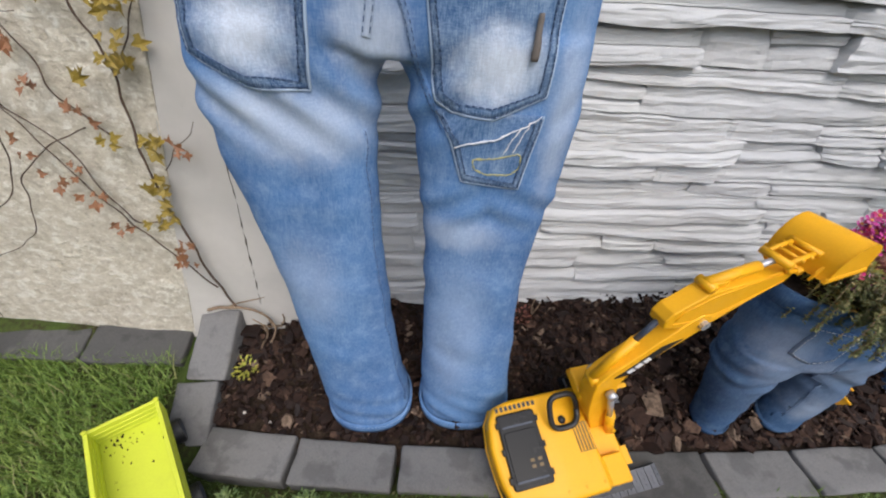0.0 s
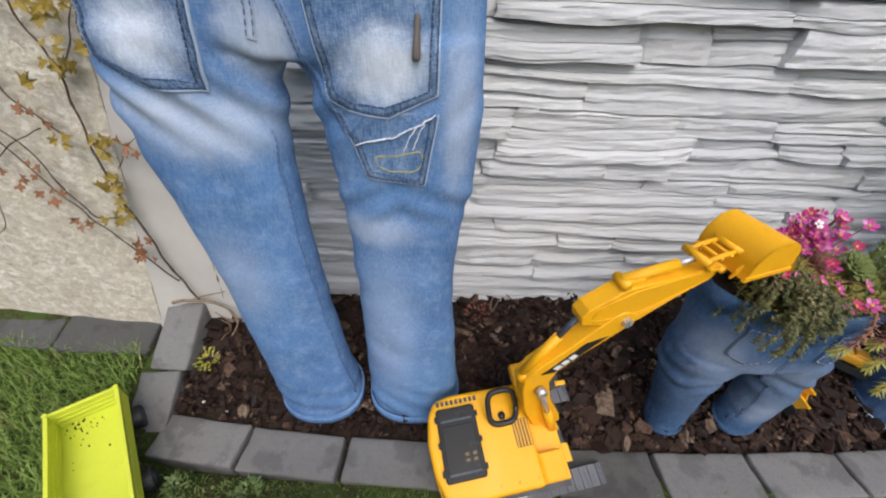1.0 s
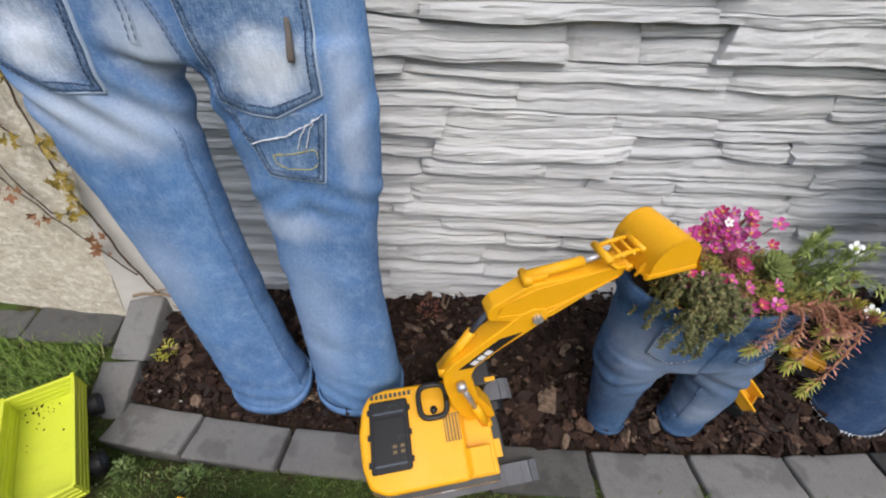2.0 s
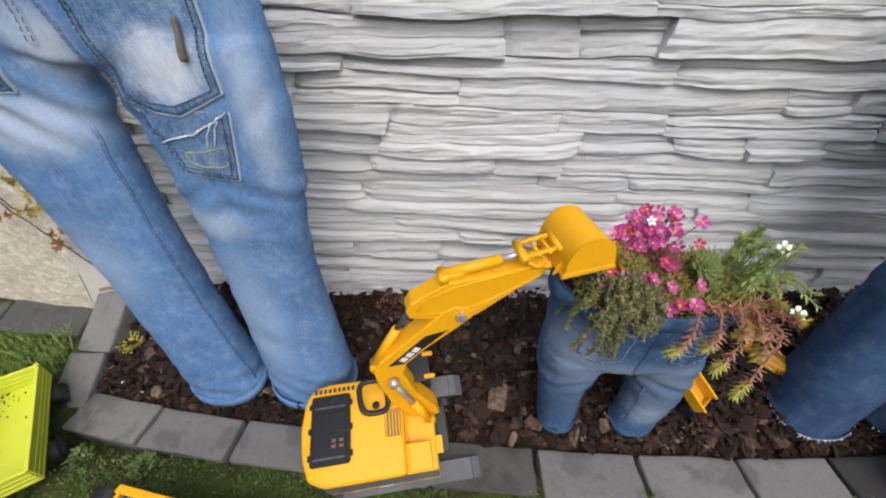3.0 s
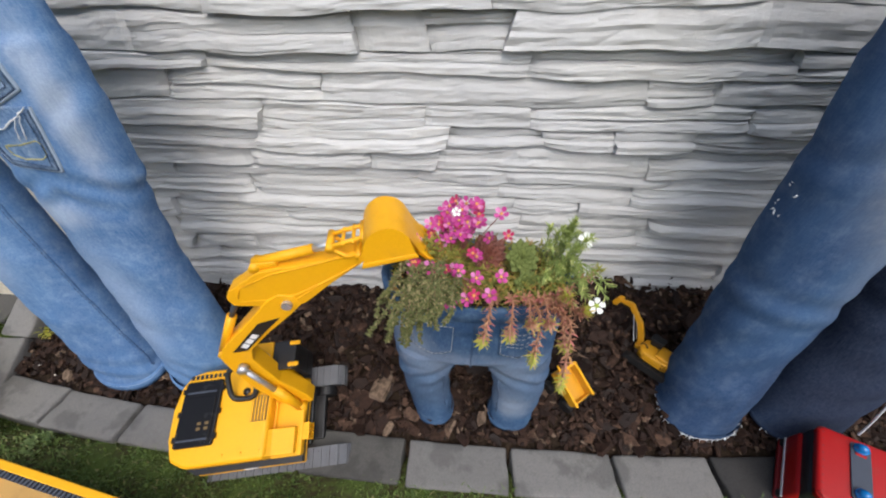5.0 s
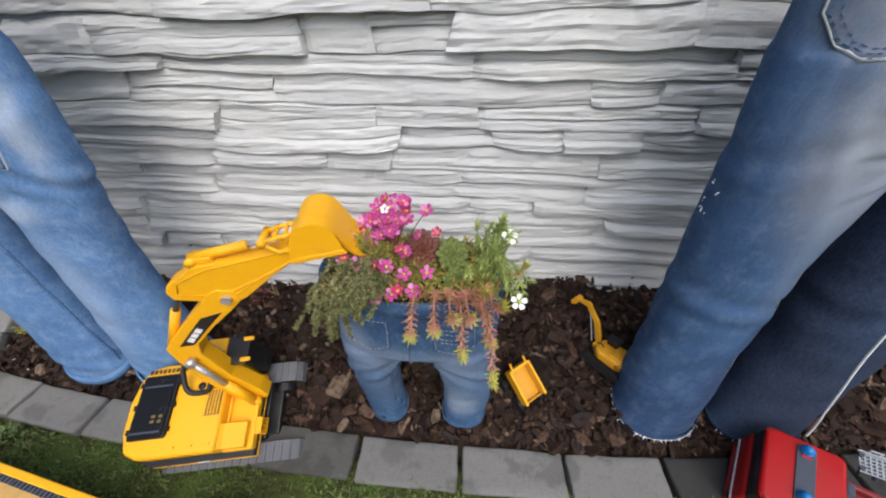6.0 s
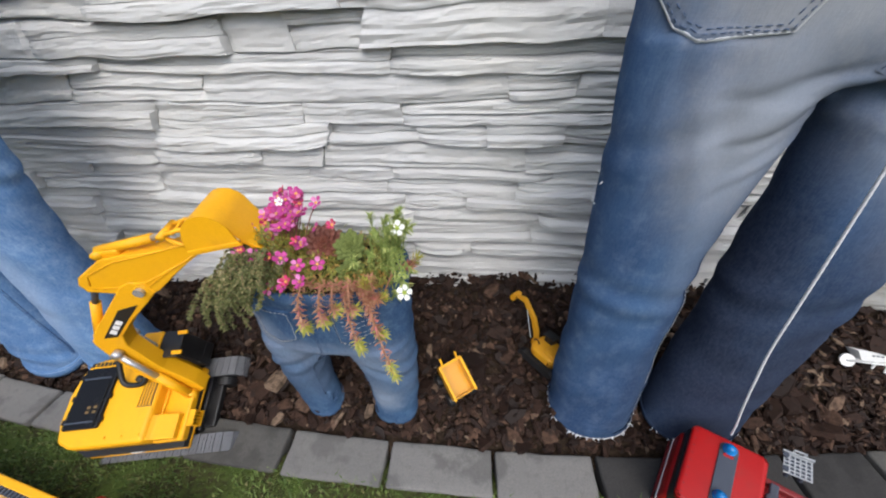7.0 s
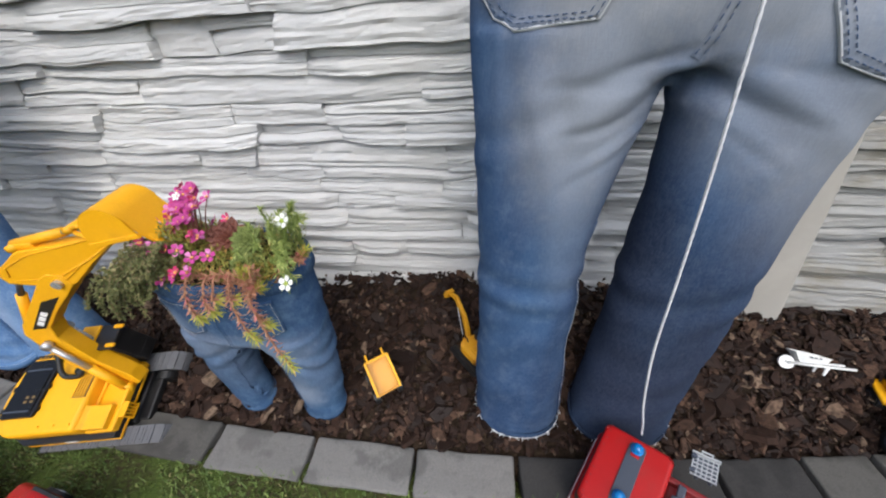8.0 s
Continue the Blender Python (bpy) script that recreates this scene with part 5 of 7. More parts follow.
    for pts in ([(0.045, 0.392), (0.09, 0.388), (0.105, 0.394), (0.125, 0.392), (0.2, 0.424)], [(0.1, 0.382), (0.12, 0.38), (0.16, 0.404), (0.225, 0.437)], [(0.045, 0.40), (0.052, 0.418), (0.1, 0.438), (0.225, 0.456)]):
        arm_part("stick_rib", YELLOW, stick, lambda b, pts=pts: tube(b, [(u, 0.0056, z) for u, z in pts], 0.0011, 6), "", True)
    cyl = arm_part("bucket_cylinder", YELLOW, stick, lambda b: (rod(b, (0.082, 0.020, 0.453), (0.168, 0.020, 0.465), 0.0078, n=16), rod(b, (0.084, 0.007, 0.450), (0.084, 0.033, 0.450), 0.007), box(b, (0.1, 0.020, 0.451), (0.03, 0.018, 0.012), 0.003)), "", True)
    arm_part("piston", SILVER, cyl, lambda b: rod(b, (0.168, 0.020, 0.465), (0.198, 0.020, 0.471), 0.0048, n=12), "", True)
    for y in (0.005, 0.035):
        arm_part("link", YELLOW, stick, lambda b, y=y: tube(b, [(0.194, y, 0.475), (0.218, y, 0.481), (0.246, y, 0.486)], 0.0036), "", True)
        arm_part("lower_link", YELLOW, stick, lambda b, y=y: tube(b, [(0.196, y, 0.472), (0.214, y, 0.456), (0.238, y, 0.458)], 0.0036), "", True)
    for u, z, r in ((0.195, 0.475, 0.0058), (0.243, 0.486, 0.0052), (0.214, 0.480, 0.0026), (0.229, 0.483, 0.0026), (0.232, 0.456, 0.0055)):
        arm_part("pin", YELLOW, stick, lambda b, u=u, z=z, r=r: rod(b, (u, -0.001, z), (u, 0.041, z), r), "", True)
    # bucket: a curved shell between two side plates, the cutting edge drawn out to the teeth
    c0, c1 = -0.024, 0.058
    arc = [(0.276 + 0.036 * math.cos(radians(a)), 0.464 + 0.052 * math.sin(radians(a)) ** 0.8) for a in range(168, 24, -12)]
    side = [(0.2385, 0.457), (0.241, 0.466)] + arc + [(0.3125, 0.468), (0.311, 0.463)]
    back = [(0.2385, 0.457), (0.241, 0.466)] + arc + [(0.319, 0.468), (0.331, 0.454)]

    def shell(b):
        inner = [(0.277 + (u - 0.277) * 0.93, 0.458 + (z - 0.458) * 0.93) for u, z in back]
        for a, c in zip(zip(back, inner), list(zip(back, inner))[1:]):
            (o0, i0), (o1, i1) = a, c
            q = [b.verts.new((p[0], y, p[1])) for y in (c0, c1) for p in (o0, o1, i1, i0)]
            b.faces.new((q[0], q[4], q[5], q[1]))
            b.faces.new((q[3], q[2], q[6], q[7]))
        bmesh.ops.remove_doubles(b, verts=b.verts, dist=0.0002)
        bmesh.ops.recalc_face_normals(b, faces=b.faces[:])

    bucket = arm_part("bucket", YELLOW, stick, shell, "broad yellow bucket with a rounded back", True)
    for y in (c0, c1):
        arm_part("side_plate", YELLOW, bucket, lambda b, y=y: prism(b, side, y - 0.0012, y + 0.0012))
        arm_part("lip", YELLOW, bucket, lambda b, y=y: prism(b, [(0.237, 0.455), (0.239, 0.463), (0.312, 0.470), (0.316, 0.463)], y - 0.0026, y + 0.0026, 0.0008))
    for y in (c0 + 0.012, c1 - 0.012):
        arm_part("ear", YELLOW, bucket, lambda b, y=y: prism(b, [(0.232, 0.452), (0.234, 0.466), (0.248, 0.484), (0.25, 0.468)], y - 0.0015, y + 0.0015))
    for k in range(5):
        arm_part("tooth", YELLOW, bucket, lambda b, k=k: prism(b, [(0.322, 0.4645), (0.333, 0.4545), (0.343, 0.440), (0.331, 0.449)], c0 + 0.003 + 0.0175 * k, c0 + 0.012 + 0.0175 * k, 0.0008))


def wheel(name, parent, c, r, w, axis, tyre=BLACK, hub=None):
    a = Vector(axis).normalized()
    c = Vector(c)

    def draw(b):
        rod(b, c - a * w / 2, c + a * w / 2, r * 0.93, n=24)
        rod(b, c - a * w * 0.36, c + a * w * 0.36, r, n=24)
    ob = simple(name, tyre, parent, draw, "", False)
    if hub:
        simple("rim", hub, ob, lambda b: (rod(b, c - a * w * 0.54, c + a * w * 0.54, r * 0.55, n=18), rod(b, c - a * w * 0.6, c + a * w * 0.6, r * 0.2, n=10)))
    return ob


def trailer():
    """A lime tipping trailer: ribbed walls, a flat floor, two wheels, a drawbar."""
    t = thing("toy_trailer", pose(-0.685, 0.577, -0.012, -4.8, 4.7, -52.1) @ Matrix.Scale(0.613, 4), "lime green plastic toy trailer holding crumbs of soil", "toy trailer", "toys along the bed")
    # local x runs forward from the tailgate, y to its left
    L, W, z0, z1 = 0.40, 0.168, 0.075, 0.156
    simple("floor_panel", LIME, t, lambda b: box(b, (L / 2, 0, z0), (L, W - 0.004, 0.006), 0.001))
    for y in (-W / 2, W / 2):
        s = simple("side_wall", LIME, t, lambda b, y=y: box(b, (L / 2, y, (z0 + z1) / 2), (L, 0.006, z1 - z0), 0.0015))
        simple("rib", LIME, s, lambda b, y=y: [box(b, (L / 2, y, z), (L + 0.002, 0.0105, 0.007), 0.0015) for z in (z0 + 0.01, z0 + 0.03, z0 + 0.05, z1)])
    for x, nm in ((0.0, "tailgate"), (L, "front_wall")):
        s = simple(nm, LIME, t, lambda b, x=x: box(b, (x, 0, (z0 + z1) / 2), (0.006, W, z1 - z0), 0.0015))
        simple("rib", LIME, s, lambda b, x=x: [box(b, (x, 0, z), (0.0105, W + 0.002, 0.006), 0.0015) for z in (z0 + 0.012, z0 + 0.034, z0 + 0.056, z1)])
    for y in (-W / 2, W / 2):
        simple("corner_peg", LIME, t, lambda b, y=y: (rod(b, (0, y, z0), (0, y, z1 + 0.007), 0.005), rod(b, (0, y, z1 + 0.006), (0, y, z1 + 0.009), 0.0065)))
    simple("chassis", BLACK, t, lambda b: (box(b, (0.20, 0, 0.055), (0.36, 0.05, 0.022), 0.003), rod(b, (0.07, -0.085, 0.04), (0.07, 0.085, 0.04), 0.006), rod(b, (0.3, -0.085, 0.04), (0.3, 0.085, 0.04), 0.006), box(b, (0.44, 0, 0.05), (0.12, 0.02, 0.012), 0.002)))
    for x in (0.07, 0.3):
        for y in (-0.098, 0.098):
            wheel("wheel", t, (x, y, 0.041), 0.04, 0.026, (0, 1, 0), BLACK, SLATE)
    rnd = random.Random(8)

    def crumbs(b):
        for _ in range(46):
            x, y = abs(rnd.gauss(0.0, 0.03)) + 0.008, rnd.gauss(-0.05, 0.03)
            if rnd.random() < 0.25:
                x, y = rnd.uniform(0.02, 0.2), rnd.uniform(-0.07, 0.07)
            if abs(y) < 0.078:
                bmesh.ops.create_icosphere(b, subdivisions=1, radius=rnd.uniform(0.0012, 0.0034), matrix=Matrix.Translation((x, y, z0 + 0.004)) @ Matrix.Diagonal((1.3, 0.9, 0.6, 1)))
    tagged(simple("soil_crumbs", SOIL, None, crumbs), "scattered dark soil crumbs on the trailer floor", "soil", kind="stuff").matrix_basis = t.matrix_basis


def dump_truck():
    """A yellow tipper, whose bed is seen from above at the edge of the lawn."""
    t = thing("toy_dump_truck", pose(-0.276, 0.391, -0.01, 0, 0, -8.5), "yellow toy dump truck with a tan bed", "toy truck", "toys along the bed")
    L, W, z0, z1 = 0.44, 0.15, 0.06, 0.085
    simple("bed_floor", TAN, t, lambda b: (box(b, (L / 2, -W / 2, z0), (L, W, 0.006), 0.001)), "tan bed floor")
    for y in (0.0, -W):
        s = simple("rail", YELLOW, t, lambda b, y=y: (box(b, (L / 2, y, (z0 + z1) / 2), (L, 0.006, z1 - z0), 0.0015), box(b, (L / 2, y, z1), (L + 0.012, 0.013, 0.008), 0.002)))
        simple("rail_rib", SLATE, s, lambda b, y=y: [box(b, (0.012 + 0.0095 * k, y + (-0.010 if y == 0 else 0.010), z1 - 0.008), (0.005, 0.014, 0.016), 0.001) for k in range(44)], "dark blue ribbed strip")
    for x in (0.0, L):
        simple("end_wall", YELLOW, t, lambda b, x=x: box(b, (x, -W / 2, (z0 + z1) / 2), (0.006, W, z1 - z0), 0.0015))
    simple("winch", SLATE, t, lambda b: (box(b, (0.10, -0.06, z0 + 0.012), (0.05, 0.03, 0.02), 0.003), rod(b, (0.06, -0.05, z0 + 0.02), (0.085, -0.05, z0 + 0.02), 0.002)), "slate blue latch block")
    simple("winch_cover", LIGHT_GREY, t, lambda b: box(b, (0.105, -0.062, z0 + 0.024), (0.042, 0.024, 0.004), 0.001))
    simple("chassis", BLACK, t, lambda b: box(b, (L / 2 - 0.05, -W / 2, 0.045), (L + 0.06, 0.07, 0.02), 0.003))
    simple("cab", AMBER, t, lambda b: box(b, (-0.055, -W / 2 - 0.02, 0.06), (0.075, 0.12, 0.07), 0.01, 3), "amber cab", True)
    for x in (-0.05, 0.07, 0.36):
        for y in (-0.012, -W + 0.012):
            wheel("wheel", t, (x, y, 0.031), 0.03, 0.022, (0, 1, 0), BLACK, YELLOW)


def fire_engine():
    """A red fire engine: the cab roof with two blue beacons, dark screen, ladder deck behind."""
    stand = pose(1.293, 0.516, 0.115, -7.7, 8.7, 147) @ Matrix.Diagonal((0.84, 0.84, 0.76, 1)) @ Matrix.Translation((0, 0, -0.18))
    t = thing("toy_fire_engine", stand, "shiny red plastic toy fire engine with blue beacons", "toy fire engine", "toys along the bed")
    # local x runs forward, y to its left, which is towards the lawn
    cab = simple("cab", RED, t, lambda b: (box(b, (0.002, 0.056, 0.105), (0.116, 0.150, 0.09), 0.012, 4)), "red cab with a flat roof", True)
    roof = simple("roof", RED, cab, lambda b: (plate(b, rounded(-0.060, 0.064, -0.024, 0.136, 0.012), 0.150, 0.176, 0.007, 4)), "", True)
    for k in range(9):
        simple("roof_groove", DEEP_RED, roof, lambda b, k=k: box(b, (0.055, -0.010 + 0.0165 * k, 0.1762), (0.004, 0.0022, 0.0012), 0.0004), "moulded nick along the roof edge")
    simple("roof_strip", SLATE, cab, lambda b: plate(b, rounded(-0.015, 0.015, -0.012, 0.112, 0.008), 0.176, 0.1795, 0.001), "dark strip between the beacons")
    for y in (0.0, 0.097):
        lamp = simple("beacon", BLUE_LAMP, cab, lambda b, y=y: (rod(b, (0, y, 0.178), (0, y, 0.186), 0.0115, n=18), ball(b, (0, y, 0.186), 0.0100, (1, 1, 1.2))), "clear blue beacon", True)
        simple("beacon_foot", RED, lamp, lambda b, y=y: box(b, (0, y + 0.013, 0.180), (0.016, 0.006, 0.003), 0.001))
    simple("windscreen", BLACK, cab, lambda b: prism(b, [(0.05, 0.14), (0.059, 0.166), (0.068, 0.150), (0.074, 0.10), (0.05, 0.10)], -0.017, 0.130, 0.003), "black windscreen", True)
    nose = simple("nose", RED, cab, lambda b: prism(b, [(0.066, 0.128), (0.077, 0.116), (0.083, 0.07), (0.083, 0.03), (0.05, 0.03)], -0.017, 0.130, 0.006, 3), "red rounded front", True)
    simple("front_trim", WHITE, nose, lambda b: prism(b, [(0.0815, 0.066), (0.0818, 0.059), (0.0850, 0.059), (0.0847, 0.066)], -0.015, 0.128), "thin white trim line")
    simple("bumper", DEEP_RED, nose, lambda b: box(b, (0.084, 0.056, 0.036), (0.012, 0.146, 0.016), 0.004), "dark red front bumper")
    deck = simple("rear_body", DEEP_RED, t, lambda b: (box(b, (-0.102, 0.056, 0.06), (0.084, 0.140, 0.06), 0.006), [box(b, (-0.102, y, 0.098), (0.084, 0.012, 0.024), 0.003) for y in (-0.008, 0.120)], box(b, (-0.140, 0.056, 0.098), (0.010, 0.124, 0.024), 0.003)), "dark red rear body")
    simple("turntable", SLATE, deck, lambda b: (rod(b, (-0.098, 0.062, 0.088), (-0.098, 0.062, 0.104), 0.030, n=24), box(b, (-0.084, 0.052, 0.116), (0.026, 0.060, 0.030), 0.004), box(b, (-0.084, 0.014, 0.114), (0.014, 0.040, 0.012), 0.003)), "slate blue turntable")
    m = pose(-0.104, -0.044, 0.154, -6, 6, 4) @ Matrix.Scale(0.88, 4)
    basket = simple("basket", SLATE, t, lambda b: (box(b, (0, 0, -0.003), (0.046, 0.044, 0.0015), m=m), [rod(b, m @ Vector((x, 0.0, -0.003)), m @ Vector((x, 0.012, -0.050)), 0.004) for x in (-0.012, 0.012)]), "grey grid plate over a dark tray")
    for k in range(6):
        simple("grid_bar", LIGHT_GREY, basket, lambda b, k=k: box(b, (0, -0.0205 + 0.0082 * k, 0), (0.046, 0.0022, 0.003), m=m))
        simple("grid_bar", LIGHT_GREY, basket, lambda b, k=k: box(b, (-0.0215 + 0.0086 * k, 0, 0.0003), (0.0022, 0.044, 0.003), m=m))
    simple("basket_rail", LIGHT_GREY, basket, lambda b: (box(b, (0, -0.024, 0.005), (0.050, 0.003, 0.012), m=m), [box(b, (s, -0.027, 0.014), (0.003, 0.003, 0.016), m=m) for s in (0.008, -0.010)], box(b, (-0.001, -0.027, 0.021), (0.021, 0.003, 0.003), m=m)))
    for kx, ky in ((0.020, -0.016), (0.020, 0.014)):
        simple("basket_knob", SLATE, basket, lambda b, kx=kx, ky=ky: rod(b, m @ Vector((kx, ky, 0)), m @ Vector((kx, ky, 0.010)), 0.0045))
    for x in (0.055, -0.10):
        for y in (-0.008, 0.118):
            wheel("wheel", t, (x, y, 0.036), 0.034, 0.020, (0, 1, 0), BLACK, LIGHT_GREY)


def red_car():
    t = thing("toy_car", pose(0.305, 0.280, -0.018, 0, 0, -8), "shiny red toy car on the lawn", "toy car", "toys along the bed")
    body = simple("body", RED, t, lambda b: (prism(b, [(-0.13, 0.03), (-0.13, 0.075), (-0.08, 0.085), (-0.05, 0.115), (0.04, 0.115), (0.075, 0.085), (0.125, 0.07), (0.13, 0.03)], -0.055, 0.055, 0.012, 3)), "", True)
    simple("window", BLACK, body, lambda b: prism(b, [(-0.074, 0.088), (-0.046, 0.112), (0.036, 0.112), (0.066, 0.088)], -0.0555, 0.0555, 0.001))
    for x in (-0.08, 0.08):
        for y in (-0.052, 0.052):
            wheel("wheel", t, (x, y, 0.026), 0.026, 0.018, (0, 1, 0), BLACK, SILVER)


def tipper_cart():
    """A little orange-yellow dump body with two prongs, tipped towards the lawn."""
    t = thing("toy_tipper", pose(0.815, 0.622, bed_height(0.815, 0.622) + 0.002, 0, 0, -52), "small orange-yellow toy tipper in the mulch", "toy truck", "toys along the bed")
    m = pose(0, 0, 0.044, 0, 32, 0)
    L, W, H = 0.072, 0.05, 0.024
    tray = simple("tray", AMBER, t, lambda b: (box(b, (0, 0, 0), (L, W, 0.003), m=m), [box(b, (0, s * W / 2, H / 2), (L, 0.003, H), 0.0008, m=m) for s in (-1, 1)], box(b, (-L / 2, 0, H / 2), (0.003, W, H), 0.0008, m=m), box(b, (L / 2, 0, H * 0.28), (0.003, W, H * 0.56), 0.0008, m=m)), "open orange-yellow tray")
    simple("tray_rim", YELLOW, tray, lambda b: ([box(b, (0, s * W / 2, H), (L + 0.002, 0.005, 0.003), m=m) for s in (-1, 1)], box(b, (-L / 2, 0, H), (0.005, W, 0.003), m=m)))
    for s in (-1, 1):
        simple("prong", YELLOW, t, lambda b, s=s: rod(b, m @ Vector((-L / 2, s * 0.018, H)), m @ Vector((-L / 2 - 0.016, s * 0.018, H + 0.004)), 0.0022))
    simple("chassis", BLACK, t, lambda b: (box(b, (-0.008, 0, 0.012), (0.066, 0.028, 0.010), 0.002), box(b, (-0.03, 0, 0.03), (0.02, 0.036, 0.03), 0.003)))
    for x in (-0.028, 0.022):
        for y in (-0.026, 0.026):
            wheel("wheel", t, (x, y, 0.014), 0.015, 0.012, (0, 1, 0))


def mini_digger():
    t = thing("toy_digger", pose(0.999, 0.705, bed_height(0.999, 0.70) + 0.002, 8, 4, 133) @ Matrix.Scale(0.8, 4), "small yellow toy digger on black tracks", "toy excavator", "toys along the bed")
    for y in (-0.034, 0.034):
        simple("track", BLACK, t, lambda b, y=y: prism(b, [(x * 0.058 - 0.02 + s * 0.0, 0.011 + 0.011 * math.sin(a)) for x, a, s in [(1.0 * math.cos(a) * 0.3 + (0.7 if math.cos(a) > 0 else -0.7), a, 0) for a in np.linspace(-math.pi / 2, 1.5 * math.pi, 19)[:-1]]], y - 0.010, y + 0.010), "black toy track")
    house = simple("house", AMBER, t, lambda b: (plate(b, rounded(-0.074, 0.014, -0.036, 0.036, 0.022), 0.026, 0.054, 0.006, 3), plate(b, rounded(-0.006, 0.03, -0.018, 0.006, 0.004), 0.026, 0.040, 0.002)), "", True)
    simple("engine_cover", AMBER, house, lambda b: box(b, (-0.046, 0.004, 0.055), (0.036, 0.042, 0.010), 0.004, 3), "", True)
    cab = simple("cab", BLACK, house, lambda b: box(b, (-0.014, -0.022, 0.056), (0.03, 0.022, 0.034), 0.004), "black cab")
    simple("cab_roof", BLACK, cab, lambda b: plate(b, rounded(-0.032, 0.004, -0.036, -0.008, 0.004), 0.073, 0.077, 0.001))
    simple("window", LIGHT_GREY, cab, lambda b: box(b, (-0.014, -0.0335, 0.060), (0.02, 0.001, 0.014)), "pale cab window")
    simple("handle", BLACK, house, lambda b: tube(b, [(0.006 + 0.009 * math.cos(a), 0.012, 0.054 + 0.009 * math.sin(a)) for a in np.linspace(0, math.pi, 9)], 0.0018, 6), "black loop handle", True)
    arm = simple("boom", AMBER, t, lambda b: prism(b, [(0.010, 0.028), (0.024, 0.030), (0.034, 0.062), (0.050, 0.098), (0.082, 0.132), (0.082, 0.144), (0.074, 0.142), (0.038, 0.106), (0.022, 0.072)], -0.013, -0.003, 0.001))
    simple("stick", AMBER, arm, lambda b: prism(b, [(0.072, 0.136), (0.074, 0.146), (0.084, 0.150), (0.116, 0.142), (0.118, 0.134), (0.084, 0.134)], -0.012, -0.004, 0.001))
    simple("bucket", AMBER, arm, lambda b: prism(b, [(0.108, 0.146), (0.122, 0.146), (0.132, 0.128), (0.126, 0.118), (0.116, 0.122), (0.112, 0.134)], -0.020, 0.004, 0.001))
    for y in (-0.016, 0.0):
        simple("piston", LIGHT_GREY, arm, lambda b, y=y: rod(b, (0.036, y, 0.040), (0.066, y, 0.122), 0.0014))


def wheelbarrow():
    z = bed_height(1.65, 0.74)
    t = thing("toy_wheelbarrow", pose(1.662, 0.742, z + 0.019, -40, -2, -8) @ Matrix.Scale(0.70, 4), "small white toy wheelbarrow on the mulch", "toy wheelbarrow", "toys along the bed")
    simple("wheel", WHITE, t, lambda b: (rod(b, (0, -0.003, 0.02), (0, 0.003, 0.02), 0.02, n=28), rod(b, (0, -0.006, 0.02), (0, 0.006, 0.02), 0.005, n=12)), "white disc wheel")
    for s in (-1, 1):
        simple("handle", WHITE, t, lambda b, s=s: tube(b, [(0.0, s * 0.008, 0.02), (0.06, s * 0.018, 0.024), (0.15, s * 0.02, 0.03)], [0.003, 0.0035, 0.0035], 8), "", True)
        simple("leg", WHITE, t, lambda b, s=s: (rod(b, (0.085, s * 0.019, 0.026), (0.078, s * 0.02, 0.0), 0.0032), rod(b, (0.092, s * 0.019, 0.026), (0.08, s * 0.02, 0.004), 0.0025)))
    tray = simple("tray", WHITE, t, lambda b: (loft(b, [[(0.025, -0.014, 0.028), (0.085, -0.014, 0.03), (0.085, 0.014, 0.03), (0.025, 0.014, 0.028)], [(0.008, -0.022, 0.058), (0.094, -0.022, 0.05), (0.094, 0.022, 0.05), (0.008, 0.022, 0.058)],
           [(0.011, -0.02, 0.058), (0.092, -0.02, 0.05), (0.092, 0.02, 0.05), (0.011, 0.02, 0.058)], [(0.027, -0.012, 0.032), (0.083, -0.012, 0.034), (0.083, 0.012, 0.034), (0.027, 0.012, 0.032)]])), "white flared tray")
    simple("tray_mark", SLATE, tray, lambda b: [box(b, (0.045 + 0.011 * k, -0.0225, 0.046), (0.007, 0.001, 0.004), m=Matrix.Translation((0.05, -0.02, 0.046)) @ Matrix.Rotation(radians(-20), 4, "X") @ Matrix.Translation((-0.05, 0.0195, -0.046))) for k in range(3)])


def loader():
    t = thing("toy_loader", pose(1.868, 0.665, bed_height(1.868, 0.66) + 0.001, 0, 0, 75) @ Matrix.Scale(0.9, 4), "yellow toy lorry with black wheels on the mulch", "toy truck", "toys along the bed")
    simple("chassis", BLACK, t, lambda b: box(b, (0.0, 0, 0.04), (0.2, 0.05, 0.016), 0.003))
    cab = simple("cab", YELLOW, t, lambda b: (box(b, (0.055, 0, 0.07), (0.06, 0.09, 0.055), 0.008, 3), box(b, (0.05, 0.055, 0.06), (0.07, 0.018, 0.008), 0.003)), "yellow cab", True)
    simple("window", BLACK, cab, lambda b: box(b, (0.07, 0, 0.083), (0.034, 0.0915, 0.02), 0.002))
    simple("tray", YELLOW, t, lambda b: (box(b, (-0.04, 0, 0.055), (0.11, 0.095, 0.006), 0.001), [box(b, (-0.04, s * 0.046, 0.072), (0.11, 0.004, 0.034), 0.001) for s in (-1, 1)], box(b, (-0.095, 0, 0.072), (0.004, 0.095, 0.034), 0.001)))
    for x in (-0.055, 0.055):
        for y in (-0.05, 0.05):
            wheel("wheel", t, (x, y, 0.028), 0.028, 0.02, (0, 1, 0), BLACK, SLATE)


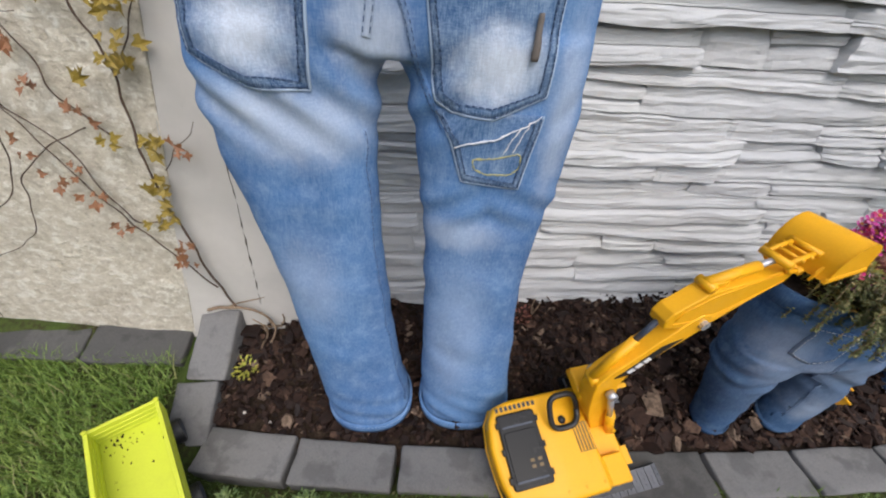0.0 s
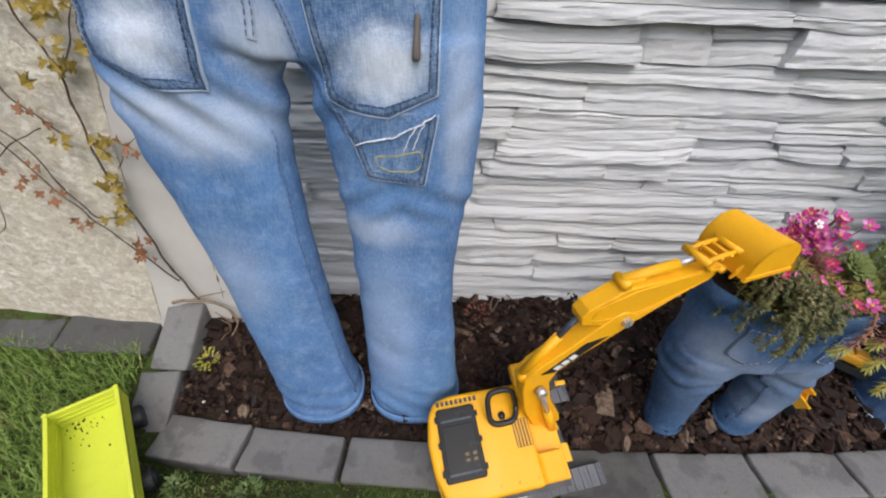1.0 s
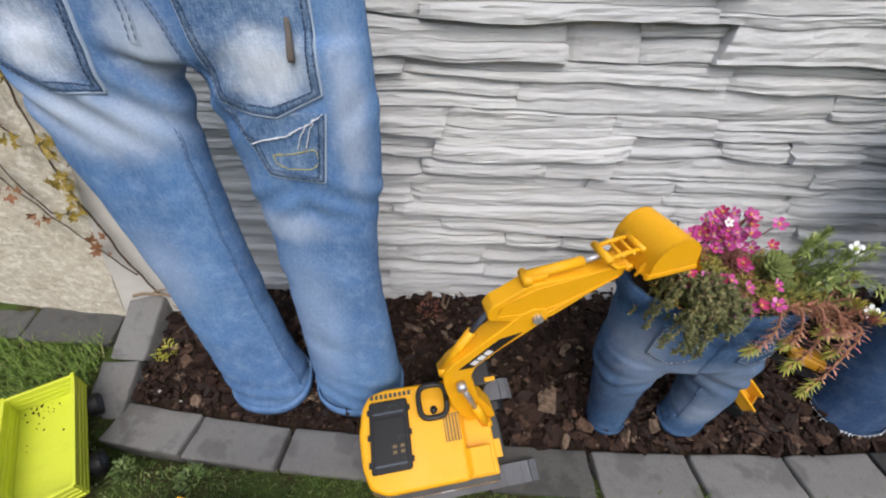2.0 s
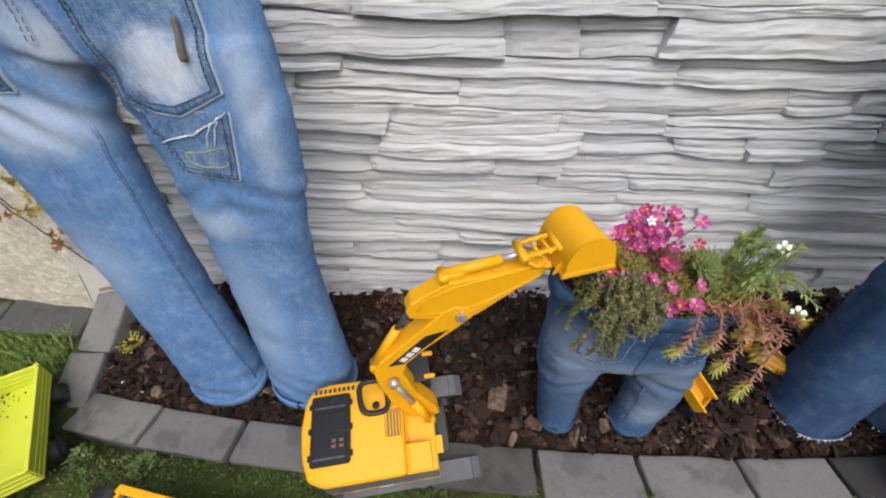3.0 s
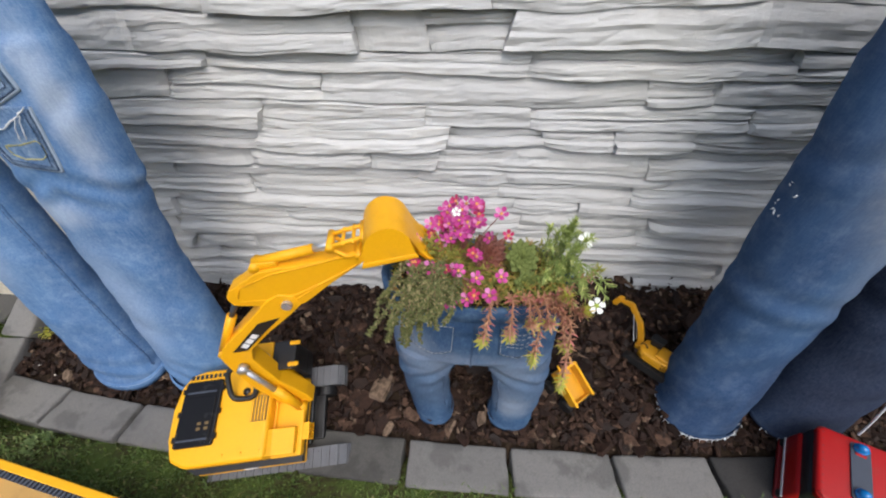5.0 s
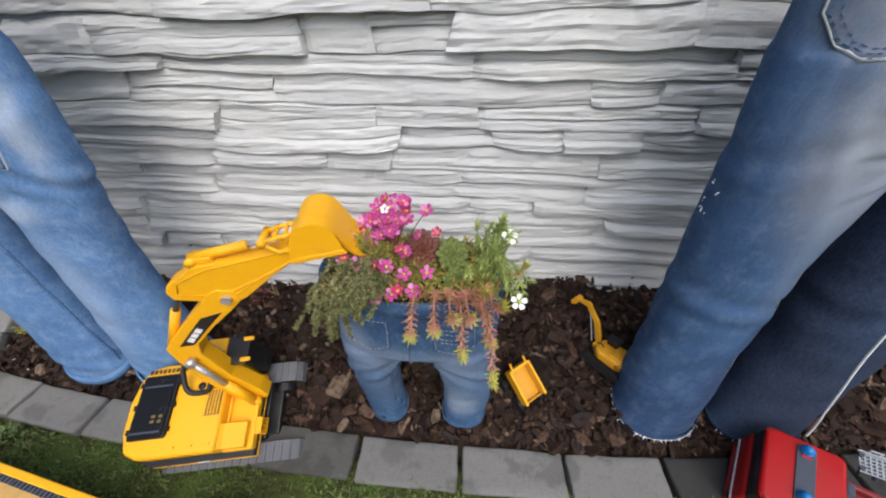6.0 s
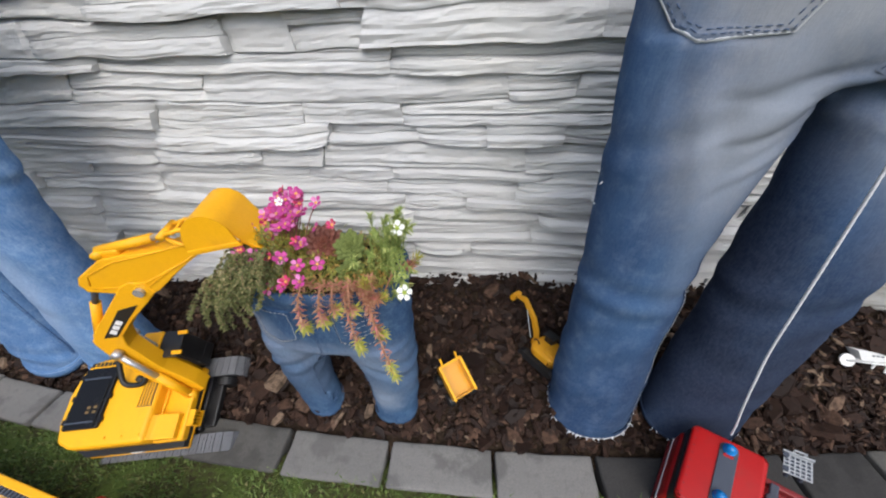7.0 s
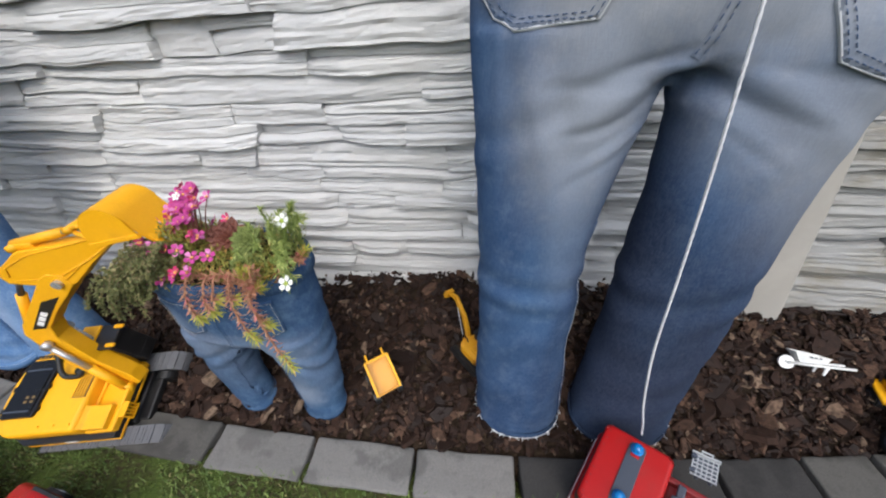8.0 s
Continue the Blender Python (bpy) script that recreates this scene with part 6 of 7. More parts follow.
def rope():
    pts = [(1.224, 0.637, 0.920), (1.239, 0.628, 0.800), (1.252, 0.617, 0.680), (1.262, 0.603, 0.560), (1.268, 0.586, 0.440), (1.271, 0.568, 0.330), (1.276, 0.555, 0.265), (1.286, 0.546, 0.201), (1.298, 0.543, 0.155), (1.306, 0.541, 0.118)]
    fine = smooth_line(pts, 26)
    bm = bmesh.new()
    for s in (0, 1, 2):
        a0 = s * 2.0944
        line_pts = []
        for i, p in enumerate(fine):
            d = (fine[min(i + 1, len(fine) - 1)] - fine[max(i - 1, 0)]).normalized()
            e = d.orthogonal().normalized()
            g = d.cross(e)
            a = a0 + i * 0.9
            line_pts.append(p + (e * math.cos(a) + g * math.sin(a)) * 0.0008)
        tube(bm, line_pts, 0.0011, 6)
    n = plain("white_cord", (0.62, 0.63, 0.66), 0.85, dirt_shade=0.15)
    tagged(part("rope", bm, n), "twisted white cord tied to the toy fire engine", "rope")


excavator()
trailer()
dump_truck()
fire_engine()
red_car()
tipper_cart()
mini_digger()
wheelbarrow()
loader()
rope()


# ---- plants ----
def leafy(name, a, b, tip=None, rough=0.5):
    n = Nodes(name)
    k = n.island()
    fine = n.noise(90, 3)
    c = n.mix(k, a, b)
    if tip:
        c = n.mix(n.span(k, 0.72, 0.95), c, tip)
    c = n.mix(n.span(fine, 0.5, 0.8, 0, 0.4), c, tint(a, 0.55))
    return n.done(c, rough, 0, n.bump(fine, 0.2, 0.001), 0.35)


PETAL = leafy("pink_petal", (0.36, 0.02, 0.17), (0.52, 0.08, 0.31), (0.60, 0.20, 0.42))
PETAL_RED = leafy("crimson_petal", (0.38, 0.015, 0.07), (0.55, 0.05, 0.17))
PETAL_WHITE = leafy("white_petal", (0.78, 0.8, 0.74), (0.86, 0.87, 0.83))
POLLEN = plain("yellow_centre", (0.7, 0.36, 0.1), 0.8)
POLLEN_GREEN = plain("green_centre", (0.4, 0.5, 0.08), 0.8)
MOSS = leafy("moss_leaf", (0.075, 0.088, 0.026), (0.20, 0.20, 0.075), (0.33, 0.28, 0.14))
GREEN = leafy("fresh_leaf", (0.15, 0.21, 0.045), (0.34, 0.40, 0.11), (0.50, 0.52, 0.18))
RUST = leafy("rust_leaf", (0.33, 0.14, 0.085), (0.46, 0.28, 0.16), (0.46, 0.15, 0.14))
LEMON = leafy("lemon_leaf", (0.28, 0.30, 0.04), (0.52, 0.48, 0.07), (0.5, 0.34, 0.1))
ROSETTE = leafy("rosette_leaf", (0.085, 0.115, 0.026), (0.19, 0.215, 0.06), rough=0.8)
WINE = leafy("wine_leaf", (0.12, 0.035, 0.03), (0.22, 0.09, 0.05))
CLOVER = leafy("clover_leaf", (0.07, 0.115, 0.03), (0.17, 0.22, 0.07))
OLIVE = leafy("olive_leaf", (0.16, 0.17, 0.03), (0.33, 0.31, 0.06), (0.40, 0.22, 0.06))
TWIG = two_tone("vine_bark", (0.05, 0.032, 0.022), (0.13, 0.085, 0.06), 60, 0.85, fine=300)
STRAW = two_tone("dry_stem", (0.16, 0.11, 0.07), (0.32, 0.23, 0.15), 60, 0.9, fine=300)
STALK = plain("red_stalk", (0.2, 0.07, 0.05), 0.6)


def blade_leaf(v, f, p, d, up, l, w, curl=0.2):
    """A pointed leaf of six triangles from p along d."""
    d = Vector(d).normalized()
    s = d.cross(Vector(up))
    s = s.normalized() if s.length > 1e-4 else d.orthogonal().normalized()
    n = s.cross(d)
    p = Vector(p)
    b = len(v)
    m = p + d * l * 0.5 + n * l * curl * 0.3
    t = p + d * l + n * l * curl * -0.3
    v.extend(tuple(q) for q in (p - s * w * 0.25, p + s * w * 0.25, m - s * w * 0.5 + n * w * 0.12, m, m + s * w * 0.5 + n * w * 0.12, t))
    f.extend(((b, b + 1, b + 3), (b, b + 3, b + 2), (b + 1, b + 4, b + 3), (b + 2, b + 3, b + 5), (b + 3, b + 4, b + 5)))


def leaf_part(name, v, f, material, parent, label=""):
    return part_of(name, mesh_from(name, v, f), material, parent, label, False)


def flower_meshes(r, petals, cup):
    v, f = [], []
    for k in range(petals):
        a = 2 * math.pi * k / petals
        d, s = Vector((math.cos(a), math.sin(a), 0)), Vector((-math.sin(a), math.cos(a), 0))
        b = len(v)
        pts = [(0.15, 0.0, 0.0), (0.55, -0.34, cup * 0.55), (0.92, -0.30, cup), (1.0, 0.0, cup * 0.95), (0.92, 0.30, cup), (0.55, 0.34, cup * 0.55), (0.6, 0.0, cup * 0.3)]
        v += [tuple(d * r * x + s * r * y + Vector((0, 0, r * z))) for x, y, z in pts]
        f += [(b, b + 1, b + 6), (b + 1, b + 2, b + 6), (b + 2, b + 3, b + 6), (b + 3, b + 4, b + 6), (b + 4, b + 5, b + 6), (b + 5, b, b + 6)]
    me = mesh_from("flower", v, f)
    bm = bmesh.new()
    ball(bm, (0, 0, r * 0.12), r * 0.3, (1, 1, 0.6), 8, 5)
    mc = bpy.data.meshes.new("centre")
    bm.to_mesh(mc)
    bm.free()
    return me, mc


def facing(p, d, spin):
    return Matrix.Translation(p) @ Vector(d).to_track_quat("Z", "Y").to_matrix().to_4x4() @ Matrix.Rotation(spin, 4, "Z")


PLANTER_GROUP = "plants in the small jeans"


def pink_saxifrage():
    rnd = random.Random(21)
    base = Vector((0.535, 0.625, 0.405))
    t = thing("saxifrage", Matrix.Translation(base), "pink flowering saxifrage cushion with mossy leaves", "flower", PLANTER_GROUP)
    v, f = [], []
    for _ in range(3600):
        x, y = max(-0.06, rnd.gauss(0.022, 0.04)), max(-0.075, min(0.06, rnd.gauss(-0.012, 0.034)))
        z = 0.012 + 0.04 * math.exp(-(x / 0.045) ** 2 - (y / 0.035) ** 2) + rnd.uniform(-0.008, 0.012)
        blade_leaf(v, f, (x, y, z), (rnd.gauss(0, 1) + x * 10, rnd.gauss(0, 1) + y * 10, rnd.uniform(0.1, 1.2)), (0, 0, 1), rnd.uniform(0.005, 0.012), rnd.uniform(0.0015, 0.003))
    leaf_part("cushion", v, f, OLIVE, t, "mossy yellow-green cushion")
    pink, core = flower_meshes(0.0106, 5, 0.3)
    red, core_r = flower_meshes(0.0084, 5, 0.6)
    spots = []
    for _ in range(44):
        a, q = rnd.uniform(0, 6.3), rnd.random() ** 0.5
        spots.append((0.025 + 0.042 * q * math.cos(a), 0.014 + 0.02 * q * math.sin(a), 0.084 + 0.038 * q * math.sin(a + 0.8) + rnd.uniform(-0.006, 0.006)))
    for x, y, z, k in ((-0.028, -0.042, 0.042, 5), (0.0, -0.042, 0.044, 4), (0.026, -0.042, 0.045, 3), (0.058, -0.042, 0.026, 2), (0.093, -0.042, 0.032, 1), (0.052, -0.02, 0.055, 3)):
        spots += [(x + rnd.uniform(-0.01, 0.01), y + rnd.uniform(-0.008, 0.008), z + rnd.uniform(-0.012, 0.012)) for _ in range(k)]
    spots += [(-0.007, -0.078, 0.014), (0.025, -0.078, 0.016), (0.057, -0.077, 0.031), (0.078, -0.077, 0.033), (0.048, -0.076, 0.022), (0.09, 0.005, 0.109), (0.078, 0.005, 0.065), (0.104, 0.005, 0.071), (-0.033, 0.005, 0.056)]
    for i, p in enumerate(spots):
        p = Vector(p)
        root = Vector((p.x * 0.5, p.y * 0.45, 0.02))
        d = Vector((rnd.gauss(0, 0.35), -0.55 + rnd.gauss(0, 0.25), 0.75))
        is_red = i % 5 == 4
        mid = (root + p) / 2 + Vector((rnd.gauss(0, 0.004), rnd.gauss(0, 0.004), 0.006))
        bm = bmesh.new()
        tube(bm, smooth_line([root, mid, p], 3), 0.0008, 5)
        stem = part("stalk", bm, STALK, t)
        ob = part_of("flower", red if is_red else pink, PETAL_RED if is_red else PETAL, stem, "", False)
        ob.matrix_basis = facing(p, d, rnd.uniform(0, 6.3))
        bm = bmesh.new()
        ball(bm, (0, 0, 0.001), 0.0024, (1, 1, 0.6), 8, 5)
        for w in bm.verts:
            w.co = ob.matrix_basis @ w.co
        part("flower_centre", bm, POLLEN, stem)
    white, _ = flower_meshes(0.007, 5, 0.3)
    ob = part_of("flower", white, PETAL_WHITE, t, "single small white flower", False)
    ob.matrix_basis = facing((0.028, 0.014, 0.103), (0, -0.7, 0.7), 0.4)


def moss_trail():
    rnd = random.Random(31)
    base = Vector((0.535, 0.60, 0.415))
    t = thing("creeping_thyme", Matrix.Translation(base), "grey-green creeping plant hanging over the jeans' waist", "plant", PLANTER_GROUP)
    for s in range(72):
        a = rnd.uniform(-1.0, 1.0)
        x0, y0 = rnd.uniform(-0.025, 0.03), rnd.uniform(-0.05, 0.03)
        drop = rnd.uniform(-0.03, 0.06) if x0 < 0.005 else rnd.uniform(-0.03, 0.02)
        out = Vector((-0.022 + 0.026 * a + x0 * 0.5, -0.03 - 0.02 * rnd.random(), 0))
        pts = smooth_line([Vector((x0, y0, 0.0)), Vector((x0, y0, 0.03 + rnd.uniform(-0.01, 0.015))) + out * 0.45, Vector((x0, y0, 0.012 - drop * 0.3)) + out * 0.95, Vector((x0, y0, -drop)) + out * 1.15 + Vector((rnd.gauss(0, 0.006), 0, 0))], 4)
        v, f = [], []
        for i in range(len(pts) - 1):
            for _ in range(11):
                p = pts[i].lerp(pts[i + 1], rnd.random())
                blade_leaf(v, f, p, (rnd.gauss(0, 1), rnd.gauss(-0.3, 1), rnd.gauss(0.2, 0.8)), (0, 0, 1), rnd.uniform(0.0035, 0.0075), rnd.uniform(0.0024, 0.0042))
        ob = leaf_part("sprig", v, f, MOSS, t)
        bm = bmesh.new()
        tube(bm, pts, 0.0006, 5)
        part("stalk", bm, STRAW, ob)


def houseleek(name, c, r, tilt, material, label):
    t = thing(name, Matrix.Translation(c) @ Euler((tilt[0], tilt[1], 0.3)).to_matrix().to_4x4(), label, "succulent", PLANTER_GROUP)
    me = None
    n = 34
    for k in range(n):
        a, q = k * 2.39996, (k / n) ** 0.6
        l, lift = r * (0.35 + 0.65 * q), 1.25 - 1.1 * q
        if me is None:
            bm = bmesh.new()
            rings = []
            for u, w, h in ((0, 0.16, 0.08), (0.3, 0.24, 0.12), (0.62, 0.30, 0.12), (0.85, 0.18, 0.07), (1.0, 0.015, 0.01)):
                rings.append([(u, w * math.cos(b), h * math.sin(b) + 0.22 * u * u) for b in (2 * math.pi * i / 7 for i in range(7))])
            loft(bm, rings)
            me = bpy.data.meshes.new("leaf")
            bm.to_mesh(me)
            bm.free()
        ob = part_of("leaf", me, material, t)
        ob.matrix_basis = Matrix.Rotation(a, 4, "Z") @ Matrix.Rotation(-lift * 0.8, 4, "Y") @ Matrix.Diagonal((l, l, l, 1))


def needle_plant():
    rnd = random.Random(41)
    base = Vector((0.705, 0.62, 0.405))
    t = thing("mossy_saxifrage", Matrix.Translation(base), "upright green needle-leaved plant with white flowers", "plant", PLANTER_GROUP)
    for s in range(30):
        x0, y0 = rnd.uniform(-0.03, 0.03), rnd.uniform(-0.04, 0.04)
        tip = Vector((x0 * 1.35 + rnd.gauss(0.006, 0.008), y0 * 1.2 - 0.006, rnd.uniform(0.05, 0.105)))
        if s < 9:
            tip = Vector((0.03 + rnd.uniform(0, 0.035), -0.05 + rnd.uniform(-0.03, 0.03), rnd.uniform(-0.02, 0.05)))
        pts = smooth_line([Vector((x0, y0, 0)), Vector((x0, y0, 0.03)).lerp(tip, 0.45) + Vector((0, 0, 0.012)), tip], 5)
        v, f = [], []
        for i in range(1, len(pts) - 1):
            d = (pts[i + 1] - pts[i]).normalized()
            for _ in range(6):
                side = Vector((rnd.gauss(0, 1), rnd.gauss(0, 1), rnd.gauss(0, 1))).cross(d).normalized()
                blade_leaf(v, f, pts[i].lerp(pts[i + 1], rnd.random()), side + d * 0.9, (0, 0, 1), rnd.uniform(0.008, 0.015), rnd.uniform(0.0014, 0.0026))
        ob = leaf_part("shoot", v, f, GREEN, t)
        bm = bmesh.new()
        tube(bm, pts, 0.0009, 5)
        part("stalk", bm, GREEN, ob)
    white, _ = flower_meshes(0.0115, 5, 0.18)
    for p, root in (((0.053, -0.067, 0.018), (0.02, -0.03, 0.0)), ((0.037, -0.005, 0.081), (0.02, -0.01, 0.02))):
        p = Vector(p)
        bm = bmesh.new()
        tube(bm, smooth_line([Vector(root), Vector(root).lerp(p, 0.5) + Vector((0.006, 0, 0.008)), p], 4), 0.001, 6)
        stem = part("flower_stalk", bm, GREEN, t)
        ob = part_of("flower", white, PETAL_WHITE, stem, "white five-petalled flower", False)
        ob.matrix_basis = facing(p, (-0.05, -0.72, 0.7), 0.3)
        bm = bmesh.new()
        ball(bm, (0, 0, 0.001), 0.0034, (1, 1, 0.6), 8, 5)
        for w in bm.verts:
            w.co = ob.matrix_basis @ w.co
        part("flower_centre", bm, POLLEN_GREEN, stem)


def stonecrop():
    rnd = random.Random(51)
    base = Vector((0.65, 0.575, 0.405))
    t = thing("stonecrop", Matrix.Translation(base), "trailing rust-red stonecrop with lemon tips", "succulent", PLANTER_GROUP)
    ends = [(-0.044, -0.050, -0.050, 0.04), (-0.008, -0.052, -0.026, 0.04), (0.018, -0.054, 0.010, 0.04), (0.046, -0.052, 0.008, 0.04), (0.084, -0.04, 0.030, 0.05), (0.036, -0.050, -0.088, 0.02),
            (0.072, -0.050, -0.048, 0.02), (0.081, -0.058, -0.140, 0.01), (0.06, -0.03, 0.045, 0.03), (0.118, 0.03, 0.038, 0.03)]
    for x, y, z, arch in ends:
        end = Vector((x, y, z)) + Vector((rnd.gauss(0, 0.002), rnd.gauss(0, 0.002), 0))
        root = Vector((x * 0.6, 0.0, -0.005))
        out = Vector((x * 0.85, y * 0.95, arch * 0.55 if z > -0.02 else 0.012))
        pts = smooth_line([root, root.lerp(out, 0.6) + Vector((0, 0, arch * 0.6)), out, out.lerp(end, 0.55) + Vector((0, -0.005, 0)), end], 6)
        v, f = [], []
        cut = int(len(pts) * 0.8)
        for i in range(2, cut):
            d = (pts[i + 1] - pts[i]).normalized()
            for k in range(4):
                a = k * 1.571 + i * 0.7
                e = d.orthogonal().normalized()
                side = e * math.cos(a) + d.cross(e) * math.sin(a)
                blade_leaf(v, f, pts[i], side + d * 0.3, d, rnd.uniform(0.010, 0.014), rnd.uniform(0.0024, 0.0034), -0.2)
        ob = tagged(leaf_part("trail", v, f, RUST, t), kind="stuff")
        bm = bmesh.new()
        tube(bm, pts, 0.0015, 6)
        part("stalk", bm, RUST, ob)
        v, f = [], []
        for i in range(cut, len(pts) - 1):
            d = (pts[i + 1] - pts[i]).normalized()
            for k in range(8):
                a = k * 0.785 + i * 0.9
                e = d.orthogonal().normalized()
                side = e * math.cos(a) + d.cross(e) * math.sin(a)
                blade_leaf(v, f, pts[i], side + d * (0.25 + 0.2 * (i - cut)), d, rnd.uniform(0.011, 0.017), rnd.uniform(0.0022, 0.0032), -0.2)
        tagged(leaf_part("tip", v, f, LEMON, ob, "lemon-yellow leaf tip"), kind="stuff")


def vine():
    rnd = random.Random(61)
    t = thing("climbing_vine", Matrix.Translation((-0.56, 0.77, 0.09)), "wild vine with yellow and red young leaves on the block wall", "vine")
    o = Vector((-0.56, 0.77, 0.09))

    def face(x, z):
        """Just before the blocks and the mortar beside them."""
        return lean(z) + 0.837 + 0.02 * clamp((x + 0.665 - 0.21 * z) / 0.12)

    # stems on the wall, foot first: (x, z)
    main = [(-0.536, 0.134), (-0.562, 0.234), (-0.573, 0.336), (-0.587, 0.414), (-0.590, 0.490), (-0.583, 0.571), (-0.583, 0.633), (-0.599, 0.689), (-0.599, 0.729), (-0.610, 0.863), (-0.639, 1.002)]
    stems = [(main, 0.0040)]
    stems.append(([(-0.626, 0.522), (-0.666, 0.563), (-0.683, 0.590), (-0.684, 0.626), (-0.713, 0.692), (-0.717, 0.771), (-0.754, 0.882)], 0.0026))
    stems.append(([(-0.609, 0.365), (-0.651, 0.368), (-0.679, 0.425), (-0.702, 0.496), (-0.760, 0.558), (-0.771, 0.628), (-0.776, 0.710), (-0.819, 0.846)], 0.0026))
    stems.append(([(-0.561, 0.200), (-0.604, 0.284), (-0.663, 0.365), (-0.702, 0.433), (-0.726, 0.482), (-0.755, 0.533), (-0.767, 0.567)], 0.0028))
    stems.append(([(-0.769, 0.580), (-0.793, 0.514), (-0.808, 0.459), (-0.836, 0.413), (-0.888, 0.371), (-0.939, 0.341)], 0.0022))
    stems.append(([(-0.658, 0.530), (-0.729, 0.500), (-0.800, 0.446), (-0.813, 0.399), (-0.837, 0.341), (-0.891, 0.302), (-0.963, 0.268)], 0.0020))
    stems.append(([(-0.779, 0.677), (-0.721, 0.680), (-0.675, 0.682)], 0.0015))
    stems.append(([(-0.572, 0.625), (-0.543, 0.658), (-0.529, 0.687), (-0.510, 0.719), (-0.495, 0.775)], 0.0020))
    stems.append(([(-0.562, 0.464), (-0.536, 0.499), (-0.507, 0.521), (-0.494, 0.543)], 0.0016))
    stems.append(([(-0.957, 0.360), (-0.947, 0.321), (-0.964, 0.269), (-1.018, 0.254), (-1.022, 0.204), (-1.022, 0.125)], 0.0022))
    stems = [([(x, face(x, z), z) for x, z in pts], r) for pts, r in stems]
    main = stems[0][0]
    for pts, r in stems:
        fine = smooth_line([Vector(p) - o for p in pts], 9)
        fine = [p + Vector((0.006 * noise.noise(p * 26), 0, 0.004 * noise.noise(p * 30 + Vector((9, 0, 0))))) for p in fine]
        bm = bmesh.new()
        tube(bm, fine, [0.52 * r * (1.1 - 0.5 * i / len(fine)) * (1.25 if i % 9 == 0 else 1.0) for i in range(len(fine))], 7)
        part("stem", bm, TWIG, t)
    v, f = [], []
    lobes = [(0.0, 0.0), (0.34, 0.22), (0.30, 0.36), (0.62, 0.40), (0.58, 0.16), (1.0, 0.0), (0.58, -0.16), (0.62, -0.40), (0.30, -0.36), (0.34, -0.22)]
    v = [(x, y, 0.10 * math.sin(x * 3) + 0.25 * abs(y)) for x, y in lobes] + [(0.42, 0, 0.02)]
    f = [(i, (i + 1) % 10, 10) for i in range(10)]
    leaf = mesh_from("leaf", v, f)
    fresh = leafy("vine_leaf", (0.18, 0.15, 0.025), (0.34, 0.23, 0.04), (0.36, 0.15, 0.045))
    rust = leafy("young_vine_leaf", (0.19, 0.075, 0.035), (0.30, 0.15, 0.07))
    leaf_r = leaf.copy()

    def leaves(x, z, count, size, mesh, material, label=""):
        y = face(x, z) - 0.012
        for _ in range(count):
            ob = part_of("leaf", mesh, material, t, label, False)
            s = rnd.uniform(0.75, 1.2) * size
            at_p = Vector((x + rnd.gauss(0, 0.007), y + rnd.uniform(-0.012, 0.006), z + rnd.gauss(0, 0.007)))
            ob.matrix_basis = Matrix.Translation(at_p - o) @ facing((0, 0, 0), (rnd.gauss(0, 0.5), -1, rnd.uniform(0.0, 1.0)), rnd.uniform(0, 6.3)) @ Matrix.Diagonal((s, s, s, 1))

    for x, z in ((-0.624, 0.708), (-0.647, 0.722), (-0.569, 0.728), (-0.547, 0.700), (-0.521, 0.701), (-0.502, 0.726), (-0.565, 0.650), (-0.538, 0.642), (-0.615, 0.611), (-0.555, 0.625),
                 (-0.616, 0.515), (-0.568, 0.530), (-0.554, 0.506), (-0.567, 0.447), (-0.594, 0.425), (-0.595, 0.369), (-0.564, 0.387)):
        leaves(x, z, 4, 0.025, leaf, fresh)
    for x, z in ((-0.644, 0.557), (-0.527, 0.509), (-0.576, 0.322), (-0.582, 0.301), (-0.586, 0.284), (-0.696, 0.642), (-0.696, 0.590), (-0.758, 0.500), (-0.726, 0.451), (-0.690, 0.469), (-0.686, 0.425), (-0.667, 0.365)):
        leaves(x, z, 4, 0.021, leaf_r, rust, "small reddish leaf")


def dead_stem(x, y, h, seed, label):
    rnd = random.Random(seed)
    z = bed_height(x, y)
    t = thing("withered_plant", Matrix.Translation((x, y, z)), label, "dry plant")
    for k in range(3):
        d = Vector((rnd.gauss(0, 0.3), -0.3 + rnd.gauss(0, 0.3), 1)).normalized()
        pts = smooth_line([Vector((0, 0, -0.005)), d * h * 0.5 + Vector((rnd.gauss(0, 0.006), rnd.gauss(0, 0.006), 0)), d * h], 4)
        bm = bmesh.new()
        tube(bm, pts, [0.0028 - 0.0018 * i / len(pts) for i in range(len(pts))], 6)
        part("twig", bm, STRAW, t)


def weed(x, y, r, seed, material, label):
    rnd = random.Random(seed)
    z = bed_height(x, y) if x > -0.58 else lawn_height(x, y)
    t = thing("weed", Matrix.Translation((x, y, z)), label, "weed")
    v, f = [], []
    for _ in range(90):
        a = rnd.uniform(0, 6.3)
        q = rnd.random() ** 0.5 * r
        blade_leaf(v, f, (q * math.cos(a), q * math.sin(a), rnd.uniform(0, 0.018)), (math.cos(a) + rnd.gauss(0, 0.4), math.sin(a) + rnd.gauss(0, 0.4), rnd.uniform(0.2, 1.0)), (0, 0, 1), rnd.uniform(0.006, 0.014), rnd.uniform(0.003, 0.006))
    leaf_part("foliage", v, f, material, t)


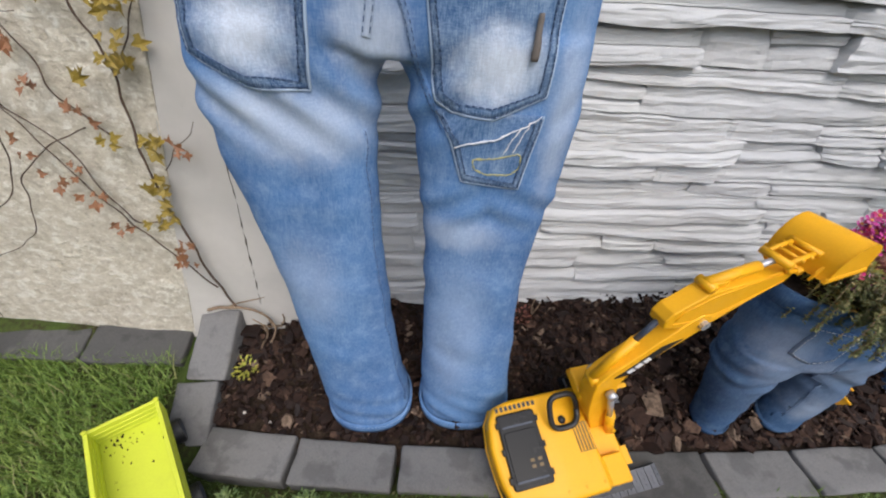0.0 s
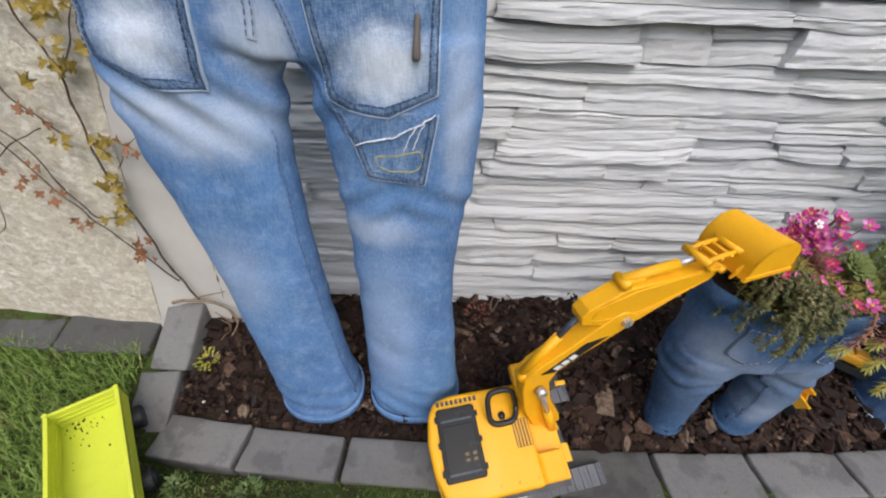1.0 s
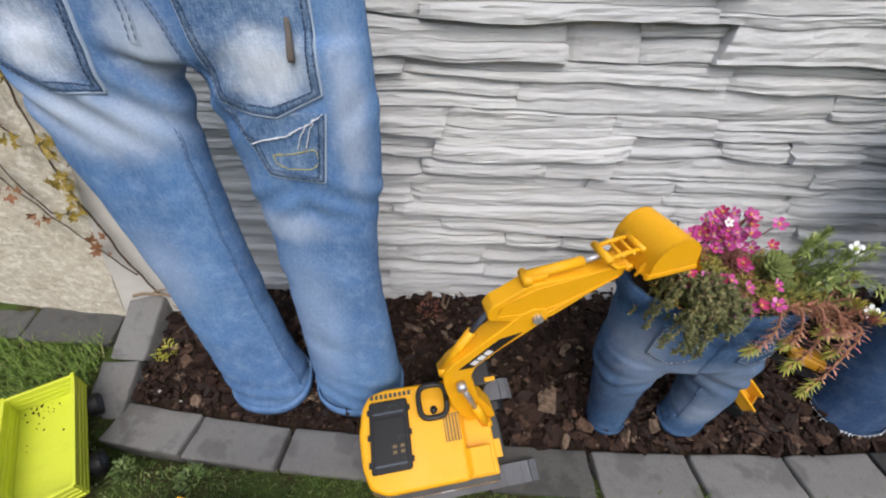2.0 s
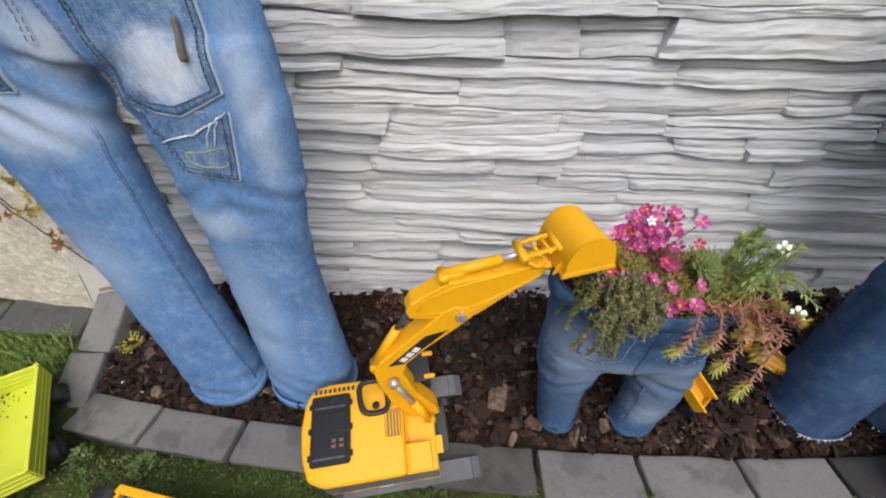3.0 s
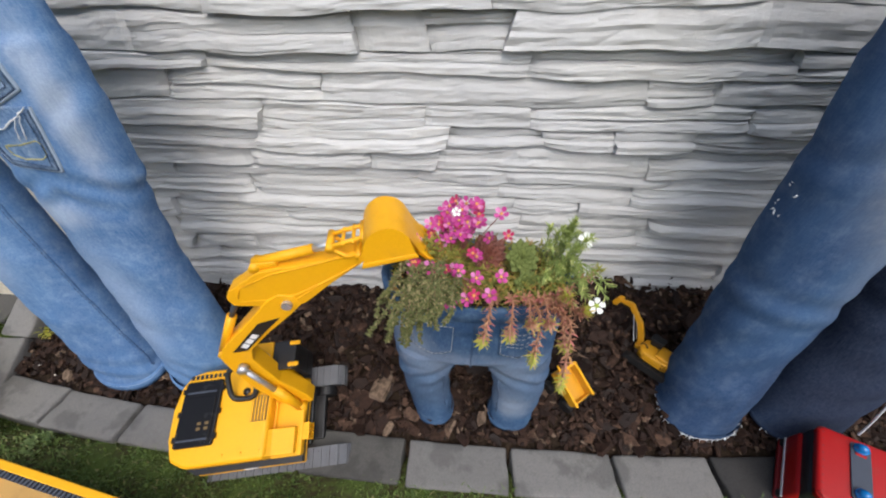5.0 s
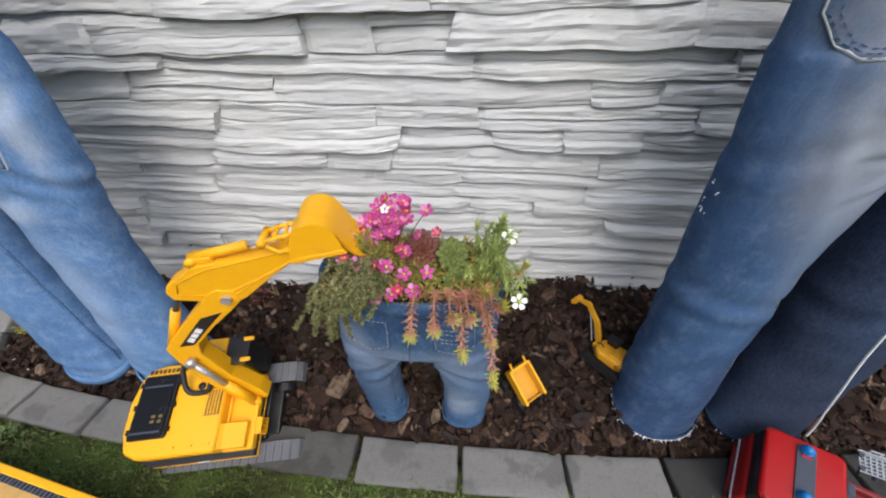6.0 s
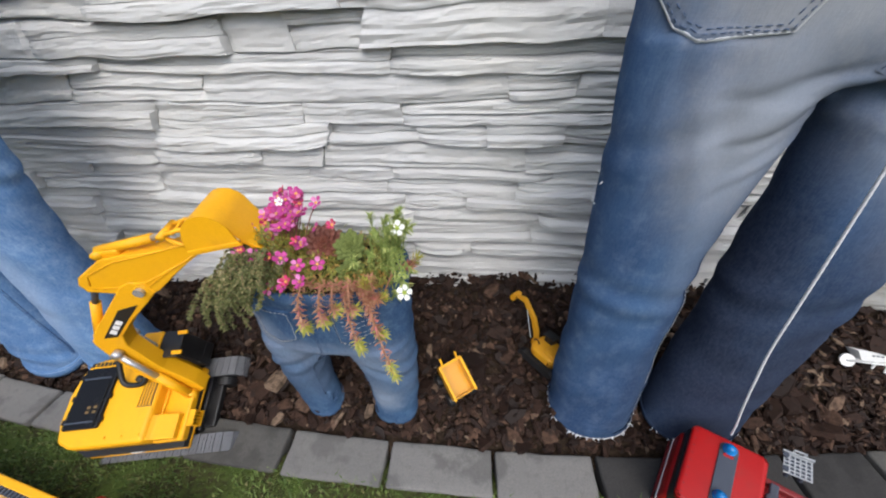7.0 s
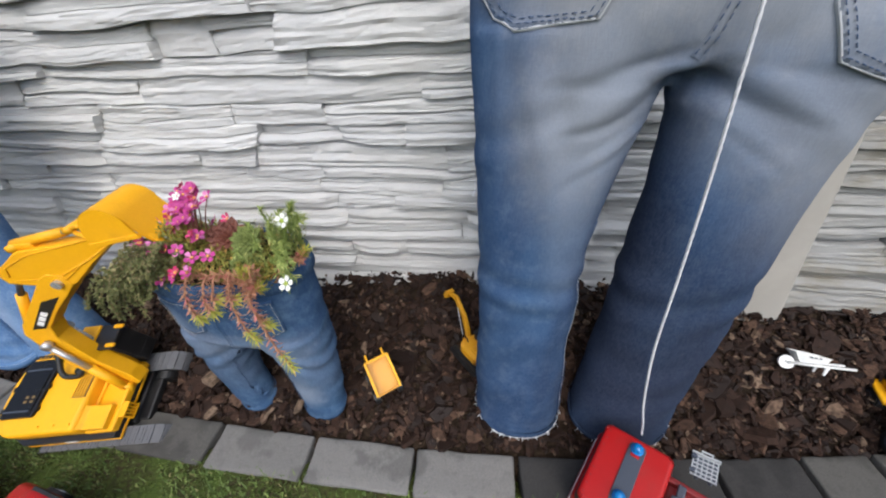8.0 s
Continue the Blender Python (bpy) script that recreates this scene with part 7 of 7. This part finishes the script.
def pebble(x, y, z, r, seed):
    bm = bmesh.new()
    bmesh.ops.create_icosphere(bm, subdivisions=2, radius=r, matrix=Matrix.Diagonal((1.3, 0.9, 0.6, 1)))
    for q in bm.verts:
        q.co += 0.25 * r * noise.noise_vector(q.co * (0.8 / r) + Vector((seed, 0, 0)))
    ob = tagged(part("pebble", bm, PEBBLE), "small pale pebble beside the kerb", "pebble", "loose pebbles")
    ob.matrix_basis = Matrix.Translation((x, y, z))


def weed_fill():
    """Low mixed leaves between the planted rosettes."""
    rnd = random.Random(91)
    t = thing("ground_cover", Matrix.Translation((0.62, 0.62, 0.405)), "low olive leaves filling the planter's top", "plant", PLANTER_GROUP)
    v, f = [], []
    for _ in range(2600):
        x, y = rnd.uniform(-0.1, 0.105), rnd.uniform(-0.062, 0.06)
        blade_leaf(v, f, (x, y, rnd.uniform(0.0, 0.022)), (rnd.gauss(0, 1), rnd.gauss(-0.2, 1), rnd.uniform(0.2, 1.3)), (0, 0, 1), rnd.uniform(0.007, 0.016), rnd.uniform(0.002, 0.004))
    leaf_part("foliage", v, f, OLIVE, t)


PEBBLE = two_tone("pebble", (0.35, 0.32, 0.28), (0.62, 0.58, 0.52), 60, 0.8)
pink_saxifrage()
moss_trail()
houseleek("houseleek", (0.662, 0.625, 0.438), 0.030, (0.6, -0.1), ROSETTE, "green houseleek rosette in the planter")
houseleek("houseleek", (0.668, 0.592, 0.416), 0.026, (0.7, 0.15), ROSETTE, "green houseleek rosette in the planter")
houseleek("houseleek", (0.612, 0.640, 0.43), 0.036, (0.5, 0.1), WINE, "wine-red houseleek rosette in the planter")
needle_plant()
stonecrop()
weed_fill()
vine()
dead_stem(-0.49, 0.77, 0.07, 71, "bleached dry stem standing in the mulch")
dead_stem(-0.46, 0.80, 0.05, 72, "bleached dry stem standing in the mulch")
def runner(pts, r, label):
    t = thing("dry_runner", Matrix.Translation(pts[0]), label, "dry plant")
    o = Vector(pts[0])
    fine = smooth_line([Vector(q) - o for q in pts], 7)
    fine = [q + 0.004 * noise.noise_vector(q * 30) for q in fine]
    bm = bmesh.new()
    tube(bm, fine, [r * (1 - 0.6 * i / len(fine)) for i in range(len(fine))], 6)
    part("stem", bm, STRAW, t)


runner([(-0.60, 0.79, 0.135), (-0.55, 0.79, 0.14), (-0.50, 0.795, 0.125), (-0.46, 0.775, 0.09), (-0.465, 0.745, 0.07)], 0.0038, "bleached woody runner across the kerb into the mulch")
runner([(-0.56, 0.79, 0.14), (-0.51, 0.80, 0.155), (-0.47, 0.80, 0.165)], 0.002, "thin dry runner leaning on the pillar")
dead_stem(0.17, 0.82, 0.05, 73, "thin dry stem at the fence foot")
weed(-0.515, 0.705, 0.028, 81, LEMON, "small yellow-green weed in the mulch")
weed(0.13, 0.81, 0.03, 82, WINE, "small reddish weed at the fence foot")
weed(-0.33, 0.45, 0.022, 83, CLOVER, "pale clover tuft at the lawn edge")
weed(-0.47, 0.46, 0.02, 84, CLOVER, "pale clover tuft at the lawn edge")
for k, (px, py) in enumerate(((-0.44, 0.60), (-0.50, 0.62))):
    pebble(px, py, (bed_height(px, py) if py > 0.55 else lawn_height(px, py)) + 0.004, 0.0030 + 0.0012 * (k % 3), k * 2.7)


# ---- pieces of walls, kerb and ground, last ----
kerb()
side_wall()
panel("wall_north", -0.387, 1.598, "pale grey concrete fence panel cast as stacked ledge stone", LEDGE)
panel("wall_north_east", 1.602, 3.0, "darker brown-stained grey concrete fence panel beside the post", DARK_LEDGE)
mulch()
loose_chips(BED)
grass()
